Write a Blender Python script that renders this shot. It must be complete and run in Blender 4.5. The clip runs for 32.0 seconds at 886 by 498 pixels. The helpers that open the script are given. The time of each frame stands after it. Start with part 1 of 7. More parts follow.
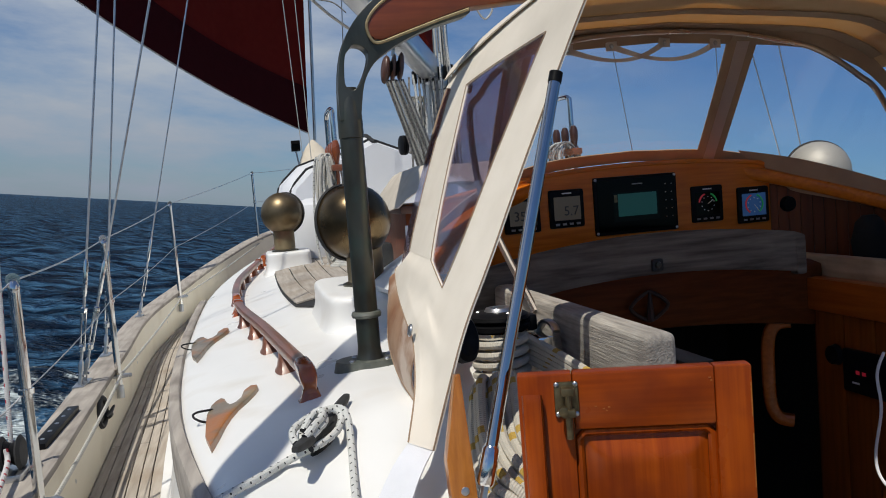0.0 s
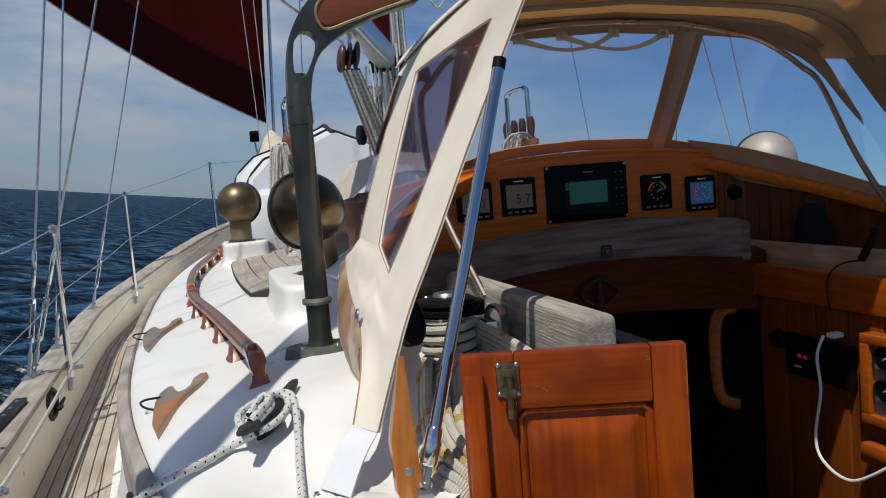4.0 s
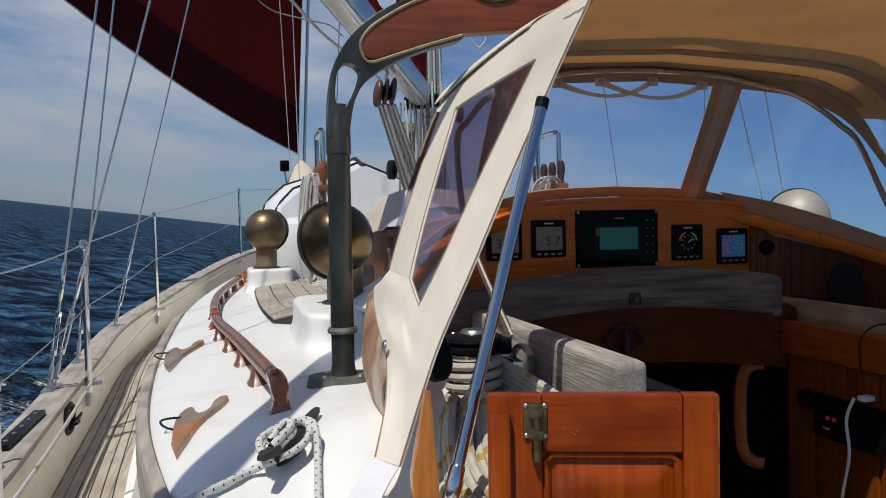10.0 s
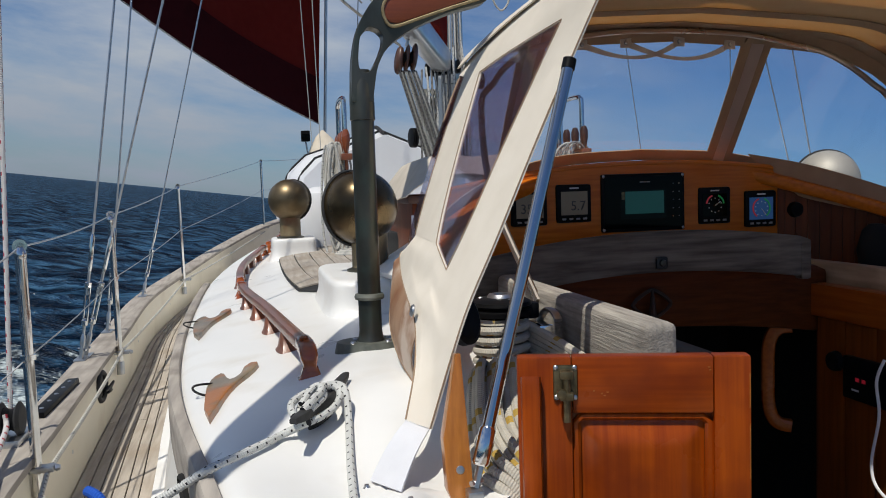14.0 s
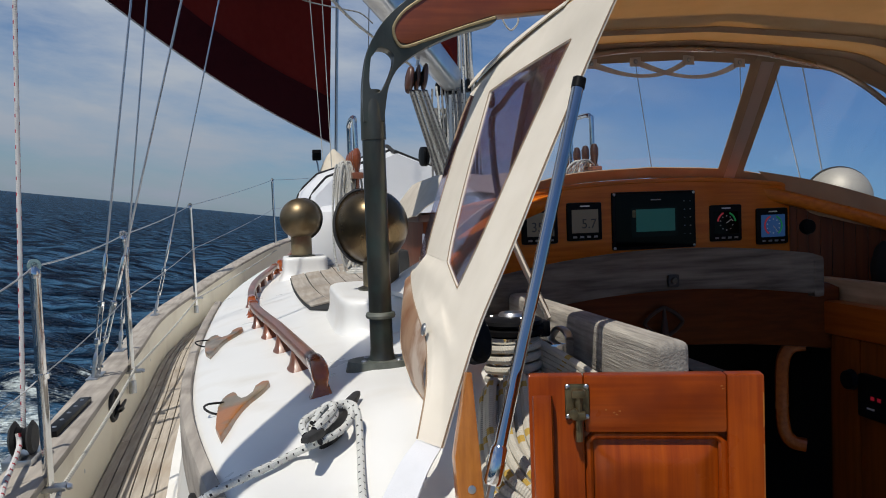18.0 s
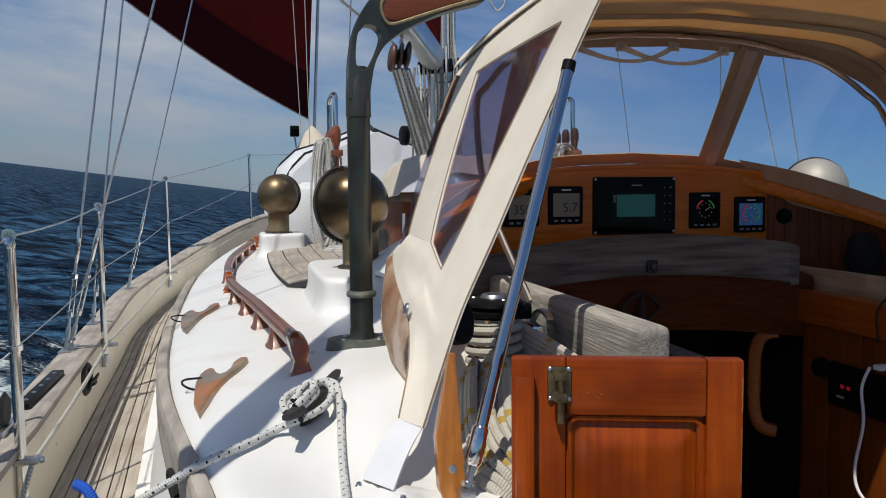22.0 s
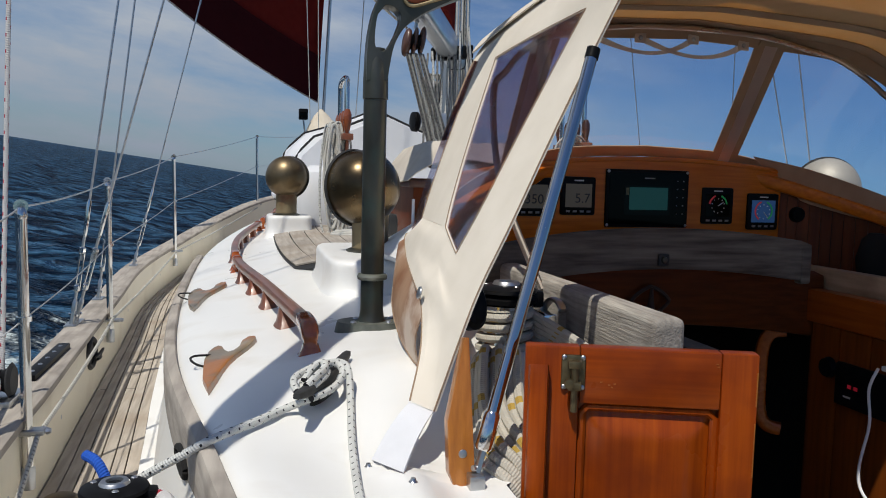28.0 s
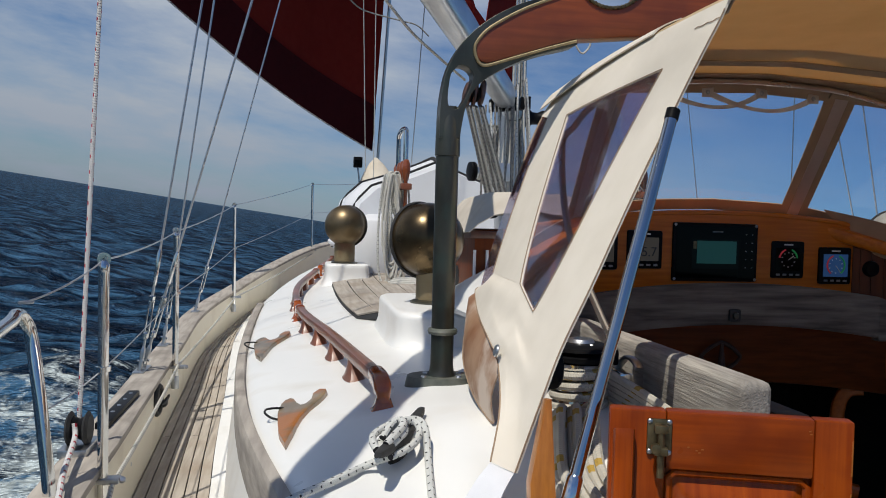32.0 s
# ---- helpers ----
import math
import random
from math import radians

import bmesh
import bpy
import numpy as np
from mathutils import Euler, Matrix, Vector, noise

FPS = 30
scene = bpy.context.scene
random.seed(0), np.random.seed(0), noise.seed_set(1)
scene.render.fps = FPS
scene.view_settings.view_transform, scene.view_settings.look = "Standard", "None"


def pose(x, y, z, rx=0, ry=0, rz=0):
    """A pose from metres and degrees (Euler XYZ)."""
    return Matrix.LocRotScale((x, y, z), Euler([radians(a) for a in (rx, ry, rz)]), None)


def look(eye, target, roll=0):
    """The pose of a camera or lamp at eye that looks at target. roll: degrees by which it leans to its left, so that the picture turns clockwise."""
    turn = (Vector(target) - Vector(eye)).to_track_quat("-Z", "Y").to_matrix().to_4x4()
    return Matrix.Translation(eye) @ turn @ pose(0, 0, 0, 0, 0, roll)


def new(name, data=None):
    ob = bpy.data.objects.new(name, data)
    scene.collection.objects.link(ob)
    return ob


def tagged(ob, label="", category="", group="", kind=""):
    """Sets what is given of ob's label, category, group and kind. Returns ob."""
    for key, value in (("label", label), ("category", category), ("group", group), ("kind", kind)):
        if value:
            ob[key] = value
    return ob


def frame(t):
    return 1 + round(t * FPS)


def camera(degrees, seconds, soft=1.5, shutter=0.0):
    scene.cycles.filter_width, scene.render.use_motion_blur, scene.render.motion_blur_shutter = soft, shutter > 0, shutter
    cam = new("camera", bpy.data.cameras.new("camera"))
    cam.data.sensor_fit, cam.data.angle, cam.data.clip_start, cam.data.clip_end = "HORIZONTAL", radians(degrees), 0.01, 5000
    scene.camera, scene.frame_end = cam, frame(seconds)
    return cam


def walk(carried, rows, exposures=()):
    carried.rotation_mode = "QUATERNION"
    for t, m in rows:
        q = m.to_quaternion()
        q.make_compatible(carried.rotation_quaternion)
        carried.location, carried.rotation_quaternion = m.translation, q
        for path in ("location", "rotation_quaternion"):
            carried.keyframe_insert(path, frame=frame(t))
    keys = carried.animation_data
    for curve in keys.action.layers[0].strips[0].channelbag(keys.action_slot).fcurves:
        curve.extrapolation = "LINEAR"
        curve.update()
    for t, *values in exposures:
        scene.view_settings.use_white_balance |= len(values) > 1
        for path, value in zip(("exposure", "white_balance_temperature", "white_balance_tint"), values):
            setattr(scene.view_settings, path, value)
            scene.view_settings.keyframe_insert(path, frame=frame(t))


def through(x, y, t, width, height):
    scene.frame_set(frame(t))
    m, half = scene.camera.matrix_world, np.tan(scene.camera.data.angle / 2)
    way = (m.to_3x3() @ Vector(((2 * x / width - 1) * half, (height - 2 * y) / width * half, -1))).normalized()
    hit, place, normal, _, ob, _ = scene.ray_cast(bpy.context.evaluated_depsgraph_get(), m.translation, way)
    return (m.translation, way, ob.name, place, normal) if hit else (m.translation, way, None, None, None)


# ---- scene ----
cam = camera(58.3, 32.0, soft=1.0)
# The boat is drawn upright in her own frame (x to starboard, y to the bow, z up the mast, the first eye at 0),
# and heels to port as a whole: HEEL puts that frame over the level sea at z = 0.
HEEL = pose(0, 0, 1.85, 0, -7.6, 0)
ROWS = [
    (0, 0.000, 0.000, -0.000, -13.36, -4.14, 4.48),
    (0.5, -0.012, 0.003, 0.004, -13.43, -3.58, 3.73),
    (1, -0.010, 0.001, 0.000, -13.68, -2.97, 2.70),
    (1.5, -0.011, 0.004, -0.003, -13.31, -1.77, 1.80),
    (2, -0.004, -0.000, -0.004, -12.16, -0.93, 2.62),
    (2.5, 0.011, -0.016, -0.002, -13.55, -2.60, 4.06),
    (4.5, 0.025, -0.020, -0.017, -16.73, -4.90, 3.67),
    (5, 0.021, -0.019, -0.015, -17.16, -3.47, 2.40),
    (5.5, 0.014, -0.015, -0.012, -17.48, -2.09, 0.90),
    (6, 0.014, -0.014, -0.014, -17.90, -1.69, -0.36),
    (6.5, 0.016, -0.014, -0.015, -18.22, -2.30, -0.18),
    (7, 0.016, -0.015, -0.018, -17.49, -2.28, 0.58),
    (7.5, 0.015, -0.017, -0.020, -16.37, -2.14, 1.27),
    (8, 0.013, -0.016, -0.021, -15.31, -2.52, 2.14),
    (8.5, 0.009, -0.017, -0.025, -13.98, -3.39, 2.90),
    (9, 0.008, -0.014, -0.025, -13.17, -3.98, 2.74),
    (9.5, 0.010, -0.011, -0.025, -13.13, -2.90, 2.04),
    (10, 0.005, -0.010, -0.022, -14.33, -1.98, 1.09),
    (10.5, 0.006, -0.010, -0.023, -14.97, -1.39, 0.02),
    (11, 0.006, -0.013, -0.022, -15.70, -1.08, -0.66),
    (11.5, 0.004, -0.013, -0.021, -15.46, -0.54, -0.41),
    (12, 0.002, -0.013, -0.021, -14.08, -2.11, 0.98),
    (12.5, -0.002, -0.013, -0.018, -14.20, -2.87, 1.51),
    (13, -0.002, -0.012, -0.021, -13.79, -3.28, 1.63),
    (13.5, -0.005, -0.008, -0.030, -12.96, -4.07, 1.99),
    (15.5, -0.005, -0.005, -0.031, -12.74, -4.15, 1.05),
    (16, -0.001, -0.006, -0.033, -13.06, -3.33, 0.15),
    (16.5, -0.004, -0.007, -0.026, -13.39, -2.31, -0.27),
    (17, 0.001, -0.010, -0.028, -13.46, -1.69, -0.33),
    (17.5, 0.002, -0.011, -0.032, -13.00, -2.24, 0.97),
    (18, -0.006, -0.009, -0.029, -12.08, -2.84, 2.06),
    (18.5, -0.018, -0.004, -0.023, -11.40, -2.66, 1.91),
    (19, -0.018, -0.005, -0.027, -11.79, -3.49, 2.07),
    (19.5, -0.018, -0.008, -0.028, -12.54, -4.61, 1.70),
    (20, -0.022, -0.003, -0.027, -13.13, -3.99, 0.75),
    (20.5, -0.022, -0.004, -0.027, -13.82, -2.76, -0.58),
    (21, -0.022, -0.005, -0.023, -14.07, -1.94, -0.99),
    (21.5, -0.023, -0.004, -0.025, -14.01, -2.70, -0.42),
    (22, -0.022, -0.002, -0.029, -13.79, -4.29, 0.54),
    (22.5, -0.021, -0.002, -0.031, -13.29, -5.54, 1.59),
    (23, -0.024, -0.001, -0.031, -12.72, -6.37, 2.10),
    (23.5, -0.025, -0.001, -0.031, -12.31, -7.05, 1.79),
    (24, -0.025, -0.002, -0.031, -12.72, -6.01, 1.53),
    (24.5, -0.029, 0.001, -0.029, -13.08, -5.41, 0.76),
    (25, -0.032, 0.001, -0.029, -14.20, -5.58, -0.40),
    (25.5, -0.031, 0.004, -0.029, -16.00, -4.91, -2.23),
    (27.5, -0.040, 0.004, -0.033, -14.17, -3.41, -2.43),
    (28, -0.042, 0.009, -0.038, -13.43, -5.08, -1.44),
    (28.5, -0.041, 0.008, -0.040, -12.69, -6.32, -0.63),
    (29, -0.038, 0.006, -0.039, -11.87, -5.87, -0.99),
    (29.5, -0.042, 0.005, -0.036, -11.31, -4.85, -1.32),
    (30, -0.045, 0.005, -0.037, -10.48, -4.24, -1.65),
    (30.5, -0.046, 0.005, -0.036, -9.93, -5.14, -1.95),
    (31, -0.050, 0.006, -0.034, -10.01, -4.89, -2.48),
    (31.5, -0.055, 0.006, -0.029, -10.22, -3.64, -2.64),
    (32, -0.097, 0.012, -0.015, -10.01, -1.95, -1.57),
]
walk(cam, [(t, HEEL @ pose(x, y, z, 90 + pitch, roll, yaw)) for t, x, y, z, yaw, pitch, roll in ROWS], exposures=[(0.0, -0.33)])

# ---- light ----
world = bpy.data.worlds.new("sky")
scene.world = world
world.use_nodes = True
wn, wl = world.node_tree.nodes, world.node_tree.links
SUN_ELEV, SUN_AZ = 57.3, 229.0   # degrees; azimuth clockwise from the bow
sky = wn.new("ShaderNodeTexSky")
sky.sky_type, sky.sun_disc = "NISHITA", False
sky.sun_elevation, sky.sun_rotation = radians(SUN_ELEV), radians(SUN_AZ)
sky.air_density, sky.dust_density, sky.ozone_density = 1.1, 0.25, 4.0
# thin high cloud, streaked along the horizon and greyer in the haze low down
coord = wn.new("ShaderNodeTexCoord")
stretch = wn.new("ShaderNodeMapping")
stretch.inputs["Scale"].default_value = (1.1, 1.1, 4.2)
stretch.inputs["Rotation"].default_value = (0.25, 0.1, 0.6)
cloud = wn.new("ShaderNodeTexNoise")
cloud.inputs["Scale"].default_value, cloud.inputs["Detail"].default_value, cloud.inputs["Roughness"].default_value = 1.9, 9.0, 0.6
cover_ramp = wn.new("ShaderNodeValToRGB")
cover_ramp.color_ramp.elements[0].position, cover_ramp.color_ramp.elements[1].position = 0.34, 0.60
sky_mix = wn.new("ShaderNodeMix")
sky_mix.data_type = "RGBA"
haze_split, haze_range, haze_mix = wn.new("ShaderNodeSeparateXYZ"), wn.new("ShaderNodeMapRange"), wn.new("ShaderNodeMix")
haze_mix.data_type = "RGBA"
haze_mix.inputs["A"].default_value, haze_mix.inputs["B"].default_value = (3.9, 4.55, 5.6, 1), (7.8, 8.5, 9.3, 1)
haze_range.inputs["From Min"].default_value, haze_range.inputs["From Max"].default_value = 0.0, 0.32
wl.new(coord.outputs["Generated"], haze_split.inputs[0])
wl.new(haze_split.outputs["Z"], haze_range.inputs["Value"])
wl.new(haze_range.outputs["Result"], haze_mix.inputs["Factor"])
wl.new(haze_mix.outputs["Result"], sky_mix.inputs["B"])
wl.new(coord.outputs["Generated"], stretch.inputs["Vector"])
wl.new(stretch.outputs["Vector"], cloud.inputs["Vector"])
wl.new(cloud.outputs["Fac"], cover_ramp.inputs["Fac"])
# the cloud lies thicker to port, the sky clears to starboard
bank = wn.new("ShaderNodeVectorMath")
bank.operation = "DOT_PRODUCT"
bank.inputs[1].default_value = (-0.75, 0.45, -0.55)
wl.new(coord.outputs["Generated"], bank.inputs[0])
bank_range = wn.new("ShaderNodeMapRange")
bank_range.interpolation_type = "SMOOTHSTEP"
for key, value in (("From Min", -0.25), ("From Max", 0.45), ("To Min", 0.12), ("To Max", 1.0)):
    bank_range.inputs[key].default_value = value
wl.new(bank.outputs["Value"], bank_range.inputs["Value"])
thick = wn.new("ShaderNodeMath")
thick.operation = "MULTIPLY"
wl.new(cover_ramp.outputs["Color"], thick.inputs[0])
wl.new(bank_range.outputs["Result"], thick.inputs[1])
wl.new(thick.outputs[0], sky_mix.inputs["Factor"])
tint = wn.new("ShaderNodeMix")
tint.data_type, tint.blend_type = "RGBA", "MULTIPLY"
tint.inputs["Factor"].default_value = 1.0
tint.inputs["B"].default_value = (0.46, 0.72, 1.03, 1)
wl.new(sky.outputs["Color"], tint.inputs["A"])
wl.new(tint.outputs["Result"], sky_mix.inputs["A"])
wl.new(sky_mix.outputs["Result"], wn["Background"].inputs["Color"])
wn["Background"].inputs["Strength"].default_value = 0.085
sun = new("sun", bpy.data.lights.new("sun", "SUN"))
sun.data.energy, sun.data.angle, sun.data.color = 4.5, radians(0.55), (1.0, 0.955, 0.86)
sun_way = Vector((math.sin(radians(SUN_AZ)) * math.cos(radians(SUN_ELEV)), math.cos(radians(SUN_AZ)) * math.cos(radians(SUN_ELEV)), math.sin(radians(SUN_ELEV))))
sun.matrix_world = look(sun_way * 30, (0, 0, 0))


# ---- materials ----
def nodes_of(name):
    m = bpy.data.materials.new(name)
    m.use_nodes = True
    return m, m.node_tree.nodes, m.node_tree.links, m.node_tree.nodes["Principled BSDF"]


def ramp(n, stops):
    r = n.new("ShaderNodeValToRGB")
    e = r.color_ramp.elements
    while len(e) < len(stops):
        e.new(0.5)
    for k, (p, c) in enumerate(stops):
        e[k].position, e[k].color = p, (*c, 1)
    return r


def surface(name, a, b, rough=0.5, metal=0.0, scale=(20, 20, 20), fine=90.0, bump=0.1, spread=0.0, coat=0.0, stain=None, stain_scale=3.0, stain_at=(0.5, 0.7), rough_var=0.12, detail=6.0):
    """Two colours by a stretched noise, an optional third as patches of a larger noise, fine relief and uneven gloss."""
    m, n, l, p = nodes_of(name)
    tc, mp = n.new("ShaderNodeTexCoord"), n.new("ShaderNodeMapping")
    mp.inputs["Scale"].default_value = scale
    l.new(tc.outputs["Object"], mp.inputs["Vector"])
    nz = n.new("ShaderNodeTexNoise")
    nz.inputs["Scale"].default_value, nz.inputs["Detail"].default_value = 1.0, detail
    l.new(mp.outputs["Vector"], nz.inputs["Vector"])
    cr = ramp(n, [(0.3, a), (0.7, b)])
    l.new(nz.outputs["Fac"], cr.inputs["Fac"])
    col = cr.outputs["Color"]
    big = n.new("ShaderNodeTexNoise")
    big.inputs["Scale"].default_value, big.inputs["Detail"].default_value = stain_scale, 5.0
    l.new(tc.outputs["Object"], big.inputs["Vector"])
    if stain:
        mr = n.new("ShaderNodeMapRange")
        mr.inputs["From Min"].default_value, mr.inputs["From Max"].default_value = stain_at
        l.new(big.outputs["Fac"], mr.inputs["Value"])
        mx = n.new("ShaderNodeMix")
        mx.data_type = "RGBA"
        mx.inputs["B"].default_value = (*stain, 1)
        l.new(mr.outputs["Result"], mx.inputs["Factor"])
        l.new(col, mx.inputs["A"])
        col = mx.outputs["Result"]
    if spread:
        oi, hv = n.new("ShaderNodeObjectInfo"), n.new("ShaderNodeHueSaturation")
        mr = n.new("ShaderNodeMapRange")
        mr.inputs["To Min"].default_value, mr.inputs["To Max"].default_value = 1 - spread, 1 + spread
        l.new(oi.outputs["Random"], mr.inputs["Value"])
        l.new(mr.outputs["Result"], hv.inputs["Value"])
        l.new(col, hv.inputs["Color"])
        col = hv.outputs["Color"]
    l.new(col, p.inputs["Base Color"])
    rr = n.new("ShaderNodeMapRange")
    rr.inputs["To Min"].default_value, rr.inputs["To Max"].default_value = max(0.02, rough - rough_var), min(1, rough + rough_var)
    l.new(big.outputs["Fac"], rr.inputs["Value"])
    l.new(rr.outputs["Result"], p.inputs["Roughness"])
    p.inputs["Metallic"].default_value, p.inputs["Coat Weight"].default_value = metal, coat
    p.inputs["Coat Roughness"].default_value = 0.12
    if bump:
        fz = n.new("ShaderNodeTexNoise")
        fz.inputs["Scale"].default_value, fz.inputs["Detail"].default_value = fine, 4.0
        l.new(tc.outputs["Object"] if scale[0] == scale[1] == scale[2] else mp.outputs["Vector"], fz.inputs["Vector"])
        if not (scale[0] == scale[1] == scale[2]):
            fz.inputs["Scale"].default_value = 2.2
        bp = n.new("ShaderNodeBump")
        bp.inputs["Strength"].default_value, bp.inputs["Distance"].default_value = bump, 0.002
        l.new(fz.outputs["Fac"], bp.inputs["Height"])
        l.new(bp.outputs["Normal"], p.inputs["Normal"])
    return m


def plain(name, colour, rough=0.5, metal=0.0, glow=0.0):
    m, n, l, p = nodes_of(name)
    p.inputs["Base Color"].default_value, p.inputs["Roughness"].default_value, p.inputs["Metallic"].default_value = (*colour, 1), rough, metal
    if glow:
        p.inputs["Emission Color"].default_value, p.inputs["Emission Strength"].default_value = (*colour, 1), glow
    return m


def cloth(name, a, b, through=(0.5, 0.3, 0.12), amount=0.35, weave=900.0):
    """Canvas: fine weave, and light that comes through."""
    m = surface(name, a, b, rough=0.9, scale=(14, 14, 14), fine=weave, bump=0.35, stain=tuple(0.72 * v for v in a), stain_scale=2.2, stain_at=(0.55, 0.8), rough_var=0.05)
    n, l = m.node_tree.nodes, m.node_tree.links
    n["Principled BSDF"].inputs["Specular IOR Level"].default_value = 0.15
    t, mix = n.new("ShaderNodeBsdfTranslucent"), n.new("ShaderNodeMixShader")
    t.inputs["Color"].default_value = (*through, 1)
    mix.inputs["Fac"].default_value = amount
    l.new(n["Principled BSDF"].outputs[0], mix.inputs[1])
    l.new(t.outputs[0], mix.inputs[2])
    l.new(mix.outputs[0], n["Material Output"].inputs["Surface"])
    return m


def vinyl(name, tint, gloss=0.09, haze=0.0, base=0.035):
    """Clear soft window sheet: mostly clear, a wavy gloss and a little milkiness."""
    m, n, l, p = nodes_of(name)
    tr, gl, mix = n.new("ShaderNodeBsdfTransparent"), n.new("ShaderNodeBsdfGlossy"), n.new("ShaderNodeMixShader")
    tr.inputs["Color"].default_value = (*tint, 1)
    gl.inputs["Roughness"].default_value = 0.07
    fr, mu, pw = n.new("ShaderNodeLayerWeight"), n.new("ShaderNodeMath"), n.new("ShaderNodeMath")
    fr.inputs["Blend"].default_value = 0.5
    pw.operation, pw.inputs[1].default_value = "POWER", 3.5
    mu.operation, mu.inputs[1].default_value, mu.inputs[2].default_value = "MULTIPLY_ADD", gloss, base
    tc, nz, bp = n.new("ShaderNodeTexCoord"), n.new("ShaderNodeTexNoise"), n.new("ShaderNodeBump")
    nz.inputs["Scale"].default_value, nz.inputs["Detail"].default_value = 7.0, 2.0
    bp.inputs["Strength"].default_value, bp.inputs["Distance"].default_value = 0.25, 0.008
    l.new(tc.outputs["Object"], nz.inputs["Vector"])
    l.new(nz.outputs["Fac"], bp.inputs["Height"])
    l.new(bp.outputs["Normal"], gl.inputs["Normal"])
    l.new(fr.outputs["Facing"], pw.inputs[0])
    l.new(pw.outputs[0], mu.inputs[0])
    l.new(mu.outputs[0], mix.inputs[0])
    l.new(tr.outputs[0], mix.inputs[1])
    l.new(gl.outputs[0], mix.inputs[2])
    out = mix
    if haze:
        df, mix2 = n.new("ShaderNodeBsdfTranslucent"), n.new("ShaderNodeMixShader")
        df.inputs["Color"].default_value = (0.8, 0.75, 0.82, 1)
        mix2.inputs[0].default_value = haze
        l.new(mix.outputs[0], mix2.inputs[1])
        l.new(df.outputs[0], mix2.inputs[2])
        out = mix2
    l.new(out.outputs[0], n["Material Output"].inputs["Surface"])
    return m


def rope_cloth(name, base, fleck=None, turns=46.0, share=0.3, lanes=3.0):
    """Braided rope: u runs round it, v along it in metres."""
    m, n, l, p = nodes_of(name)
    uv, sp = n.new("ShaderNodeUVMap"), n.new("ShaderNodeSeparateXYZ")
    l.new(uv.outputs["UV"], sp.inputs[0])

    def math_(op, a, b):
        k = n.new("ShaderNodeMath")
        k.operation = op
        for i, v in enumerate((a, b)):
            if isinstance(v, (int, float)):
                k.inputs[i].default_value = v
            else:
                l.new(v, k.inputs[i])
        return k.outputs[0]

    along = math_("MULTIPLY", sp.outputs["Y"], turns)
    round_ = math_("MULTIPLY", sp.outputs["X"], lanes)
    shift = math_("ADD", along, math_("MULTIPLY", math_("FLOOR", round_, 0), 0.5))
    fa = math_("LESS_THAN", math_("FRACT", shift, 0), share)
    fb = math_("LESS_THAN", math_("FRACT", round_, 0), 0.5)
    mask = math_("MULTIPLY", fa, fb)
    mx = n.new("ShaderNodeMix")
    mx.data_type = "RGBA"
    mx.inputs["A"].default_value = (*base, 1)
    mx.inputs["B"].default_value = (*(fleck or base), 1)
    l.new(mask, mx.inputs["Factor"])
    tc, nz, hv = n.new("ShaderNodeTexCoord"), n.new("ShaderNodeTexNoise"), n.new("ShaderNodeMix")
    nz.inputs["Scale"].default_value = 35.0
    l.new(tc.outputs["Object"], nz.inputs["Vector"])
    hv.data_type, hv.blend_type = "RGBA", "MULTIPLY"
    hv.inputs["Factor"].default_value = 0.35
    l.new(mx.outputs["Result"], hv.inputs["A"])
    l.new(nz.outputs["Fac"], hv.inputs["B"])
    l.new(hv.outputs["Result"], p.inputs["Base Color"])
    braid = math_("SINE", math_("ADD", math_("MULTIPLY", sp.outputs["Y"], 1400.0), math_("MULTIPLY", sp.outputs["X"], 12.566)), 0)
    bp = n.new("ShaderNodeBump")
    bp.inputs["Strength"].default_value, bp.inputs["Distance"].default_value = 0.5, 0.001
    l.new(braid, bp.inputs["Height"])
    l.new(bp.outputs["Normal"], p.inputs["Normal"])
    p.inputs["Roughness"].default_value = 0.85
    return m


GEL = surface("gelcoat", (0.80, 0.79, 0.755), (0.84, 0.83, 0.80), rough=0.32, scale=(5, 5, 5), fine=160, bump=0.04, stain=(0.64, 0.60, 0.52), stain_scale=5.0, stain_at=(0.56, 0.92))
BEIGE = surface("beige_paint", (0.78, 0.71, 0.56), (0.83, 0.77, 0.62), rough=0.4, scale=(6, 3, 9), bump=0.06, stain=(0.52, 0.43, 0.31), stain_scale=3.2, stain_at=(0.55, 0.95))
VARNISH = surface("varnished_mahogany", (0.23, 0.034, 0.002), (0.35, 0.064, 0.003), rough=0.30, scale=(150, 8, 5), bump=0.08, coat=0.22, stain=(0.14, 0.020, 0.003), stain_scale=7.0, stain_at=(0.45, 0.75))
VARNISH_X = surface("varnished_mahogany_lying", (0.22, 0.033, 0.002), (0.33, 0.058, 0.003), rough=0.30, scale=(5, 8, 150), bump=0.08, coat=0.22, stain=(0.14, 0.020, 0.003), stain_scale=7.0, stain_at=(0.45, 0.75))
VARNISH_Y = surface("varnished_mahogany_fore_aft", (0.17, 0.042, 0.013), (0.29, 0.080, 0.026), rough=0.36, scale=(60, 5, 60), bump=0.12, coat=0.25, stain=(0.15, 0.075, 0.050), stain_scale=3.0, stain_at=(0.35, 0.6))
ENDVARNISH = surface("glossy_end_varnish", (0.23, 0.048, 0.009), (0.35, 0.085, 0.015), rough=0.22, scale=(60, 8, 60), bump=0.05, coat=0.7)
PINWOOD = surface("varnished_pin", (0.17, 0.040, 0.012), (0.27, 0.070, 0.020), rough=0.28, scale=(60, 60, 8), bump=0.05, coat=0.5)
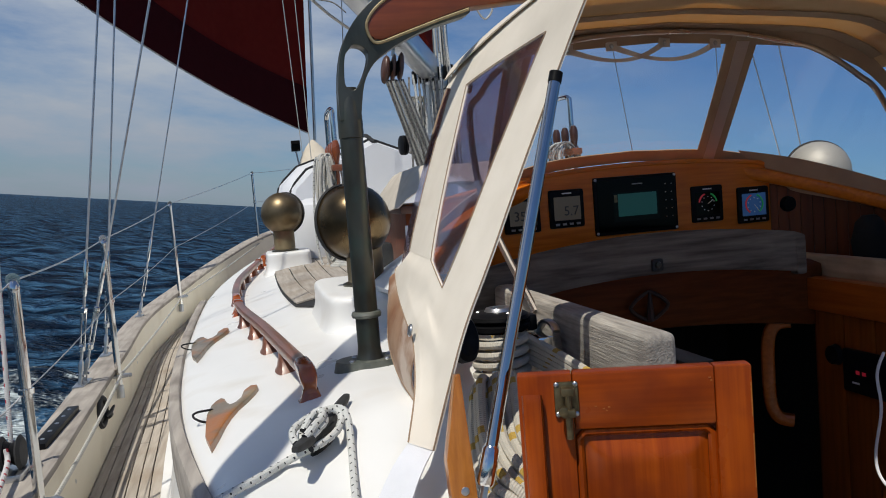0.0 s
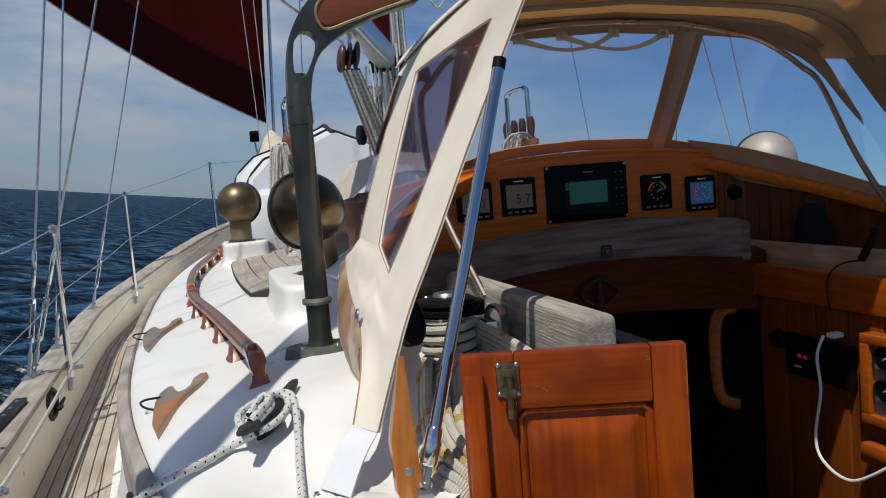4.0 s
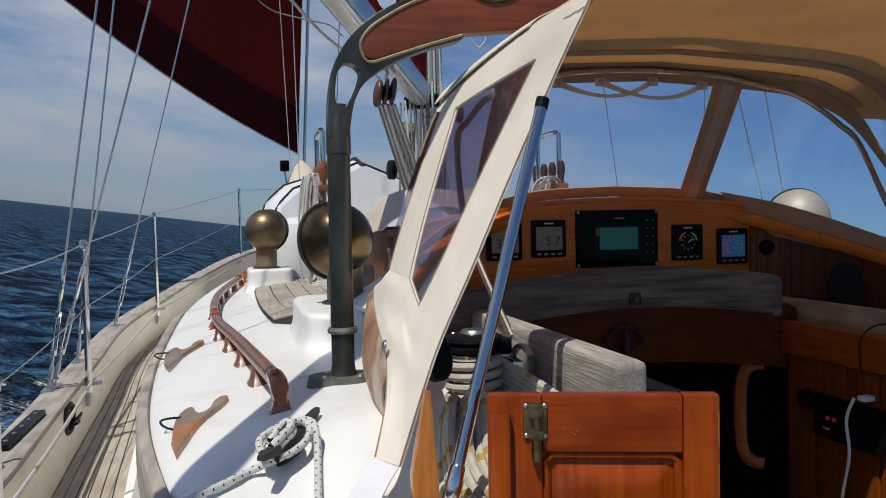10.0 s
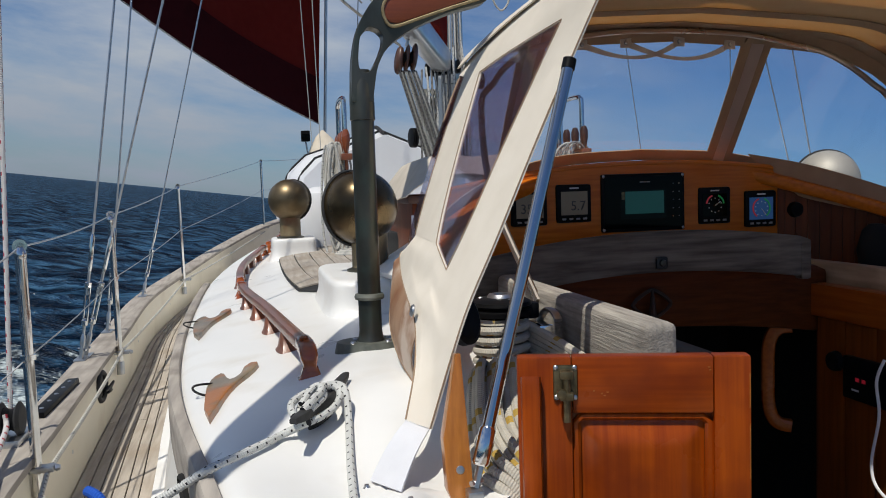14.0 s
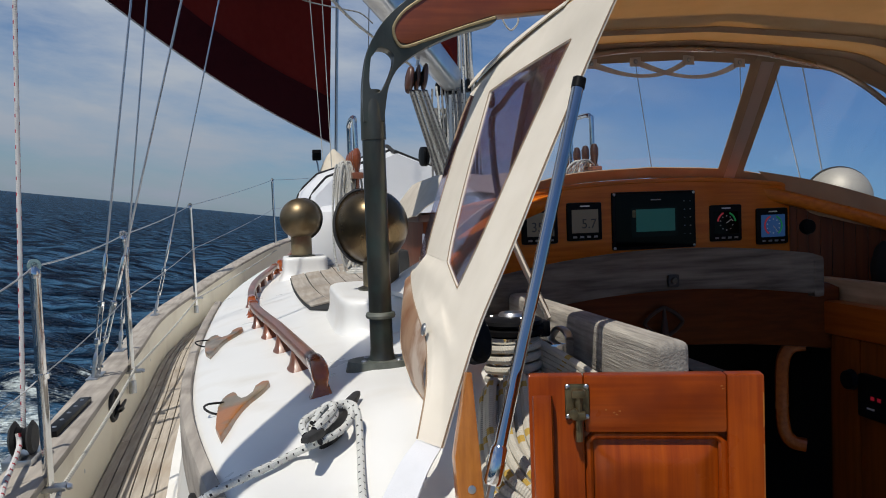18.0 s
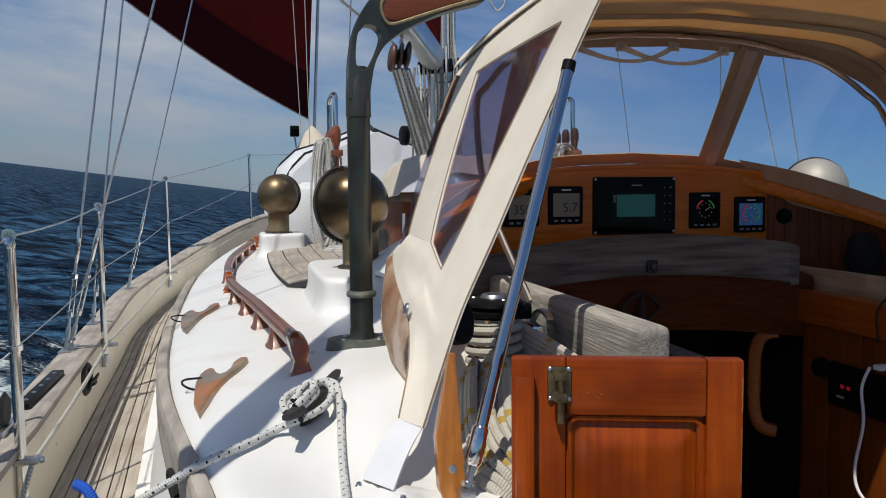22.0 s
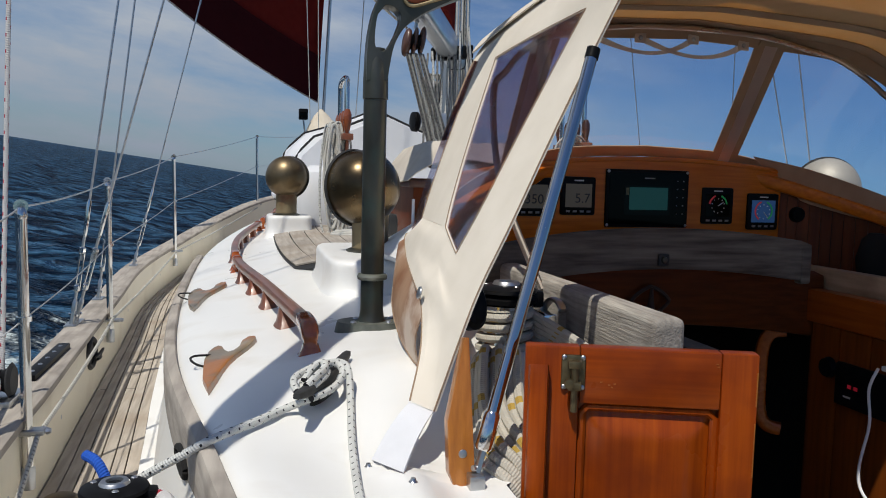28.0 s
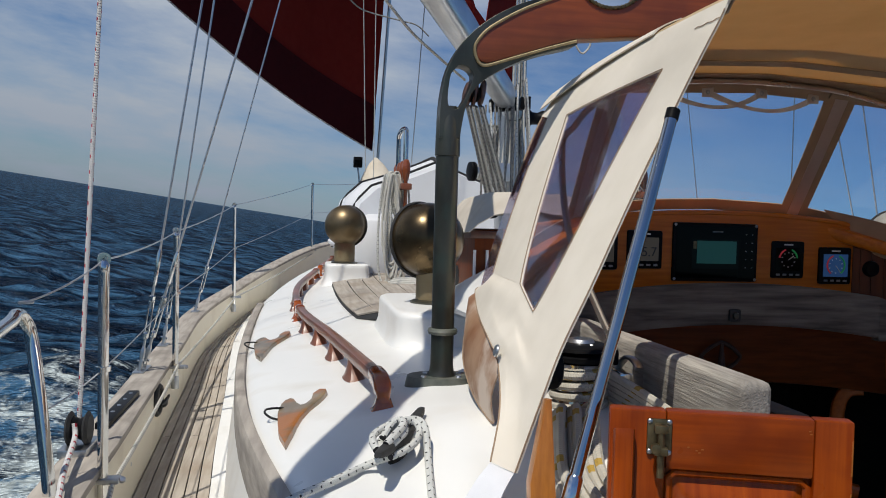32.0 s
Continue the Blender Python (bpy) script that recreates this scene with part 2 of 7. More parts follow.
STICK_WOOD = surface("varnished_ash", (0.30, 0.095, 0.010), (0.46, 0.165, 0.022), rough=0.32, scale=(110, 110, 6), bump=0.12, coat=0.3, stain=(0.18, 0.05, 0.008), stain_scale=9.0, stain_at=(0.45, 0.75))
# Mahogany darkened for the shade under the hood; also the skylight's dark sides.
SHADE_DARKWOOD = surface("dark_and_shaded_mahogany", (0.095, 0.021, 0.004), (0.155, 0.035, 0.006), rough=0.42, scale=(60, 60, 4), bump=0.12, coat=0.05)
GREYTEAK = surface("weathered_teak", (0.27, 0.24, 0.21), (0.47, 0.42, 0.36), rough=0.85, scale=(45, 4, 45), bump=0.5, stain=(0.14, 0.12, 0.10), stain_scale=5.0, stain_at=(0.5, 0.85), rough_var=0.08)
# Weathered teak with its tones lowered for the shade under the hood.
GREYTEAK_X_SHADED = surface("weathered_teak_athwart_shaded", (0.065, 0.055, 0.046), (0.205, 0.178, 0.148), rough=0.85, scale=(4, 60, 60), bump=0.6, stain=(0.075, 0.052, 0.034), stain_scale=6.0, stain_at=(0.5, 0.85), rough_var=0.08)
SLABTEAK = surface("cracked_grey_teak", (0.23, 0.21, 0.185), (0.44, 0.405, 0.35), rough=0.88, scale=(130, 9, 130), fine=260, bump=1.0, stain=(0.15, 0.13, 0.11), stain_scale=9.0, stain_at=(0.5, 0.8), rough_var=0.06)
CAPTEAK = surface("worn_brown_teak", (0.36, 0.255, 0.155), (0.58, 0.43, 0.28), rough=0.7, scale=(45, 4, 45), bump=0.4, stain=(0.16, 0.10, 0.06), stain_scale=6.0, stain_at=(0.5, 0.85), rough_var=0.08)
PLANK = surface("deck_teak", (0.31, 0.27, 0.225), (0.48, 0.425, 0.36), rough=0.85, scale=(60, 5, 60), bump=0.4, spread=0.10, stain=(0.27, 0.21, 0.15), stain_scale=4.0, stain_at=(0.5, 0.9), rough_var=0.08)
CAULK = plain("caulk", (0.02, 0.02, 0.02), 0.7)
FOOTBRONZE = surface("green_grey_bronze", (0.105, 0.115, 0.095), (0.24, 0.245, 0.205), rough=0.5, metal=0.45, scale=(22, 22, 22), fine=150, bump=0.2, stain=(0.06, 0.085, 0.07), stain_scale=14.0, stain_at=(0.5, 0.8))
PIPEBRONZE = surface("dull_olive_bronze", (0.17, 0.125, 0.065), (0.32, 0.25, 0.14), rough=0.48, metal=0.4, scale=(9, 9, 5), fine=120, bump=0.1, stain=(0.16, 0.065, 0.03), stain_scale=7.0, stain_at=(0.5, 0.75))
DARKBRONZE = surface("dark_bronze", (0.055, 0.040, 0.022), (0.20, 0.135, 0.065), rough=0.30, metal=0.85, scale=(6, 6, 6), fine=120, bump=0.08, stain=(0.025, 0.02, 0.014), stain_scale=7.0, stain_at=(0.45, 0.7), rough_var=0.14)
BOWSTEEL = surface("bow_steel", (0.34, 0.31, 0.28), (0.46, 0.42, 0.38), rough=0.30, metal=0.9, scale=(10, 10, 10), bump=0.0)
DARKCHROME = surface("strut_steel", (0.40, 0.41, 0.42), (0.50, 0.51, 0.52), rough=0.10, metal=1.0, scale=(10, 10, 10), bump=0.0, rough_var=0.05)
BRONZE = surface("bronze", (0.16, 0.118, 0.066), (0.25, 0.185, 0.108), rough=0.40, metal=0.85, scale=(9, 9, 9), fine=120, bump=0.08, stain=(0.055, 0.045, 0.026), stain_scale=9.0, stain_at=(0.45, 0.75), rough_var=0.16)
POSTBRONZE = surface("patinated_bronze", (0.046, 0.047, 0.039), (0.115, 0.110, 0.088), rough=0.36, metal=0.75, scale=(16, 16, 5), fine=150, bump=0.15, stain=(0.06, 0.085, 0.07), stain_scale=14.0, stain_at=(0.5, 0.8))
LATCHBRASS = surface("tarnished_brass", (0.085, 0.068, 0.036), (0.21, 0.165, 0.09), rough=0.4, metal=0.8, scale=(60, 60, 60), bump=0.2)
GOLDRIM = surface("worn_brass", (0.26, 0.20, 0.11), (0.40, 0.32, 0.18), rough=0.55, metal=0.6, scale=(60, 60, 60), bump=0.4)
CHROME = surface("polished_steel", (0.66, 0.65, 0.63), (0.78, 0.77, 0.74), rough=0.11, metal=1.0, scale=(10, 10, 10), bump=0.0, rough_var=0.06)
STEEL = surface("stainless_wire", (0.42, 0.43, 0.44), (0.56, 0.57, 0.58), rough=0.32, metal=0.95, scale=(30, 30, 30), bump=0.0)
ALU = surface("anodised_spar", (0.52, 0.53, 0.54), (0.62, 0.63, 0.64), rough=0.32, metal=0.85, scale=(8, 8, 8), bump=0.03)
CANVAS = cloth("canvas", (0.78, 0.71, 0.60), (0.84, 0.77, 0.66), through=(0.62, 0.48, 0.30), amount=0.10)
# Same canvas seen against the light: the tan stands for daylight and shade inside.
BACKLIT_CANVAS = cloth("backlit_canvas", (0.60, 0.47, 0.29), (0.67, 0.53, 0.34), through=(0.84, 0.57, 0.27), amount=0.38)
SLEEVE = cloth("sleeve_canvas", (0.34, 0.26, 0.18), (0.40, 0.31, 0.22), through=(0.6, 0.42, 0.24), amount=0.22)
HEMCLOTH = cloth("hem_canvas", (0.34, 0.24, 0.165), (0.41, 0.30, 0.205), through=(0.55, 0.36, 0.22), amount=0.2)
RIMCLOTH = cloth("rim_canvas", (0.46, 0.29, 0.19), (0.55, 0.36, 0.24), through=(0.5, 0.28, 0.12), amount=0.15)
WEBBING = cloth("webbing", (0.72, 0.72, 0.74), (0.80, 0.80, 0.82), through=(0.7, 0.7, 0.7), amount=0.1, weave=500)
REDSAIL = cloth("tanbark_sailcloth", (0.14, 0.014, 0.009), (0.17, 0.019, 0.012), through=(0.46, 0.030, 0.020), amount=0.32)
DARKSAIL = cloth("tanbark_sun_strip", (0.034, 0.003, 0.004), (0.042, 0.004, 0.005), through=(0.05, 0.005, 0.006), amount=0.10)
BAGCLOTH = cloth("sailbag_canvas", (0.66, 0.58, 0.46), (0.74, 0.66, 0.54), through=(0.6, 0.5, 0.35), amount=0.08)
GREYCOVER = cloth("cover_canvas", (0.52, 0.46, 0.38), (0.60, 0.54, 0.46), through=(0.5, 0.4, 0.3), amount=0.05)
CLEARSHEET = vinyl("clear_vinyl", (0.95, 0.97, 1.0), 0.08)
SIDESHEET = vinyl("smoky_vinyl", (0.80, 0.75, 0.86), 0.50, haze=0.05, base=0.13)
SILVER_TAN = surface("silvered_cowl", (0.40, 0.36, 0.29), (0.50, 0.45, 0.37), rough=0.55, metal=0.3, scale=(9, 9, 9), bump=0.05, stain=(0.40, 0.35, 0.27), stain_scale=8.0)
ZIPCLOTH = cloth("zip_cloth", (0.62, 0.52, 0.48), (0.70, 0.59, 0.55), through=(0.72, 0.58, 0.53), amount=0.5)
WEBBING_TAN = cloth("tan_webbing", (0.70, 0.63, 0.56), (0.78, 0.71, 0.64), through=(0.75, 0.66, 0.58), amount=0.5, weave=500)
SKIRT = surface("brown_skirt", (0.22, 0.085, 0.030), (0.44, 0.28, 0.17), rough=0.6, scale=(4, 9, 9), bump=0.4, coat=0.05, stain=(0.60, 0.48, 0.38), stain_scale=6.0, stain_at=(0.5, 0.6))
CARVING = plain("dark_carving", (0.03, 0.012, 0.006), 0.6)
VARNISH_SB = surface("varnished_coaming", (0.30, 0.062, 0.006), (0.44, 0.105, 0.012), rough=0.30, scale=(90, 5, 90), bump=0.1, coat=0.25, stain=(0.22, 0.045, 0.01), stain_scale=4.0, stain_at=(0.5, 0.9))
GALWOOD = surface("dark_varnished_timber", (0.16, 0.034, 0.007), (0.25, 0.060, 0.014), rough=0.34, scale=(5, 90, 90), bump=0.12, coat=0.2, stain=(0.10, 0.020, 0.007), stain_scale=6.0, stain_at=(0.45, 0.85))
BLOCKWOOD = surface("dark_block_wood", (0.05, 0.02, 0.012), (0.09, 0.035, 0.02), rough=0.4, scale=(40, 40, 8), bump=0.2, coat=0.3)
TAPE = cloth("sail_tape", (0.42, 0.42, 0.46), (0.48, 0.48, 0.52), through=(0.4, 0.4, 0.45), amount=0.2)
# Same varnish darkened: the shade under the hood is in these two colours.
LOWERWOOD_SHADED = surface("varnished_low_board_shaded", (0.070, 0.015, 0.002), (0.115, 0.027, 0.004), rough=0.36, scale=(5, 90, 90), bump=0.08, coat=0.08)
BOARDWOOD_SHADED = surface("varnished_bulkhead_shaded", (0.15, 0.036, 0.005), (0.24, 0.062, 0.009), rough=0.40, scale=(60, 60, 4), bump=0.12, coat=0.08)
BLACK = surface("black_plastic", (0.005, 0.005, 0.0055), (0.010, 0.010, 0.011), rough=0.4, scale=(40, 40, 40), bump=0.1)
RUBBER = surface("black_rubber", (0.018, 0.018, 0.018), (0.03, 0.03, 0.03), rough=0.7, scale=(40, 40, 40), bump=0.2)
GLASSBLACK = plain("screen_glass", (0.002, 0.0025, 0.0025), 0.08)
for shiny in (GLASSBLACK, BLACK):
    shiny.node_tree.nodes["Principled BSDF"].inputs["Specular IOR Level"].default_value = 0.08
for satin in (VARNISH, VARNISH_X):
    satin.node_tree.nodes["Principled BSDF"].inputs["Specular IOR Level"].default_value = 0.2
    satin.node_tree.nodes["Principled BSDF"].inputs["Coat Weight"].default_value = 0.10
GREENLCD = plain("green_display", (0.009, 0.10, 0.085), 0.3, glow=0.18)
SCREENDIM = plain("dark_display", (0.002, 0.006, 0.0055), 0.12)
SCREENDIM.node_tree.nodes["Principled BSDF"].inputs["Specular IOR Level"].default_value = 0.12
PANELWOOD = surface("orange_varnished_panel", (0.50, 0.118, 0.007), (0.68, 0.190, 0.013), rough=0.32, scale=(5, 90, 90), bump=0.08, coat=0.2, stain=(0.36, 0.11, 0.016), stain_scale=4.0, stain_at=(0.5, 0.9))
for dull in (LOWERWOOD_SHADED, BOARDWOOD_SHADED, SHADE_DARKWOOD, GREYTEAK_X_SHADED, PANELWOOD, VARNISH_SB):
    dull.node_tree.nodes["Principled BSDF"].inputs["Specular IOR Level"].default_value = 0.18
for matt in (REDSAIL, DARKSAIL):
    matt.node_tree.nodes["Principled BSDF"].inputs["Specular IOR Level"].default_value = 0.08
GREYLCD = plain("grey_display", (0.155, 0.125, 0.085), 0.25, glow=0.10)
LCDINK = plain("display_ink", (0.02, 0.018, 0.015), 0.5)
MARKWHITE = plain("white_print", (0.7, 0.7, 0.7), 0.5)
MARKRED = plain("red_print", (0.7, 0.06, 0.08), 0.5, glow=0.12)
MARKGREEN = plain("green_print", (0.03, 0.45, 0.12), 0.5, glow=0.10)
MARKBLUE = plain("blue_display", (0.03, 0.10, 0.26), 0.3, glow=0.3)
REDGLOW = plain("red_digits", (0.5, 0.02, 0.04), 0.4, glow=0.22)
WHITEPLASTIC = surface("white_plastic", (0.72, 0.72, 0.73), (0.78, 0.78, 0.79), rough=0.35, scale=(6, 6, 6), bump=0.03)
RAFT = surface("white_grp_dinghy", (0.74, 0.75, 0.77), (0.80, 0.81, 0.83), rough=0.4, scale=(4, 4, 4), bump=0.06)
GREYGAUGE = surface("grey_panel", (0.20, 0.20, 0.20), (0.26, 0.26, 0.26), rough=0.5, scale=(30, 30, 30), bump=0.1)
# Near black, far below real lining: the cabin's darkness is in the colour.
DARKVOID = surface("near_black_shade", (0.003, 0.0025, 0.002), (0.005, 0.004, 0.003), rough=0.9, scale=(10, 10, 10), bump=0.1)
ROPE_BLACK = rope_cloth("rope_black_fleck", (0.72, 0.72, 0.68), (0.02, 0.02, 0.025), 46.0, 0.15, 5.0)
ROPE_RED = rope_cloth("rope_red_fleck", (0.72, 0.70, 0.68), (0.45, 0.03, 0.05), 24.0, 0.22, 2.0)
ROPE_YELLOW = rope_cloth("rope_yellow_fleck", (0.60, 0.56, 0.48), (0.52, 0.34, 0.07), 9.0, 0.14, 2.0)
ROPE_PLAIN = rope_cloth("rope_white", (0.66, 0.64, 0.58))
ROPE_GREY = rope_cloth("rope_grey", (0.30, 0.29, 0.27), (0.10, 0.10, 0.11), 30.0, 0.4)
ROPE_JACK = rope_cloth("rope_grey_fleck", (0.62, 0.60, 0.54), (0.30, 0.29, 0.27), 60.0, 0.4, 3.0)
CORD = rope_cloth("black_cord", (0.015, 0.015, 0.017))
BLUEROPE = rope_cloth("blue_rope", (0.01, 0.10, 0.55))


# ---- mesh helpers ----
def part(name, bm, material, parent=None, label="", smooth=True):
    """Links a bmesh, drawn in the boat's frame, as one mesh object under a thing or a part."""
    me = bpy.data.meshes.new(name)
    bm.normal_update()
    bm.to_mesh(me)
    bm.free()
    if smooth:
        me.polygons.foreach_set("use_smooth", [True] * len(me.polygons))
        me.set_sharp_from_angle(angle=radians(35))
    me.materials.append(material)
    ob = new(name, me)
    if parent is not None:
        ob.parent = parent
        ob.matrix_parent_inverse = parent.matrix_basis.inverted() if parent.parent is None else Matrix()
    if label:
        ob["label"] = label
    return ob


def thing(name, label, category, at, group="", kind=""):
    """An Empty at the base of a thing that has parts."""
    ob = new(name)
    ob.empty_display_size = 0.05
    ob.matrix_basis = Matrix.Translation(at)
    return tagged(ob, label, category, group, kind)


def solo(name, bm, material, label, category, group="", kind="", smooth=True):
    return tagged(part(name, bm, material, smooth=smooth), label, category, group, kind)


def box(lo, hi, bevel=0.0, m=None, bm=None, seg=2):
    bm = bm or bmesh.new()
    lo, hi = Vector(lo), Vector(hi)
    made = bmesh.ops.create_cube(bm, size=1.0)["verts"]
    for v in made:
        v.co = Vector([(lo[k] + hi[k]) / 2 + v.co[k] * (hi[k] - lo[k]) for k in range(3)])
    if bevel:
        edges = {e for v in made for e in v.link_edges}
        out = bmesh.ops.bevel(bm, geom=list(edges), offset=bevel, segments=seg, profile=0.6, affect="EDGES")
        made = list({v for fc in out["faces"] for v in fc.verts} | {v for v in made if v.is_valid})
    if m:
        bmesh.ops.transform(bm, matrix=m, verts=made)
    return bm


def spline(pts, n=8):
    """Smooth points through the given ones."""
    p = [Vector(q) for q in pts]
    if len(p) < 3:
        return p
    out = []
    for i in range(len(p) - 1):
        a, b, c, d = p[max(i - 1, 0)], p[i], p[i + 1], p[min(i + 2, len(p) - 1)]
        for k in range(n):
            t = k / n
            out.append(0.5 * (2 * b + (c - a) * t + (2 * a - 5 * b + 4 * c - d) * t * t + (3 * b - a - 3 * c + d) * t ** 3))
    return out + [p[-1]]


def tube(pts, r, seg=8, bm=None, caps=True, flat=None):
    """A round (or, with flat = (width, height), oblong) bar along points; u round it, v along it in metres."""
    bm = bm or bmesh.new()
    uv = bm.loops.layers.uv.verify()
    pts = [Vector(p) for p in pts]
    rs = r if isinstance(r, (list, tuple)) else [r] * len(pts)
    rings, dist, run = [], [], 0.0
    up = None
    for i, p in enumerate(pts):
        d = (pts[min(i + 1, len(pts) - 1)] - pts[max(i - 1, 0)]).normalized()
        if up is None:
            up = Vector((0, 0, 1)) if abs(d.z) < 0.9 else Vector((1, 0, 0))
        up = (up - d * up.dot(d)).normalized()
        side = d.cross(up)
        ring = []
        for k in range(seg):
            a = 2 * math.pi * (k + 0.5) / seg
            if flat:
                ring.append(bm.verts.new(p + side * (math.copysign(abs(math.cos(a)) ** 0.5, math.cos(a)) * flat[0] * rs[i]) + up * (math.copysign(abs(math.sin(a)) ** 0.5, math.sin(a)) * flat[1] * rs[i])))
            else:
                ring.append(bm.verts.new(p + (side * math.cos(a) + up * math.sin(a)) * rs[i]))
        run += (p - pts[i - 1]).length if i else 0.0
        rings.append(ring)
        dist.append(run)
    for i in range(len(rings) - 1):
        for k in range(seg):
            fc = bm.faces.new((rings[i][k], rings[i][(k + 1) % seg], rings[i + 1][(k + 1) % seg], rings[i + 1][k]))
            for lp, q in zip(fc.loops, ((k / seg, dist[i]), ((k + 1) / seg, dist[i]), ((k + 1) / seg, dist[i + 1]), (k / seg, dist[i + 1]))):
                lp[uv].uv = q
    if caps:
        bm.faces.new(rings[0][::-1])
        bm.faces.new(rings[-1])
    bmesh.ops.recalc_face_normals(bm, faces=bm.faces)
    return bm


def lathe(profile, m=None, seg=24, bm=None):
    """A turned solid from (radius, height) pairs round its own z axis."""
    bm = bm or bmesh.new()
    m = m or Matrix()
    rings = []
    for r, z in profile:
        if r < 1e-5:
            rings.append([bm.verts.new(m @ Vector((0, 0, z)))])
        else:
            rings.append([bm.verts.new(m @ Vector((r * math.cos(2 * math.pi * k / seg), r * math.sin(2 * math.pi * k / seg), z))) for k in range(seg)])
    for a, b in zip(rings, rings[1:]):
        for k in range(seg):
            j = (k + 1) % seg
            if len(a) == 1 and len(b) > 1:
                bm.faces.new((a[0], b[k], b[j]))
            elif len(b) == 1 and len(a) > 1:
                bm.faces.new((a[k], a[j], b[0]))
            elif len(a) > 1:
                bm.faces.new((a[k], a[j], b[j], b[k]))
    for ring in (rings[0], rings[-1]):
        if len(ring) > 1:
            bm.faces.new(ring)
    bmesh.ops.recalc_face_normals(bm, faces=bm.faces)
    return bm


def grid(fn, nu, nv, thick=0.0, bm=None):
    """A sheet fn(u, v), u and v from 0 to 1, with a thickness."""
    bm = bm or bmesh.new()
    vs = [[bm.verts.new(Vector(fn(i / nu, j / nv))) for j in range(nv + 1)] for i in range(nu + 1)]
    fs = [bm.faces.new((vs[i][j], vs[i + 1][j], vs[i + 1][j + 1], vs[i][j + 1])) for i in range(nu) for j in range(nv)]
    if thick:
        bmesh.ops.recalc_face_normals(bm, faces=fs)
        bmesh.ops.solidify(bm, geom=fs, thickness=thick)
        bmesh.ops.recalc_face_normals(bm, faces=bm.faces)
    return bm


def shell(fn, nu, nv, off):
    """A sheet fn(u, v) whose second face lies off from the first, closed round its edge."""
    bm = bmesh.new()
    off = Vector(off)
    rows = [[Vector(fn(i / nu, j / nv)) for j in range(nv + 1)] for i in range(nu + 1)]
    a = [[bm.verts.new(p) for p in r] for r in rows]
    b = [[bm.verts.new(p + off) for p in r] for r in rows]
    for i in range(nu):
        for j in range(nv):
            bm.faces.new((a[i][j], a[i + 1][j], a[i + 1][j + 1], a[i][j + 1]))
            bm.faces.new((b[i][j + 1], b[i + 1][j + 1], b[i + 1][j], b[i][j]))
    rim = [(i, 0) for i in range(nu + 1)] + [(nu, j) for j in range(1, nv + 1)] + [(i, nv) for i in range(nu - 1, -1, -1)] + [(0, j) for j in range(nv - 1, 0, -1)]
    for (i, j), (k, l) in zip(rim, rim[1:] + rim[:1]):
        bm.faces.new((a[k][l], a[i][j], b[i][j], b[k][l]))
    bmesh.ops.recalc_face_normals(bm, faces=bm.faces)
    return bm


def plate(outline, thick, m, bevel=0.0, bm=None):
    """A flat outline (x, y) with a thickness, set by m."""
    bm = bm or bmesh.new()
    low = [bm.verts.new(m @ Vector((x, y, -thick / 2))) for x, y in outline]
    top = [bm.verts.new(m @ Vector((x, y, thick / 2))) for x, y in outline]
    fs = [bm.faces.new(low[::-1]), bm.faces.new(top)]
    n = len(outline)
    for k in range(n):
        fs.append(bm.faces.new((low[k], low[(k + 1) % n], top[(k + 1) % n], top[k])))
    bmesh.ops.recalc_face_normals(bm, faces=fs)
    if bevel:
        rim = [e for f_ in fs[:2] for e in f_.edges]
        bmesh.ops.bevel(bm, geom=rim, offset=bevel, segments=2, profile=0.6, affect="EDGES")
    return bm


def between(table, y):
    """Smooth interpolation in a table of (y, value)."""
    if y <= table[0][0]:
        return table[0][1]
    for i in range(len(table) - 1):
        (y0, a), (y1, b) = table[i], table[i + 1]
        if y <= y1:
            ym, am = table[i - 1] if i else (2 * y0 - y1, a - (b - a))
            yp, bn = table[i + 2] if i + 2 < len(table) else (2 * y1 - y0, b + (b - a))
            h, t = y1 - y0, (y - y0) / (y1 - y0)
            ma, mb = (b - am) / (y1 - ym) * h, (bn - a) / (yp - y0) * h
            return (2 * t ** 3 - 3 * t * t + 1) * a + (t ** 3 - 2 * t * t + t) * ma + (-2 * t ** 3 + 3 * t * t) * b + (t ** 3 - t * t) * mb
    return table[-1][1]


def step(a, b, v):
    t = min(1.0, max(0.0, (v - a) / (b - a)))
    return t * t * (3 - 2 * t)


# ---- the hull and decks ----
CL = 1.17                                   # the boat's centreline
RAIL_X = [(-2.5, -0.38), (0.0, -0.54), (1.9, -0.655), (2.3, -0.668), (2.75, -0.690), (3.88, -0.735), (5.1, -0.765), (6.5, -0.62), (7.8, -0.36), (9.0, -0.035), (10.2, 0.50), (11.1, 1.10)]
RAIL_Z = [(-2.5, -0.63), (2.0, -0.63), (3.5, -0.628), (4.5, -0.618), (5.6, -0.588), (6.5, -0.548), (7.8, -0.44), (9.0, -0.335), (10.2, -0.24), (11.1, -0.18)]
SIDE_X = [(-2.5, 0.05), (0.6, 0.0), (1.15, -0.085), (1.39, -0.13), (1.6, -0.167), (1.84, -0.203), (2.1, -0.232), (2.4, -0.256), (2.9, -0.283), (3.7, -0.30), (4.4, -0.29), (5.2, -0.22), (6.2, -0.05), (7.2, 0.20), (8.0, 0.55)]
TEAK_X = [(-2.5, -0.10), (1.2, -0.26), (2.0, -0.328), (2.54, -0.364), (2.93, -0.392), (3.76, -0.438), (5.27, -0.520), (6.2, -0.50), (7.4, -0.28)]


def rail_x(y):
    return between(RAIL_X, y)


def rail_z(y):
    return between(RAIL_Z, y)


def deck_z(y):
    return rail_z(y) - 0.245


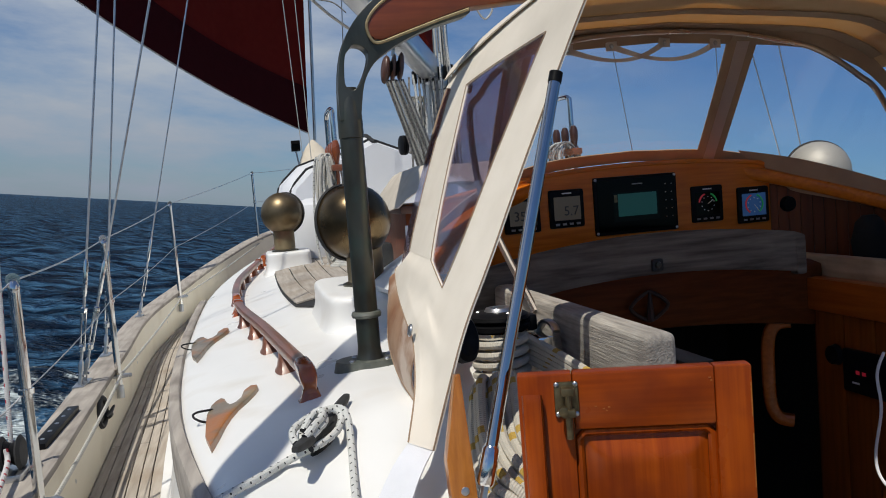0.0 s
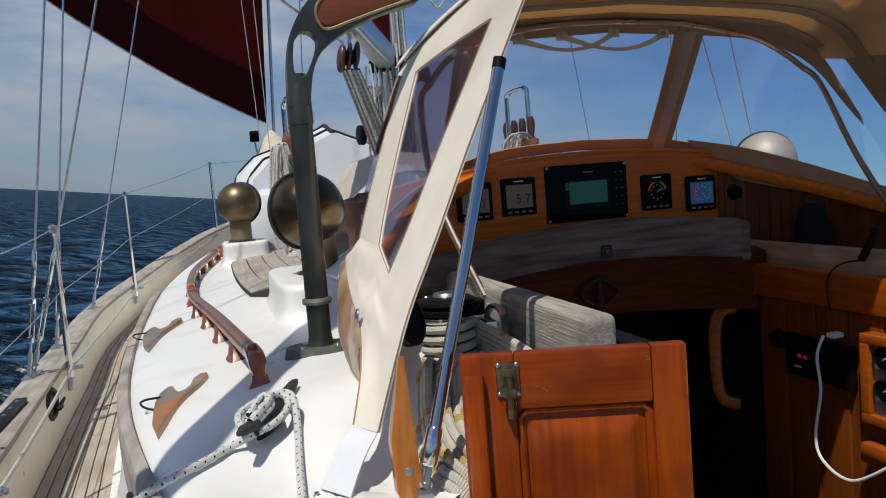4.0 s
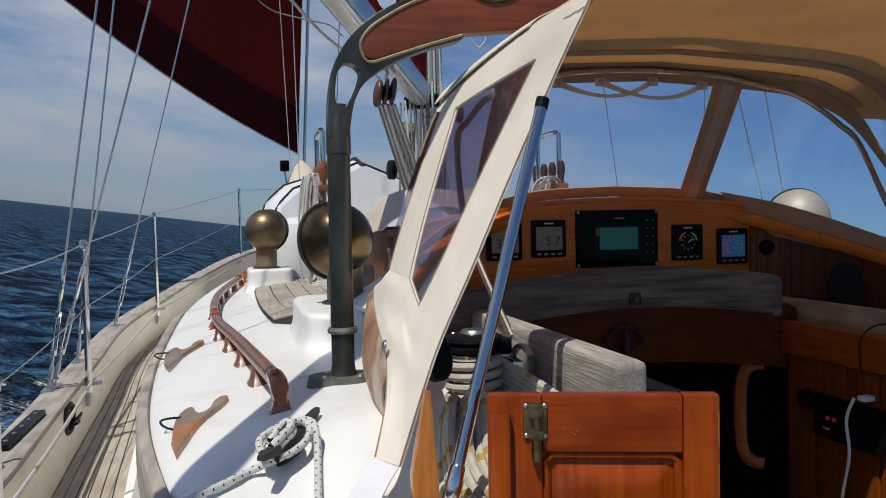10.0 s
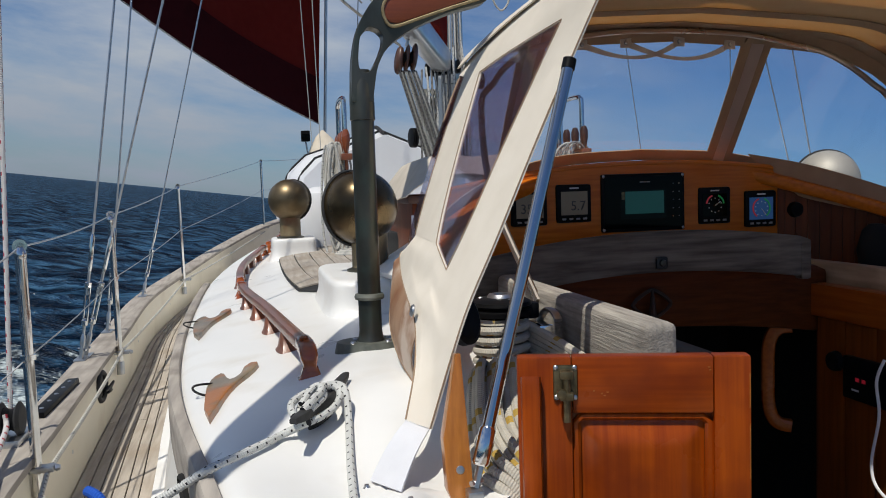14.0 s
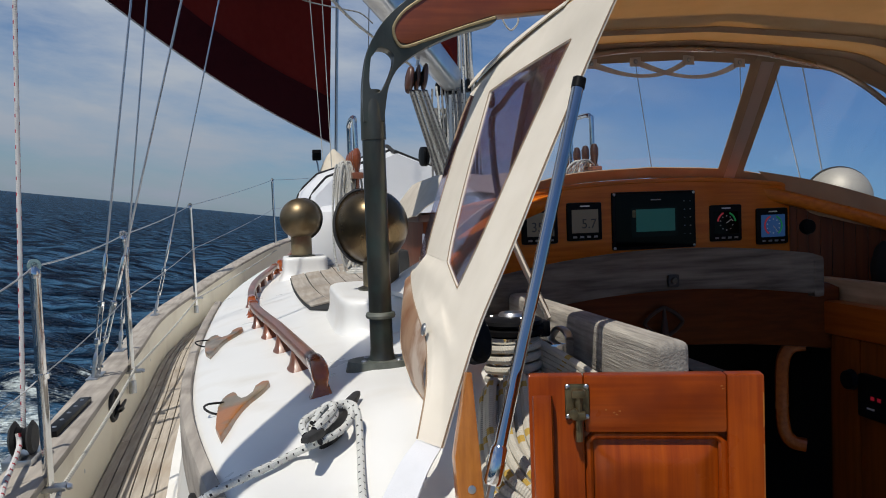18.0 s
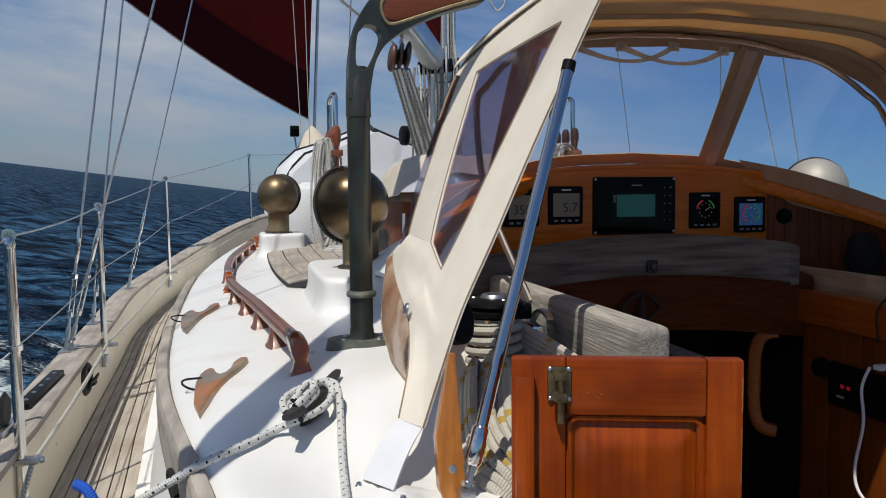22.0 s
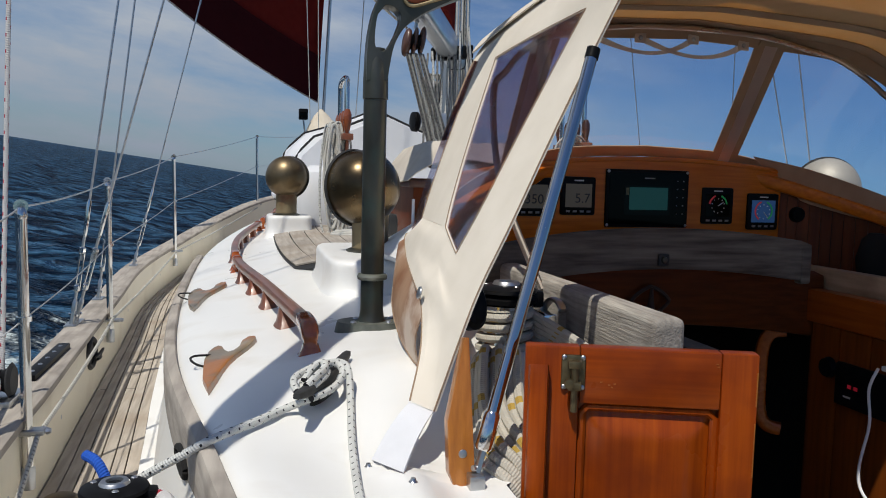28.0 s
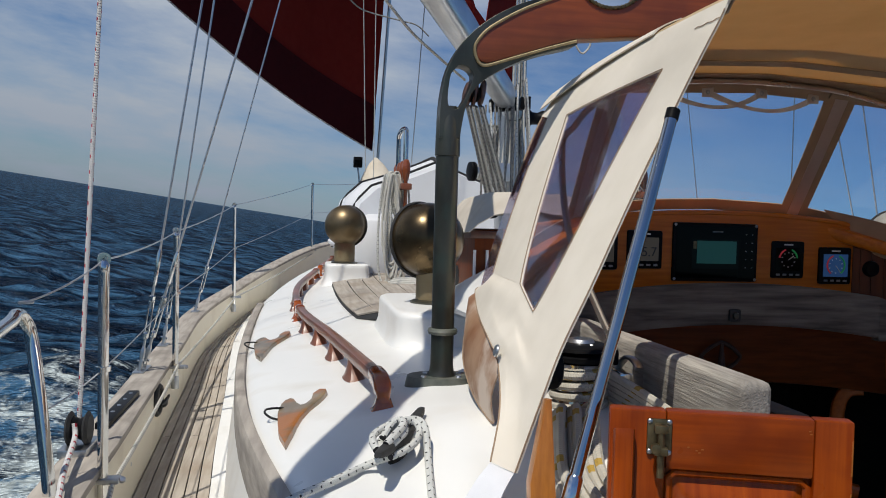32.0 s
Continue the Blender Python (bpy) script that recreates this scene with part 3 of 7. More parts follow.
def port(x, side):
    """x on the port side, or its mirror to starboard."""
    return x if side < 0 else 2 * CL - x


def roof_z(x, y):
    """The moulded cabin top."""
    x = min(x, 2 * CL - x)
    z = -0.385 - 0.19 * max(0.0, 0.20 - x) + 0.035 * step(0.2, 0.9, x)
    edge = between(SIDE_X, y)
    d = max(0.0, edge + 0.10 - x)
    z -= 0.9 * d * d + 6.0 * max(0.0, d - 0.06) ** 2
    z -= 0.075 * (1 - step(1.12, 1.5, y)) * step(-0.1, 0.15, x)
    z -= 0.038 * (1 - step(1.12, 1.45, y)) * step(0.17, 0.26, x)
    z += 0.03 * step(3.0, 6.0, y)
    return z


for side in (-1, 1):
    def outer(u, v, side=side):
        y = -2.5 + 13.6 * u
        d = 1.9 * v
        x = rail_x(y) + 0.012 + 0.25 * step(0, 1.9, d) * (1 + 1.2 * step(4, 10, y)) * min(1, (CL - rail_x(y)) / 0.6)
        return port(min(x, CL), side), y, rail_z(y) - 0.035 - d
    name = "hull_port" if side < 0 else "hull_starboard"
    solo(name, grid(outer, 60, 8), GEL, "white painted hull side of the sailing yacht", "hull", kind="structure")

    def inner(u, v, side=side):
        y = -2.5 + 13.6 * u
        k = round(4 * v)
        return port(min(rail_x(y) + (0.082, 0.088, 0.045, 0.045, 0.082)[k], CL), side), y, rail_z(y) - (0.03, 0.27, 0.27, 0.03, 0.03)[k]
    bulwark = solo("bulwark_port" if side < 0 else "bulwark_starboard", grid(inner, 90, 4), BEIGE, "beige painted bulwark with streaks of dirt", "bulwark", kind="structure")
    cap = bmesh.new()
    line = [Vector((port(rail_x(y) + 0.034, side), y, rail_z(y) - 0.016)) for y in [-2.5 + 0.19 * k for k in range(72)]]
    part("cap_rail", tube(line, 1.0, 10, flat=(0.058, 0.017)), GREYTEAK, bulwark, "weathered grey teak cap rail")


def plank_strip(xa, xb, y0, y1, z_of, n=40, thick=0.008):
    """One plank between two curves x(y): a flat top and two edges that turn down."""
    def at(u, v):
        y = y0 + (y1 - y0) * u
        k = (0.0, 0.0, 1.0, 1.0)[round(v * 3)]
        return xa(y) * (1 - k) + xb(y) * k, y, z_of(y) - (thick if round(v * 3) in (0, 3) else 0.0)
    return grid(at, n, 3)


def deck_sheet(u, v):
    """The deck under the planks: a side deck along the cabin, all across before it."""
    y = -2.5 + 13.5 * u
    a = min(rail_x(y) + 0.09, CL)
    b = CL if y > 7.3 else between(SIDE_X, y) + 0.06
    return a * (1 - v) + max(a, b) * v, y, deck_z(y) - 0.030


side_deck = solo("side_deck", grid(lambda u, v: deck_sheet(u, v), 80, 6), CAULK, "side deck laid in narrow teak planks with black seams", "deck", kind="structure")
solo("side_deck_starboard", grid(lambda u, v: (2 * CL - deck_sheet(u, v)[0], *deck_sheet(u, v)[1:]), 80, 6), PLANK, "teak side deck on the far side of the cabin", "deck", kind="structure")
PLANKS = 6
for k in range(PLANKS):
    def left(y, k=k):
        a, b = rail_x(y) + 0.091, between(TEAK_X, y)
        return a + (b - a) * k / PLANKS + 0.0021

    def right(y, k=k):
        a, b = rail_x(y) + 0.091, between(TEAK_X, y)
        return a + (b - a) * (k + 1) / PLANKS - 0.0021
    cuts = [-1.75, 1.1 + 0.37 * (k % 3), 3.2 + 0.5 * ((k * 2) % 3), 5.2 + 0.3 * (k % 2), 7.2]
    for a, b in zip(cuts, cuts[1:]):
        part("plank", plank_strip(left, right, a + 0.002, b - 0.002, lambda y: deck_z(y), 24), PLANK, side_deck)
def fore_sheet(u, v):
    y = 7.3 + 3.7 * u
    a = min(rail_x(y) + 0.092, CL)
    return a + (2 * CL - 2 * a) * v, y, deck_z(y) - 0.012


solo("foredeck", grid(fore_sheet, 24, 12), PLANK, "teak foredeck before the cabin", "deck", kind="structure")
solo("aft_deck", box((-0.29, -2.5, -0.70), (2 * CL + 0.29, -1.8, -0.655)), PLANK, "teak aft deck behind the cockpit", "deck", kind="structure")
solo("transom", box((-0.37, -2.53, -2.4), (2 * CL + 0.37, -2.49, -0.645), 0.01), GEL, "white painted transom", "hull", kind="structure")
# the white waterway between the planks and the cabin side
solo("waterway", grid(lambda u, v: ((between(TEAK_X, -0.5 + 7 * u) + 0.003) * (1 - v) + (between(SIDE_X, -0.5 + 7 * u) + 0.03) * v, -0.5 + 7 * u, deck_z(-0.5 + 7 * u) + 0.004), 40, 3, 0.02), GEL, "white moulded waterway beside the teak deck", "deck", kind="structure")


def cabin(u, v, y0, y1, lim):
    """Side and top of the cabin in one shell: v runs from the deck up over the shoulder, to x = lim."""
    y = y0 + (y1 - y0) * u
    e = between(SIDE_X, y)
    if v < 0.25:
        t = v / 0.25
        low = min(between(TEAK_X, y) + 0.045, e - 0.01)
        return low * (1 - t ** 1.6) + e * t ** 1.6, y, deck_z(y) * (1 - t) + (roof_z(e, y)) * t
    t = (v - 0.25) / 0.75
    x = e + (lim(y) - e) * t ** 1.3
    return x, y, roof_z(x, y)


fore_part = lambda u, v: cabin(u, v, 2.345, 7.55, lambda y: CL)
solo("cabin_trunk", grid(fore_part, 70, 60), GEL, "white moulded cabin top with rounded shoulders", "cabin top", kind="structure")
solo("cabin_trunk_starboard", grid(lambda u, v: (2 * CL - fore_part(u, v)[0], *fore_part(u, v)[1:]), 60, 24), GEL, "white moulded cabin top on the starboard side", "cabin top", kind="structure")
solo("cabin_quarter", grid(lambda u, v: cabin(u, v, 0.70, 2.3455, lambda y: 0.331 + 0.229 * step(1.12, 1.18, y)), 76, 44), GEL, "white moulded cabin top beside the companionway", "cabin top", kind="structure")

# the grey coaming board that runs along the cabin shoulder and rises towards the stern
def trim_fn(u, v):
    y = 0.35 + 3.95 * u
    e = between(SIDE_X, y) - 0.012
    h = 0.010 + 0.095 * (1 - step(1.3, 4.0, y))
    a = 2 * math.pi * v
    return (e + 0.016 * math.copysign(abs(math.cos(a)) ** 0.4, math.cos(a)), y, roof_z(e + 0.02, y) + 0.006 - h * 0.5 + (0.006 + h * 0.5) * math.copysign(abs(math.sin(a)) ** 0.4, math.sin(a)))


solo("coaming_board", grid(trim_fn, 50, 16), GREYTEAK, "grey weathered teak coaming board along the cabin shoulder", "coaming", kind="structure")

# no hole is cut: a near-black ring stands for the slot's shade
slot = [Vector((between(SIDE_X, y) - 0.031, y, roof_z(between(SIDE_X, y) + 0.008, y) - 0.058 + dz)) for y, dz in ((1.30, 0.0), (1.33, 0.014), (1.38, 0.016), (1.42, 0.006), (1.43, -0.004), (1.40, -0.014), (1.35, -0.016), (1.31, -0.012), (1.30, 0.0))]
solo("coaming_slot", tube(spline(slot, 4), 0.006, 8), DARKVOID, "near-black ring painted for the shaded slot in the coaming board", "slot", kind="structure")

# ---- the sea ----
def sea_height(x, y):
    d = math.hypot(x, y)
    a = 0.26 * noise.noise(Vector((x * 0.11, y * 0.17, 0.3))) + 0.17 * noise.noise(Vector((x * 0.33, y * 0.45, 4.3)))
    a += 0.22 * noise.noise(Vector((x * 0.85, y * 1.3, 9.1))) + 0.09 * noise.noise(Vector((x * 1.9, y * 2.8, 2.2)))
    return a * (1 - step(90, 260, d)) - 0.05


def sea_mesh():
    bm = bmesh.new()
    rings, segs = 250, 320
    prev = None
    for i in range(rings + 1):
        r = 0.35 * (4500 / 0.35) ** (i / rings)
        ring = []
        for k in range(segs):
            # the quarter in view is drawn finer
            a = math.pi * 2 * k / segs
            a = a + 0.75 * math.sin(a)
            x, y = -1.2 + r * math.sin(a - 2.75), 2.0 + r * math.cos(a - 2.75)
            ring.append(bm.verts.new((x, y, sea_height(x, y))))
        if prev:
            for k in range(segs):
                bm.faces.new((prev[k], prev[(k + 1) % segs], ring[(k + 1) % segs], ring[k]))
        else:
            bm.faces.new(ring)
        prev = ring
    bmesh.ops.recalc_face_normals(bm, faces=bm.faces)
    return bm


def sea_water():
    m, n, l, p = nodes_of("sea_water")
    tc = n.new("ShaderNodeTexCoord")

    def nz(scale, detail=6.0, rough=0.55, sc=(1, 1, 1)):
        mp, k = n.new("ShaderNodeMapping"), n.new("ShaderNodeTexNoise")
        mp.inputs["Scale"].default_value = sc
        l.new(tc.outputs["Object"], mp.inputs["Vector"])
        l.new(mp.outputs["Vector"], k.inputs["Vector"])
        k.inputs["Scale"].default_value, k.inputs["Detail"].default_value, k.inputs["Roughness"].default_value = scale, detail, rough
        return k.outputs["Fac"]

    h1, h2 = nz(0.34, 4, 0.55, (0.6, 1.4, 1)), nz(1.25, 5, 0.6, (0.6, 1.6, 1))
    add = n.new("ShaderNodeMath")
    add.operation = "MULTIPLY_ADD"
    add.inputs[1].default_value = 2.2
    l.new(h1, add.inputs[0])
    l.new(h2, add.inputs[2])
    bp = n.new("ShaderNodeBump")
    bp.inputs["Strength"].default_value, bp.inputs["Distance"].default_value = 1.0, 1.7
    l.new(add.outputs[0], bp.inputs["Height"])
    l.new(bp.outputs["Normal"], p.inputs["Normal"])
    # lit and shaded wave faces put into the water colour by noise
    wave_faces = ramp(n, [(0.44, (0.002, 0.012, 0.032)), (0.62, (0.055, 0.150, 0.270))])
    l.new(h2, wave_faces.inputs["Fac"])
    # foam of the bow wave close along the port side
    sp, mx = n.new("ShaderNodeSeparateXYZ"), n.new("ShaderNodeMix")
    l.new(tc.outputs["Object"], sp.inputs[0])

    def span(out, a, b, lo=0.0, hi=1.0):
        k = n.new("ShaderNodeMapRange")
        k.interpolation_type = "SMOOTHSTEP"
        for nm, val in (("From Min", a), ("From Max", b), ("To Min", lo), ("To Max", hi)):
            k.inputs[nm].default_value = val
        l.new(out, k.inputs["Value"])
        return k.outputs["Result"]

    def times(a, b):
        k = n.new("ShaderNodeMath")
        k.operation = "MULTIPLY"
        l.new(a, k.inputs[0])
        l.new(b, k.inputs[1])
        return k.outputs[0]

    zone = times(times(span(sp.outputs["X"], -4.4, -2.0), span(sp.outputs["X"], 6.4, 4.2)), span(sp.outputs["Y"], 11.0, 6.5))
    f1 = nz(2.4, 9, 0.72)
    lim = n.new("ShaderNodeMapRange")
    lim.inputs["To Min"].default_value, lim.inputs["To Max"].default_value = 0.80, 0.465
    l.new(zone, lim.inputs["Value"])
    cmp_ = n.new("ShaderNodeMath")
    cmp_.operation = "SUBTRACT"
    l.new(f1, cmp_.inputs[0])
    l.new(lim.outputs["Result"], cmp_.inputs[1])
    foam = span(cmp_.outputs[0], -0.03, 0.10)
    mx.data_type = "RGBA"
    mx.inputs["B"].default_value = (0.62, 0.70, 0.70, 1)
    l.new(foam, mx.inputs["Factor"])
    l.new(wave_faces.outputs["Color"], mx.inputs["A"])
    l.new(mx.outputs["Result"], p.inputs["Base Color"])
    l.new(span(foam, 0, 1, 0.12, 0.8), p.inputs["Roughness"])
    # gloss kept low at the grazing angles, as the steep small waves break it up
    p.inputs["Specular IOR Level"].default_value = 0.0
    gl, lw, pw, mu, mix = n.new("ShaderNodeBsdfGlossy"), n.new("ShaderNodeLayerWeight"), n.new("ShaderNodeMath"), n.new("ShaderNodeMath"), n.new("ShaderNodeMixShader")
    gl.inputs["Roughness"].default_value = 0.16
    pw.operation, pw.inputs[1].default_value = "POWER", 4.0
    mu.operation, mu.inputs[1].default_value, mu.inputs[2].default_value = "MULTIPLY_ADD", 0.42, 0.012
    l.new(bp.outputs["Normal"], gl.inputs["Normal"])
    l.new(bp.outputs["Normal"], lw.inputs["Normal"])
    l.new(lw.outputs["Facing"], pw.inputs[0])
    l.new(pw.outputs[0], mu.inputs[0])
    l.new(mu.outputs[0], mix.inputs[0])
    l.new(p.outputs[0], mix.inputs[1])
    l.new(gl.outputs[0], mix.inputs[2])
    l.new(mix.outputs[0], n["Material Output"].inputs["Surface"])
    return m


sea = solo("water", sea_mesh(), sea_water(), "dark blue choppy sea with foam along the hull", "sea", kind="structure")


# ---- on deck: rails, rigging, vents ----
def stanchion(x, y, z0, z1, lean=0.0):
    t = thing("stanchion", "polished stainless stanchion bolted inside the bulwark", "stanchion", (x, y, z0), "lifeline stanchions")
    part("post", tube([(x, y, z0), (x + lean, y, z1 - 0.02), (x + lean, y, z1)], 0.0128, 14), CHROME, t)
    part("cap", lathe([(0.0, 0.018), (0.008, 0.015), (0.013, 0.006), (0.0145, -0.004), (0.0128, -0.012)], pose(x + lean, y, z1), 14), CHROME, t)
    part("eye", lathe([(0.009, -0.004), (0.016, -0.004), (0.016, 0.004), (0.009, 0.004), (0.009, -0.004)], pose(x + lean, y, z1 + 0.018, 90, 0, 20), 16), CHROME, t, "wire eye on the head")
    zm = (z0 + z1) / 2 + 0.08
    part("middle_eye", lathe([(0.013, -0.006), (0.018, -0.006), (0.018, 0.006), (0.013, 0.006)], pose(x + lean * 0.6, y, zm), 14), CHROME, t)
    zb = rail_z(y) - 0.035
    part("upper_clamp", box((x - 0.03, y - 0.018, zb - 0.007), (x + 0.04, y + 0.018, zb + 0.007), 0.004), STEEL, t, "bolted steel clamp")
    part("bolt", lathe([(0.0, 0.012), (0.006, 0.011), (0.009, 0.004), (0.009, 0.0)], pose(x + 0.041, y, zb, 0, 90, 0), 8), STEEL, t)
    part("base_socket", lathe([(0.016, 0.0), (0.016, 0.05), (0.013, 0.055)], pose(x, y, z0 - 0.005), 14), STEEL, t)
    return t


STANCHIONS = [(-0.562, 2.035, -0.80, -0.145, -0.004), (-0.618, 3.52, -0.75, -0.102, -0.004), (-0.582, 6.0, -0.71, 0.05, -0.008), (0.008, 9.0, -0.42, 0.35, -0.004)]
for s in STANCHIONS:
    stanchion(*s)
heads = [Vector((x + l, y, z1 + 0.016)) for x, y, z0, z1, l in STANCHIONS]
mids = [Vector((x + l * 0.6, y, (z0 + z1) / 2 + 0.08)) for x, y, z0, z1, l in STANCHIONS]


def sag(pts, drop=0.012):
    out = []
    for a, b in zip(pts, pts[1:]):
        for k in range(8):
            t = k / 8
            out.append(a.lerp(b, t) - Vector((0, 0, drop * 4 * t * (1 - t))))
    return out + [pts[-1]]


PUSH = Vector((-0.69, 1.87, -0.215))
BOWTOP = Vector((0.72, 10.35, 0.46))
solo("lifeline", tube(sag([PUSH] + heads + [BOWTOP]), 0.0024, 6), STEEL, "upper stainless wire lifeline along the stanchions", "lifeline", "lifelines")
solo("lifeline", tube(sag([PUSH - Vector((0, 0, 0.26))] + mids + [BOWTOP - Vector((0, 0, 0.33))]), 0.0020, 6), STEEL, "lower stainless wire lifeline along the stanchions", "lifeline", "lifelines")

rail = thing("stern_rail", "polished stainless stern rail with a rounded corner", "rail", (-0.63, 1.83, -0.56))
part("tube", tube(spline([(-0.45, -0.6, -0.30), (-0.62, 1.2, -0.26), (-0.672, 1.70, -0.245), (-0.684, 1.80, -0.235), (-0.688, 1.86, -0.25), (-0.68, 1.88, -0.29), (-0.655, 1.86, -0.42), (-0.62, 1.83, -0.66)], 6), 0.0145, 14), CHROME, rail)
part("shackle", tube([Vector((-0.69 + 0.014 * math.cos(a), 1.88 + 0.012 * math.sin(a), -0.216)) for a in [k * 0.7 for k in range(10)]], 0.003, 6), STEEL, rail)
part("foot", lathe([(0.028, 0), (0.028, 0.006), (0.017, 0.012), (0.016, 0.03)], pose(-0.62, 1.83, -0.70), 16), CHROME, rail)

# the thin cord that runs along the inside of the bulwark, clamp to clamp
solo("jackline", tube(sag([Vector((-0.46, 1.1, -0.84)), Vector((-0.538, 2.03, -0.672)), Vector((-0.606, 3.52, -0.655)), Vector((-0.572, 6.0, -0.61)), Vector((0.03, 9.0, -0.40))], 0.012), 0.0062, 8), ROPE_JACK, "thin flecked cord tied along the inside of the bulwark", "rope")

# shrouds with rigging screws
def shroud(foot, head, label):
    foot, head = Vector(foot), Vector(head)
    d = (head - foot).normalized()
    far = foot + d * 9.0
    t = thing("shroud", label, "shroud", foot, "port shrouds")
    part("chainplate", box((foot.x - 0.022, foot.y - 0.045, rail_z(foot.y) - 0.001), (foot.x + 0.022, foot.y + 0.045, rail_z(foot.y) + 0.006), 0.002), STEEL, t, "dull steel chainplate on the cap rail")
    side = d.cross(Vector((0.6, 1, 0))).normalized()
    part("toggle", tube([foot - d * 0.01, foot + d * 0.02, foot + d * 0.055], [0.014, 0.013, 0.010], 8, flat=(1.0, 0.6)), STEEL, t)
    part("clevis_pin", tube([foot + d * 0.03 - side * 0.019, foot + d * 0.03 + side * 0.019], 0.005, 8), CHROME, t)
    part("fork", tube([foot + d * 0.045, foot + d * 0.075, foot + d * 0.09], [0.012, 0.013, 0.007], 8, flat=(1.0, 0.7)), STEEL, t)
    part("lower_thread", tube([foot + d * 0.08, foot + d * 0.15], 0.0055, 8), STEEL, t)
    body = part("rigging_screw", tube([foot + d * 0.12, foot + d * 0.124, foot + d * 0.142, foot + d * 0.146], [0.008, 0.0125, 0.0125, 0.009], 8), CHROME, t, "open-bodied rigging screw")
    part("upper_boss", tube([foot + d * 0.265, foot + d * 0.269, foot + d * 0.287, foot + d * 0.291], [0.009, 0.0125, 0.0125, 0.008], 8), CHROME, body)
    for k in (-1, 1):
        part("side_bar", tube([foot + d * 0.14 + side * (0.0095 * k), foot + d * 0.272 + side * (0.0095 * k)], 0.0042, 6), CHROME, body)
    part("upper_thread", tube([foot + d * 0.24, foot + d * 0.34], 0.0055, 8), STEEL, t)
    part("terminal", tube([foot + d * 0.33, foot + d * 0.345, foot + d * 0.46, foot + d * 0.475], [0.006, 0.0085, 0.0085, 0.005], 8), CHROME, t)
    part("wire", tube([foot + d * 0.46, far], 0.0045, 7), STEEL, t)
    return t


FEET = [(-0.708, 3.24, -0.62), (-0.705, 3.30, -0.62), (-0.725, 3.87, -0.62), (-0.735, 5.05, -0.605)]
HEADS = [(-0.502, 3.27, 0.823), (-0.3175, 3.27, 0.819), (-0.525, 3.87, 0.971), (-0.278, 5.09, 1.269)]
for a, b in zip(FEET, HEADS):
    shroud(a, b, "stainless wire shroud with a rigging screw on the rail")


def mirror_wire(name, a, b, label):
    solo(name, tube([Vector(a), Vector(b)], 0.0045, 6), STEEL, label, "shroud", "starboard shrouds")


for foot_, head_ in (((2.95, 5.6, -0.60), (2.55, 5.6, 2.2)), ((3.22, 5.0, -0.62), (3.20, 5.0, 2.4)), ((3.04, 3.9, -0.62), (2.46, 3.9, 1.66)), ((3.03, 3.75, -0.62), (2.58, 3.75, 1.65))):
    mirror_wire("starboard_shroud", foot_, head_, "stainless wire shroud on the starboard side")

# sheet with red flecks, its turning block and its tail
blk = thing("turning_block", "black turning block on the cap rail", "block", (-0.665, 2.27, -0.56))
for dx in (-0.021, 0.021):
    part("cheek", lathe([(0.0, 0.007), (0.036, 0.007), (0.046, 0.0), (0.036, -0.007), (0.0, -0.007)], pose(-0.655 + dx, 2.18, -0.575, 0, 90, 0), 18), RUBBER, blk)
part("sheave", lathe([(0.0, 0.014), (0.033, 0.014), (0.026, 0.0), (0.033, -0.014), (0.0, -0.014)], pose(-0.655, 2.18, -0.575, 0, 90, 0), 18), BLACK, blk)
part("base", box((-0.69, 2.11, -0.634), (-0.62, 2.25, -0.612), 0.004), STEEL, blk)
red = thing("sheet_rope", "white sheet rope with red flecks led through a block", "rope", (-0.665, 2.27, -0.5))
part("standing_part", tube([(-0.660, 2.20, -0.555), (-0.650, 2.315, 0.56), (-0.61, 2.36, 2.2)], 0.0062, 10), ROPE_RED, red)
part("tail", tube(spline([(-0.660, 2.155, -0.555), (-0.65, 2.12, -0.585), (-0.61, 1.88, -0.597), (-0.544, 1.55, -0.60), (-0.47, 0.9, -0.61)], 5), 0.0068, 10), ROPE_RED, red)

track = thing("genoa_track", "dark sheet track screwed to the cap rail", "track", (-0.64, 2.65, -0.63))
part("bar", box((-0.666, 2.38, -0.632), (-0.628, 2.82, -0.612), 0.004), BLACK, track)
for k in range(5):
    part("screw", lathe([(0.0, 0.004), (0.006, 0.002), (0.007, 0.0)], pose(-0.647, 2.43 + 0.085 * k, -0.612), 8), STEEL, track)

def horn_cleat(name, at, way, size, material, label):
    """A cleat: two horns on a foot; way is the direction of its length in degrees from x."""
    m = pose(*at, 0, 0, way)
    t = thing(name, label, "cleat", at)
    s = size
    part("horn_bar", tube([m @ Vector(p) for p in spline([(-s, 0, 0.24 * s), (-0.6 * s, 0, 0.20 * s), (0, 0, 0.18 * s), (0.6 * s, 0, 0.20 * s), (s, 0, 0.24 * s)], 5)], [0.035 * s + 0.040 * s * math.sin(math.pi * k / 20) ** 0.7 for k in range(21)], 12, flat=(1.0, 0.8)), material, t)
    part("foot", grid(lambda u, v: m @ Vector((s * (0.50 - 0.24 * math.sin(math.pi * min(1, u * 1.2))) * math.cos(2 * math.pi * v), 0.085 * s * math.sin(2 * math.pi * v), 0.18 * s * u)), 6, 18), material, t)
    return t


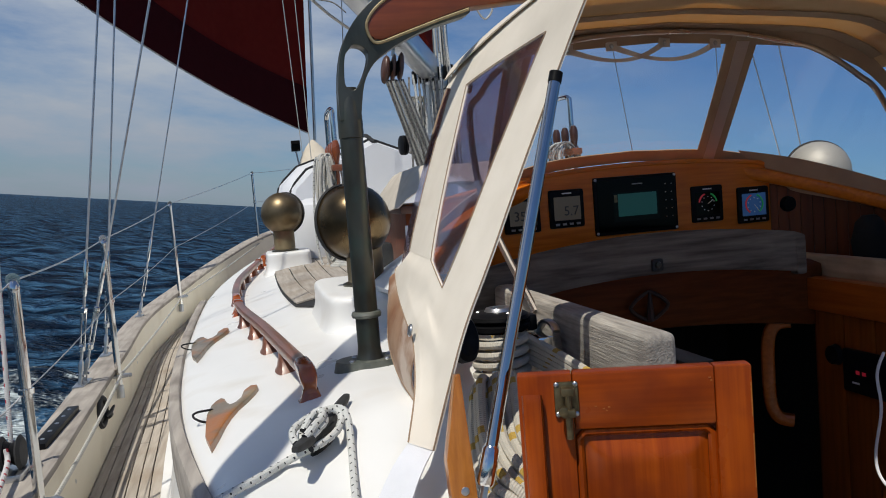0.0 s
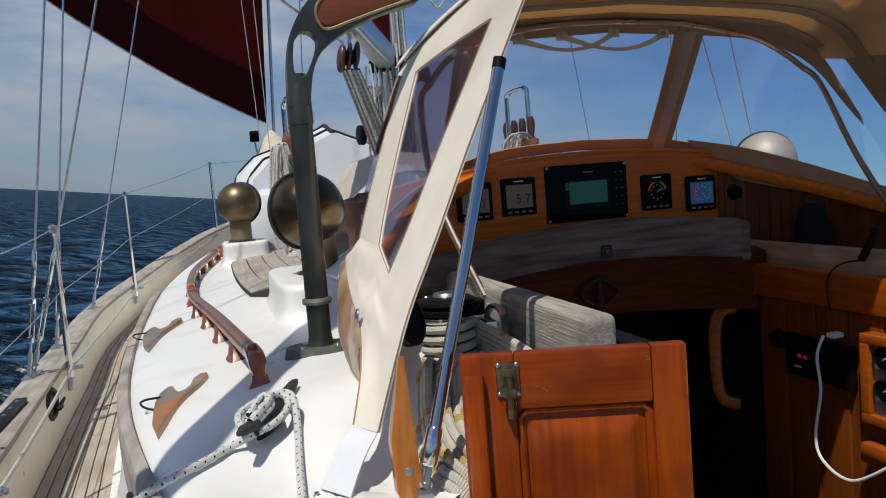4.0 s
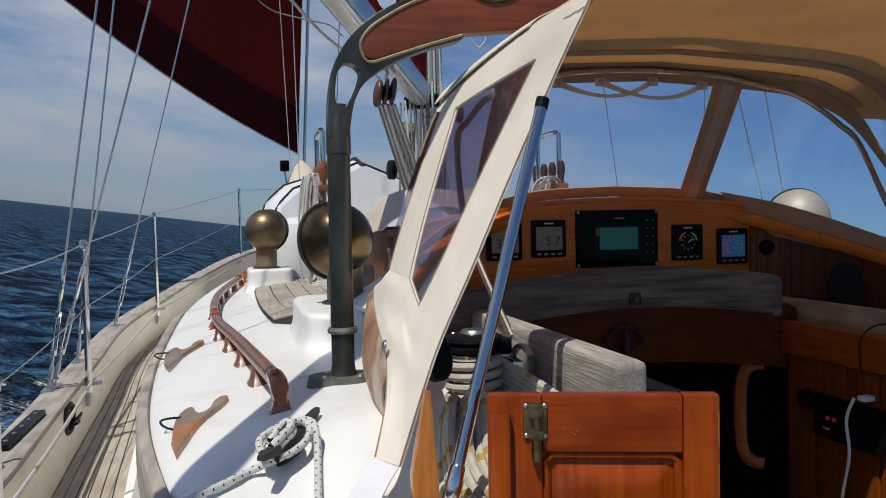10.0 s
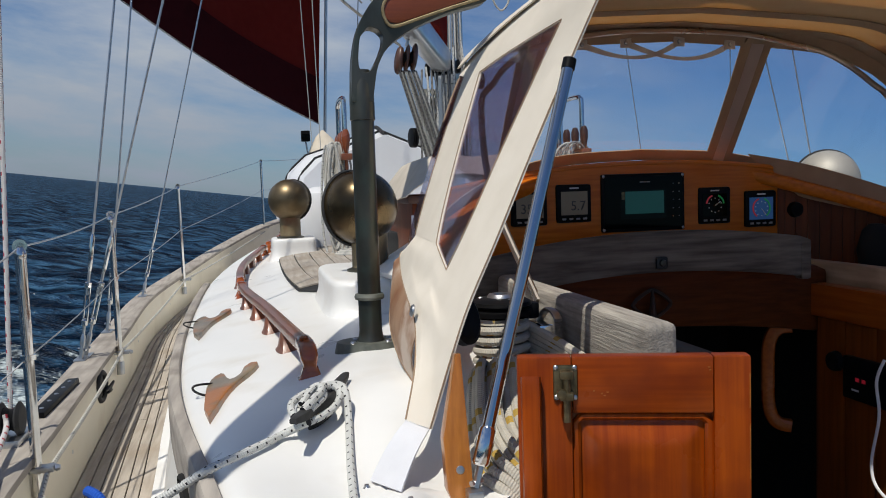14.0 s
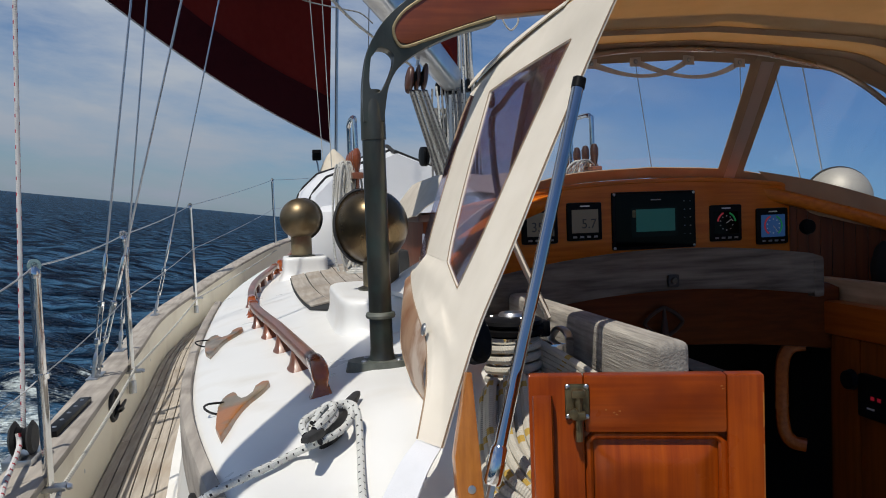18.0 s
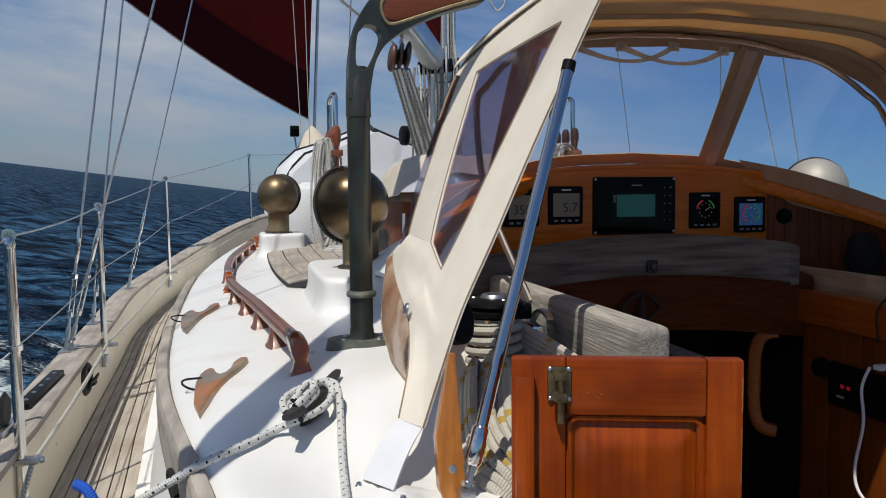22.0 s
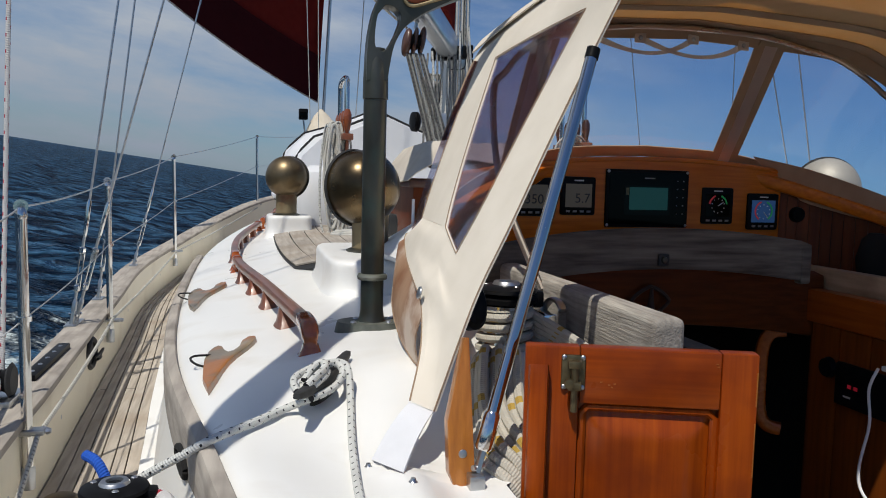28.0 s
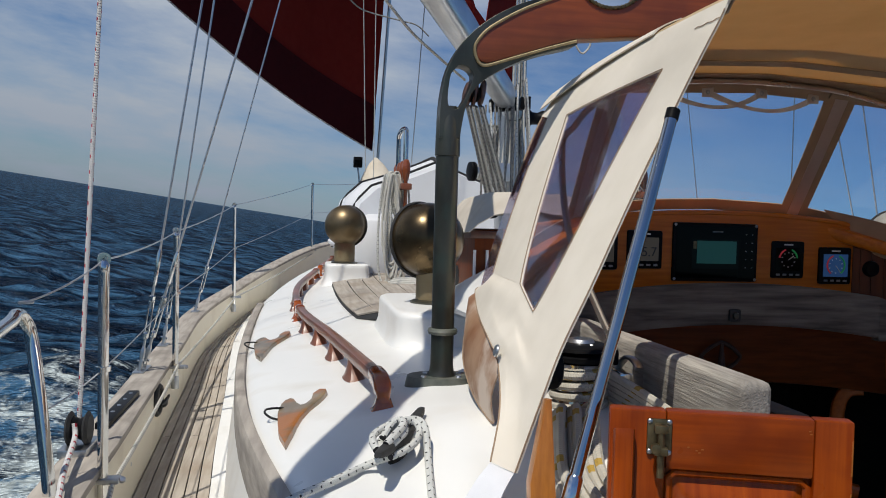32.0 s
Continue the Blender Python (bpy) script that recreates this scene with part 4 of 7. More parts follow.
horn_cleat("bulwark_cleat", (-0.600, 3.17, -0.745), 90, 0.085, RUBBER, "black mooring cleat on the bulwark")
fair = thing("fairlead", "oval black fairlead let into the bulwark", "fairlead", (-0.618, 3.11, -0.71))
part("ring", tube([(-0.618, 3.11 + 0.075 * math.cos(a), -0.712 + 0.050 * math.sin(a)) for a in [2 * math.pi * k / 24 for k in range(25)]], 0.011, 8), RUBBER, fair)
part("throat", lathe([(0.0, 0.004), (0.05, 0.004), (0.05, 0.0), (0.0, 0.0)], pose(-0.622, 3.11, -0.712, 0, 90, 0), 20), BLACK, fair)
for k in range(7):
    y = 1.9 + 0.62 * k
    solo("bulwark_screw", lathe([(0.0, 0.003), (0.006, 0.002), (0.008, 0.0)], pose(rail_x(y) + 0.084, y, rail_z(y) - 0.145, 0, 90, 0), 10), STEEL, "small round screw plug in the bulwark", "screw", "bulwark screws")
solo("deck_filler", lathe([(0.0, 0.007), (0.034, 0.007), (0.042, 0.003), (0.044, 0.0)], pose(-0.515, 2.135, deck_z(2.135)), 24), BRONZE, "round bronze filler cap let into the teak deck", "deck filler")


# handrails
def handrail(y0, y1, feet, label):
    def at(y, dz):
        x = between([(1.6, 0.085), (2.4, 0.0), (3.3, -0.10), (4.2, -0.115), (5.0, -0.02), (6.0, 0.13)], y)
        return Vector((x, y, roof_z(x, y) + dz))
    t = thing("handrail", label, "handrail", at(y0, 0), "cabin top handrails")
    ys = [y0 + 0.04 + (y1 - y0 - 0.08) * k / 26 for k in range(27)]
    top = [at(y, 0.054) for y in ys]
    part("grip", tube(top, 1.0, 12, flat=(0.0165, 0.0145)), VARNISH_Y, t)
    for ya, way in ((y0, 1), (y1, -1)):
        ends = [at(ya - way * 0.004, 0.008), at(ya - way * 0.001, 0.022), at(ya + way * 0.006, 0.038), at(ya + way * 0.030, 0.0505), at(ya + way * 0.085, 0.0560)]
        part("end_block", tube(spline(ends, 4), [0.95, 0.86, 0.80, 0.80, 0.83, 0.88, 0.94, 1.0, 1.04, 1.05, 1.05, 1.04, 1.03, 1.01, 0.99, 0.97, 0.94], 14, flat=(0.0190, 0.0180)), ENDVARNISH, t, "glossy orange varnished end")
        foot_at = at(ya - way * 0.004, 0.0)
        part("end_plate", grid(lambda u, v, c=foot_at: c + Vector(((0.028 - 0.012 * u ** 0.6) * math.copysign(abs(math.cos(2 * math.pi * v)) ** 0.3, math.cos(2 * math.pi * v)), (0.022 - 0.007 * u ** 0.6) * math.copysign(abs(math.sin(2 * math.pi * v)) ** 0.3, math.sin(2 * math.pi * v)), -0.006 + 0.024 * u)), 6, 28), ENDVARNISH, t, "flared varnished foot of the rail")
    for k in range(1, feet - 1):
        y = y0 + 0.02 + (y1 - y0 - 0.04) * k / (feet - 1)
        ln = 0.055
        part("foot", grid(lambda u, v, y=y, ln=ln: at(y + ln * (1.0 - 0.55 * math.sin(math.pi * u * 0.5)) * math.cos(2 * math.pi * v) * 1.0, -0.004 + 0.052 * u) + Vector((0.0165 * math.copysign(abs(math.sin(2 * math.pi * v)) ** 0.4, math.sin(2 * math.pi * v)) * (1.75 - 0.75 * u ** 0.5), 0, 0)), 6, 16), VARNISH_Y, t)
    return t


handrail(1.67, 3.36, 6, "varnished mahogany handrail on the white cabin top")
handrail(3.46, 5.15, 7, "varnished mahogany handrail further along the cabin top")
handrail(5.28, 6.2, 4, "short varnished mahogany handrail by the foredeck")


# cowl ventilators on their dorade boxes
def dorade(at, sx, sy, h):
    x, y = at
    base = roof_z(x, y) - 0.03
    top = base + h + 0.03

    def shell(u, v):
        a = 2 * math.pi * v
        c, s = math.copysign(abs(math.cos(a)) ** 0.35, math.cos(a)), math.copysign(abs(math.sin(a)) ** 0.35, math.sin(a))
        if u < 0.5:
            q = u / 0.5
            zz, k = base + (top - 0.02 - base) * q, 1.02 + 0.20 * (1 - q) ** 4
        else:
            q = (u - 0.5) / 0.5
            zz, k = top - 0.02 * (1 - min(1, q * 3)) ** 2, 1.02 - 0.10 * min(1, q * 3) ** 2 - 0.92 * max(0.0, q * 1.5 - 0.5)
        return x + sx * k * c, y + sy * k * s, zz
    return solo("dorade_box", grid(shell, 22, 48), GEL, "white moulded ventilator box on the cabin top", "ventilator box", "ventilator boxes"), top


def cowl(x, y, z0, mouth, r=0.12, skin=None, tall=0.0, lean=0.0, label="round bronze cowl ventilator with a dark lip"):
    skin = skin or BRONZE
    t = thing("cowl_ventilator", label, "ventilator", (x, y, z0), "cowl ventilators")
    zc = z0 + 0.205 + tall
    part("pipe", lathe([(0.060, 0.0), (0.060, 0.11 + tall), (0.064, 0.135 + tall)], pose(x + lean, y, z0), 28), PIPEBRONZE if skin is not SILVER_TAN else skin, t, "dull olive bronze pipe")
    part("flange", lathe([(0.0, 0.0), (0.078, 0.0), (0.078, 0.006), (0.06, 0.012), (0.0, 0.012)], pose(x + lean, y, z0), 28), POSTBRONZE, t)
    turn = Vector(mouth).to_track_quat("Z", "Y").to_matrix().to_4x4()
    m = Matrix.Translation((x, y, zc)) @ turn
    prof = [(r * math.sin(a), -r * math.cos(a)) for a in [math.pi * 0.56 * k / 16 for k in range(17)]]
    lip = prof[-1]
    inner_ = [(0.94 * a, 0.94 * b + 0.004) for a, b in prof[::-1]]
    part("bowl", lathe(prof + [(lip[0] * 1.02, lip[1] + 0.012), (lip[0] * 0.98, lip[1] + 0.014)] + inner_, m, 36), skin, t)
    part("lip", tube([m @ Vector((lip[0] * 1.03 * math.cos(q), lip[0] * 1.03 * math.sin(q), lip[1] + 0.012)) for q in [2 * math.pi * k / 36 for k in range(37)]], 0.0055, 8, caps=False), RUBBER, t, "dark rolled lip")
    return t


_, top_near = dorade((0.345, 2.63), 0.165, 0.33, 0.098)
cowl(0.309, 2.60, top_near, (-0.50, 0.86, -0.08), 0.122, skin=DARKBRONZE, tall=0.004, lean=0.026, label="round dark bronze cowl ventilator with a rolled lip")
_, top_far = dorade((0.165, 4.75), 0.125, 0.16, 0.10)
cowl(0.150, 4.72, top_far, (0.42, 0.90, -0.12), tall=0.016)
_, top_star = dorade((2 * CL - 0.22, 2.75), 0.14, 0.2, 0.12)
cowl(2 * CL - 0.17, 2.72, top_star + 0.02, (0.5, 0.85, 0.0), 0.12, SILVER_TAN, label="round silvery tan cowl ventilator")

# teak patch on the cabin top
patch = solo("teak_patch", grid(lambda u, v: (lambda s: (lambda y, x: (x, y, roof_z(x, y) + 0.003))(s + (5.1 - s) * u, 0.05 + 0.75 * v + 0.10 * (1 - (s + (5.1 - s) * u - 2.8) / 2.3) ** 3 * (1 - v) + 0.03 * u))(2.795 + 0.30 * max(0.0, 1 - 9 * v / 1.6) ** 1.5), 24, 18, 0.005), CAULK, "weathered teak tread laid on the white cabin top", "deck tread")
for k in range(9):
    def tread(u, v, k=k):
        w = 0.75 / 9
        x0 = 0.05 + w * k
        start = 2.80 + 0.30 * max(0.0, 1 - k / 1.6) ** 1.5
        y = start + 0.008 + (5.09 - start) * u
        x = x0 + 0.003 + (w - 0.006) * v + 0.10 * (1 - (y - 2.8) / 2.3) ** 3 * (1 - k / 9) + 0.03 * (y - 2.8) / 2.3
        return x, y, roof_z(x, y) + 0.010
    part("plank", grid(tread, 14, 1, 0.006), PLANK, patch)

# horned teak chocks with a cord loop
def chock(a, b, label):
    """A flat horned piece: a its point, b its horn."""
    a, b = Vector(a), Vector(b)
    t = thing("teak_chock", label, "chock", a, "teak chocks")
    e = b - a
    ln = e.length
    mid = (a + b) / 2
    pr = [(0.0, 0.0), (0.21, 0.09), (0.432, 0.155), (0.64, 0.212), (0.831, 0.243), (0.915, 0.24), (0.958, 0.218), (0.92, 0.185), (0.817, 0.143), (0.745, 0.10), (0.76, 0.078), (0.85, 0.066), (0.93, 0.078), (1.0, 0.088), (1.09, 0.068), (1.07, 0.02), (1.0, 0.0), (0.90, -0.002), (0.799, 0.006), (0.641, 0.030), (0.50, 0.034), (0.347, 0.026), (0.18, 0.010)]
    nrm = Vector(((roof_z(mid.x - 0.02, mid.y) - roof_z(mid.x + 0.02, mid.y)) / 0.04, 0, 1)).normalized()
    ex = (e - nrm * e.dot(nrm)).normalized()
    ey = nrm.cross(ex)
    m = Matrix(((ex.x, ey.x, nrm.x, a.x), (ex.y, ey.y, nrm.y, a.y), (ex.z, ey.z, nrm.z, a.z), (0, 0, 0, 1)))
    lift = Matrix.Translation(nrm * 0.012)
    part("body", plate([(p * ln, q * ln) for p, q in pr], 0.030, lift @ m, 0.005), CHOCKWOOD, t)
    part("cord", tube([lift @ m @ Vector((ln * (0.72 - 0.16 * math.sin(q / 2)), ln * (0.20 + 0.04 * math.sin(q) + 0.035 * math.sin(q / 2)), 0.014 + 0.012 * math.sin(q))) for q in [k * math.pi / 8 for k in range(17)]], 0.0025, 6), CORD, t, "thin black cord loop")
    return t


# Worn teak with tones held down for the rigging shadow lying on it.
CHOCKWOOD = surface("worn_varnished_teak", (0.08, 0.055, 0.030), (0.30, 0.225, 0.135), rough=0.4, scale=(11, 11, 11), bump=0.2, coat=0.3, stain=(0.36, 0.125, 0.018), stain_scale=7.0, stain_at=(0.42, 0.52))
chock((-0.117, 1.51, -0.462), (-0.027, 1.885, -0.448), "worn varnished teak chock on the cabin shoulder")
chock((-0.214, 2.53, -0.477), (-0.129, 2.97, -0.455), "weathered teak chock further along the cabin shoulder")

# the rope cleat with its line
CLX, CLY = 0.083, 1.385
ROPE_R = 0.0066
CLZ = roof_z(CLX, CLY)
horn_cleat("rope_cleat", (CLX, CLY, CLZ + 0.001), 69, 0.160, RUBBER, "black horn cleat with a flecked rope made fast")
line = thing("rope", "white rope with black flecks made fast on a cleat", "rope", (CLX, CLY, CLZ))
m = pose(CLX, CLY, CLZ + 0.001, 0, 0, 69)
mh = m @ Matrix.Translation((-0.020, 0, 0))
OUTER = [(-0.085, 0.016, 0.030), (-0.062, 0.030, 0.036), (-0.028, 0.037, 0.040), (0.010, 0.024, 0.046), (0.038, 0.004, 0.050), (0.046, -0.018, 0.046), (0.026, -0.030, 0.036), (-0.010, -0.030, 0.026), (-0.045, -0.018, 0.020), (-0.075, -0.004, 0.018)]
INNER = [(-0.060, 0.010, 0.018), (-0.030, 0.026, 0.026), (0.0, 0.014, 0.045), (0.004, -0.004, 0.050), (-0.022, -0.014, 0.047), (-0.052, -0.010, 0.042), (-0.080, 0.002, 0.030), (-0.085, 0.016, 0.024)]
part("hitch", tube(spline([mh @ Vector(p) for p in OUTER], 6), ROPE_R, 10), ROPE_BLACK, line)
part("hitch", tube(spline([mh @ Vector(p) for p in INNER], 6), ROPE_R, 10), ROPE_BLACK, line)
part("hitch", tube(spline([mh @ Vector((a - 0.004, b * 0.8, c + 0.010)) for a, b, c in INNER[1:7]], 6), ROPE_R, 10), ROPE_BLACK, line)
part("lead", tube(spline([mh @ Vector((-0.060, -0.012, 0.020)), (0.012, 1.318, -0.424), (-0.017, 1.285, -0.426), (-0.060, 1.238, -0.428), (-0.103, 1.197, -0.432), (-0.142, 1.205, -0.455), (-0.184, 1.216, -0.480), (-0.215, 1.225, -0.500)], 6), ROPE_R, 10), ROPE_BLACK, line)
part("tail", tube(spline([mh @ Vector((0.020, 0.016, 0.050)), mh @ Vector((0.052, -0.016, 0.050)), mh @ Vector((0.034, -0.038, 0.040))] + [Vector((x, y, roof_z(x, y) + 0.010)) for x, y in ((0.122, 1.335), (0.111, 1.22), (0.103, 1.11), (0.097, 1.00), (0.092, 0.76))], 6), ROPE_R, 10), ROPE_BLACK, line)


# primary winch on the coaming
def winch(at, r, h, label, turn_mat, top_mat, turns=4):
    x, y, z = at
    t = thing("winch", label, "winch", at)
    part("base", lathe([(0.0, 0.0), (1.15 * r, 0.0), (1.15 * r, 0.10 * h), (1.0 * r, 0.16 * h), (0.0, 0.16 * h)], pose(x, y, z), 30), CHROME, t)
    part("drum", lathe([(1.0 * r, 0.15 * h), (0.80 * r, 0.25 * h), (0.74 * r, 0.5 * h), (0.80 * r, 0.68 * h), (0.98 * r, 0.76 * h), (0.9 * r, 0.78 * h)], pose(x, y, z), 30), CHROME, t)
    part("self_tailer", lathe([(0.8 * r, 0.77 * h), (1.02 * r, 0.78 * h), (1.04 * r, 0.83 * h), (0.85 * r, 0.86 * h), (1.04 * r, 0.89 * h), (1.0 * r, 0.925 * h), (0.80 * r, 0.955 * h), (0.48 * r, 0.965 * h), (0.0, 0.965 * h)], pose(x, y, z), 30), top_mat, t, "black self-tailing jaws")
    soc = part("socket", lathe([(0.24 * r, 0.93 * h), (0.26 * r, 1.0 * h), (0.40 * r, 1.0 * h), (0.46 * r, 0.97 * h), (0.48 * r, 0.95 * h)], pose(x, y, z), 24), STEEL, t, "steel ring round the handle socket")
    part("star", grid(lambda u, v: (x + u * r * (0.22 + 0.05 * math.cos(16 * math.pi * v)) * math.cos(2 * math.pi * v), y + u * r * (0.22 + 0.05 * math.cos(16 * math.pi * v)) * math.sin(2 * math.pi * v), z + 0.975 * h - 0.012 * h * u), 2, 64), BLACK, soc, "dark star-shaped socket")
    for k in range(3):
        a = 0.7 + 2.1 * k
        part("cap_screw", lathe([(0.0, 0.0016), (0.004, 0.0012), (0.005, 0.0)], pose(x + 0.68 * r * math.cos(a), y + 0.68 * r * math.sin(a), z + 0.962 * h), 8), STEEL, t)
    part("feeder_arm", box((x + 0.70 * r, y - 0.30 * r, z + 0.72 * h), (x + 1.28 * r, y + 0.30 * r, z + 0.90 * h), 0.008), top_mat, t, "black stripper arm")
    if turns:
        pts = [(x + 0.86 * r * math.cos(a), y + 0.86 * r * math.sin(a), z + h * (0.24 + 0.44 * k / (turns * 20))) for k, a in [(k, 2 * math.pi * k / 20) for k in range(turns * 20 + 1)]]
        solo("rope_wrap", tube(pts, 0.0085, 8), turn_mat, "rope wound round the winch drum", "rope", "ropes on winches")
    return t


solo("winch_plinth", lathe([(0.0, 0.0), (0.085, 0.0), (0.070, 0.10), (0.062, 0.278), (0.0, 0.278)], pose(-0.23, 1.173, deck_z(1.173) - 0.005), 28), GEL, "round white plinth under the coaming winch", "plinth")
winch((-0.23, 1.173, -0.600), 0.046, 0.126, "chrome and black winch by the coaming", ROPE_RED, BLACK, 3)
solo("blue_rope_end", tube(spline([(-0.253, 1.242, -0.497), (-0.268, 1.259, -0.477), (-0.288, 1.280, -0.472)], 4), 0.008, 10), BLUEROPE, "end of bright blue rope by the winch", "rope")
solo("winch_tail", tube(spline([(-0.198, 1.196, -0.522), (-0.173, 1.179, -0.505), (-0.152, 1.128, -0.509), (-0.152, 1.027, -0.556), (-0.160, 0.926, -0.606)], 5), 0.0125, 10), ROPE_RED, "thick white rope with red flecks off the winch", "rope")
winch((0.455, 1.52, -0.43), 0.060, 0.19, "dark self-tailing winch wound with yellow-flecked rope", ROPE_YELLOW, BLACK, 4)

# ---- boom gallows ----
GX, GY = 0.228, 1.82
BRACKET = [(0.2045, 0.176), (0.204, 0.219), (0.208, 0.276), (0.221, 0.337), (0.251, 0.392), (0.299, 0.440), (0.358, 0.478), (0.419, 0.503), (0.490, 0.520)]
BRACKET_BACK = [(0.524, 0.415), (0.516, 0.402), (0.439, 0.380), (0.378, 0.355), (0.326, 0.327), (0.289, 0.297), (0.266, 0.257), (0.2555, 0.206), (0.2520, 0.176)]
OVAL = [(0.243, 0.341), (0.264, 0.339), (0.279, 0.322), (0.273, 0.293), (0.255, 0.256), (0.238, 0.241), (0.223, 0.252), (0.222, 0.284), (0.228, 0.323)]


def holed_plate(outline, hole, thick, y):
    """An upright plate across the boat with one opening and softened edges."""
    bm = bmesh.new()
    loops = []
    for ring in (outline, hole):
        vs = [bm.verts.new((a, y - thick / 2, b)) for a, b in ring]
        loops += [bm.edges.new((vs[k - 1], vs[k])) for k in range(len(vs))]
    fs = [g for g in bmesh.ops.triangle_fill(bm, use_beauty=True, use_dissolve=False, edges=loops)["geom"] if isinstance(g, bmesh.types.BMFace)]
    made = bmesh.ops.extrude_face_region(bm, geom=fs)["geom"]
    for v in made:
        if isinstance(v, bmesh.types.BMVert):
            v.co.y += thick
    bmesh.ops.recalc_face_normals(bm, faces=bm.faces)
    sharp = [e for e in bm.edges if len(e.link_faces) == 2 and e.calc_face_angle(0) > 1.2]
    bmesh.ops.bevel(bm, geom=sharp, offset=0.015, segments=4, profile=0.5, affect="EDGES", clamp_overlap=True)
    return bm


def smooth_ring(pts):
    """A closed smooth ring of (x, z) through the given points."""
    p = [(a, 0, b) for a, b in pts]
    q = spline(p[-2:] + p + p[:2], 4)[8:-8]
    return [(v.x, v.z) for v in q][:-1] if (q[0] - q[-1]).length < 1e-4 else [(v.x, v.z) for v in q]


gal = thing("boom_gallows", "boom gallows of dark bronze posts and varnished timber", "boom gallows", (GX, GY, roof_z(GX, GY)))
for side in (-1, 1):
    gx = GX if side < 0 else 2 * CL - GX
    zf = roof_z(gx, GY)
    part("flange", grid(lambda u, v, gx=gx, zf=zf: (gx + 0.086 * (1 - u) ** 0.25 * math.cos(2 * math.pi * v) if u < 1 else gx, GY + 0.058 * (1 - u) ** 0.25 * math.sin(2 * math.pi * v) if u < 1 else GY, zf - 0.012 + 0.026 * min(1, u * 4)), 8, 32), FOOTBRONZE, gal, "green-grey oval foot with screws")
    for a in (0.6, 2.2, 3.8, 5.4):
        part("screw", lathe([(0.0, 0.006), (0.006, 0.004), (0.008, 0.0)], pose(gx + 0.056 * math.cos(a), GY + 0.034 * math.sin(a), zf + 0.013), 10), STEEL, gal)
    part("post", lathe([(0.034, 0.0), (0.029, 0.012), (0.0265, 0.03), (0.0265, 0.535), (0.024, 0.538)], pose(gx, GY, zf + 0.01), 28), POSTBRONZE, gal)
    part("socket", lathe([(0.0255, -0.030), (0.0290, -0.028), (0.0285, 0.02), (0.0270, 0.05), (0.020, 0.085)], pose(gx if side > 0 else 0.2283, GY, 0.165), 28), POSTBRONZE, gal, "round bronze socket on the post")
    part("collar", lathe([(0.026, -0.008), (0.033, -0.006), (0.035, 0.0), (0.033, 0.006), (0.026, 0.008)], pose(gx, GY, -0.268), 28), FOOTBRONZE, gal)

    ring = [(v.x, v.z) for v in spline([(a, 0, b) for a, b in BRACKET], 4)] + [(v.x, v.z) for v in spline([(a, 0, b) for a, b in BRACKET_BACK], 4)]
    oval = smooth_ring(OVAL)
    if side > 0:
        ring, oval = [(2 * CL - a, b) for a, b in ring], [(2 * CL - a, b) for a, b in oval]
    part("casting", holed_plate(ring, oval, 0.048, GY), POSTBRONZE, gal, "dark cast bronze bracket with an oval opening")
upper, lower = [], []
for k in range(121):
    x = 0.281 + (2 * CL - 0.562) * k / 120
    d = min(x, 2 * CL - x)
    zu = between([(0.285, 0.392), (0.290, 0.404), (0.305, 0.422), (0.335, 0.445), (0.40, 0.482), (0.50, 0.522), (0.65, 0.548), (0.9, 0.57), (1.2, 0.58)], d)
    for c in (0.60, CL, 2 * CL - 0.60):
        q = abs(x - c)
        if q < 0.085:
            zu = min(zu, 0.580 - math.sqrt(max(0, 0.085 ** 2 - q * q)))
    upper.append((x, zu))
    lower.append((x, between([(0.285, 0.366), (0.295, 0.353), (0.31, 0.350), (0.42, 0.386), (0.517, 0.417), (0.55, 0.421), (0.8, 0.447), (1.2, 0.47)], d)))
part("timber", plate(upper + lower[::-1], 0.058, Matrix.Translation((0, GY, 0)) @ pose(0, 0, 0, 90, 0, 0), 0.004), GALWOOD, gal, "varnished mahogany crosspiece with hollows for the boom")
for c in (0.60, CL, 2 * CL - 0.60):
    arc = [(c + 0.087 * math.sin(a), GY - 0.030, 0.578 - 0.083 * math.cos(a)) for a in [-1.25 + 2.5 * k / 22 for k in range(23)]]
    pad = part("crutch_trim", tube(arc, 0.004, 6), LATCHBRASS, gal, "dark studded trim round a hollow")
    for q in arc[::1]:
        part("stud", lathe([(0.0, 0.006), (0.004, 0.004), (0.0055, 0.0)], pose(*q, 90, 0, 0), 6), LATCHBRASS, pad)
part("brass_edge", tube(spline([(0.50, GY - 0.029, 0.523), (0.40, GY - 0.029, 0.481), (0.335, GY - 0.029, 0.444), (0.300, GY - 0.029, 0.417), (0.280, GY - 0.029, 0.385), (0.288, GY - 0.029, 0.352), (0.308, GY - 0.029, 0.344), (0.36, GY - 0.029, 0.361), (0.44, GY - 0.029, 0.388), (0.52, GY - 0.029, 0.413)], 6), 0.0036, 8), GOLDRIM, gal, "worn brass edging round the timber")

# ---- spray hood ----
AFT = [(0.234, 1.188, -0.400), (0.275, 1.185, -0.277), (0.308, 1.20, -0.204), (0.36, 1.215, -0.106), (0.457, 1.25, 0.08), (0.587, 1.275, 0.328), (0.635, 1.27, 0.398), (0.79, 1.255, 0.427), (CL, 1.25, 0.447)]
FORE = [(0.300, 1.82, -0.30), (0.318, 1.86, -0.20), (0.335, 1.885, -0.14), (0.372, 1.92, -0.04), (0.44, 1.97, 0.12), (0.51, 2.01, 0.27), (0.585, 2.045, 0.345), (0.72, 2.08, 0.395), (CL, 2.10, 0.425)]
AFT_S, FORE_S = spline(AFT, 8), spline(FORE, 8)


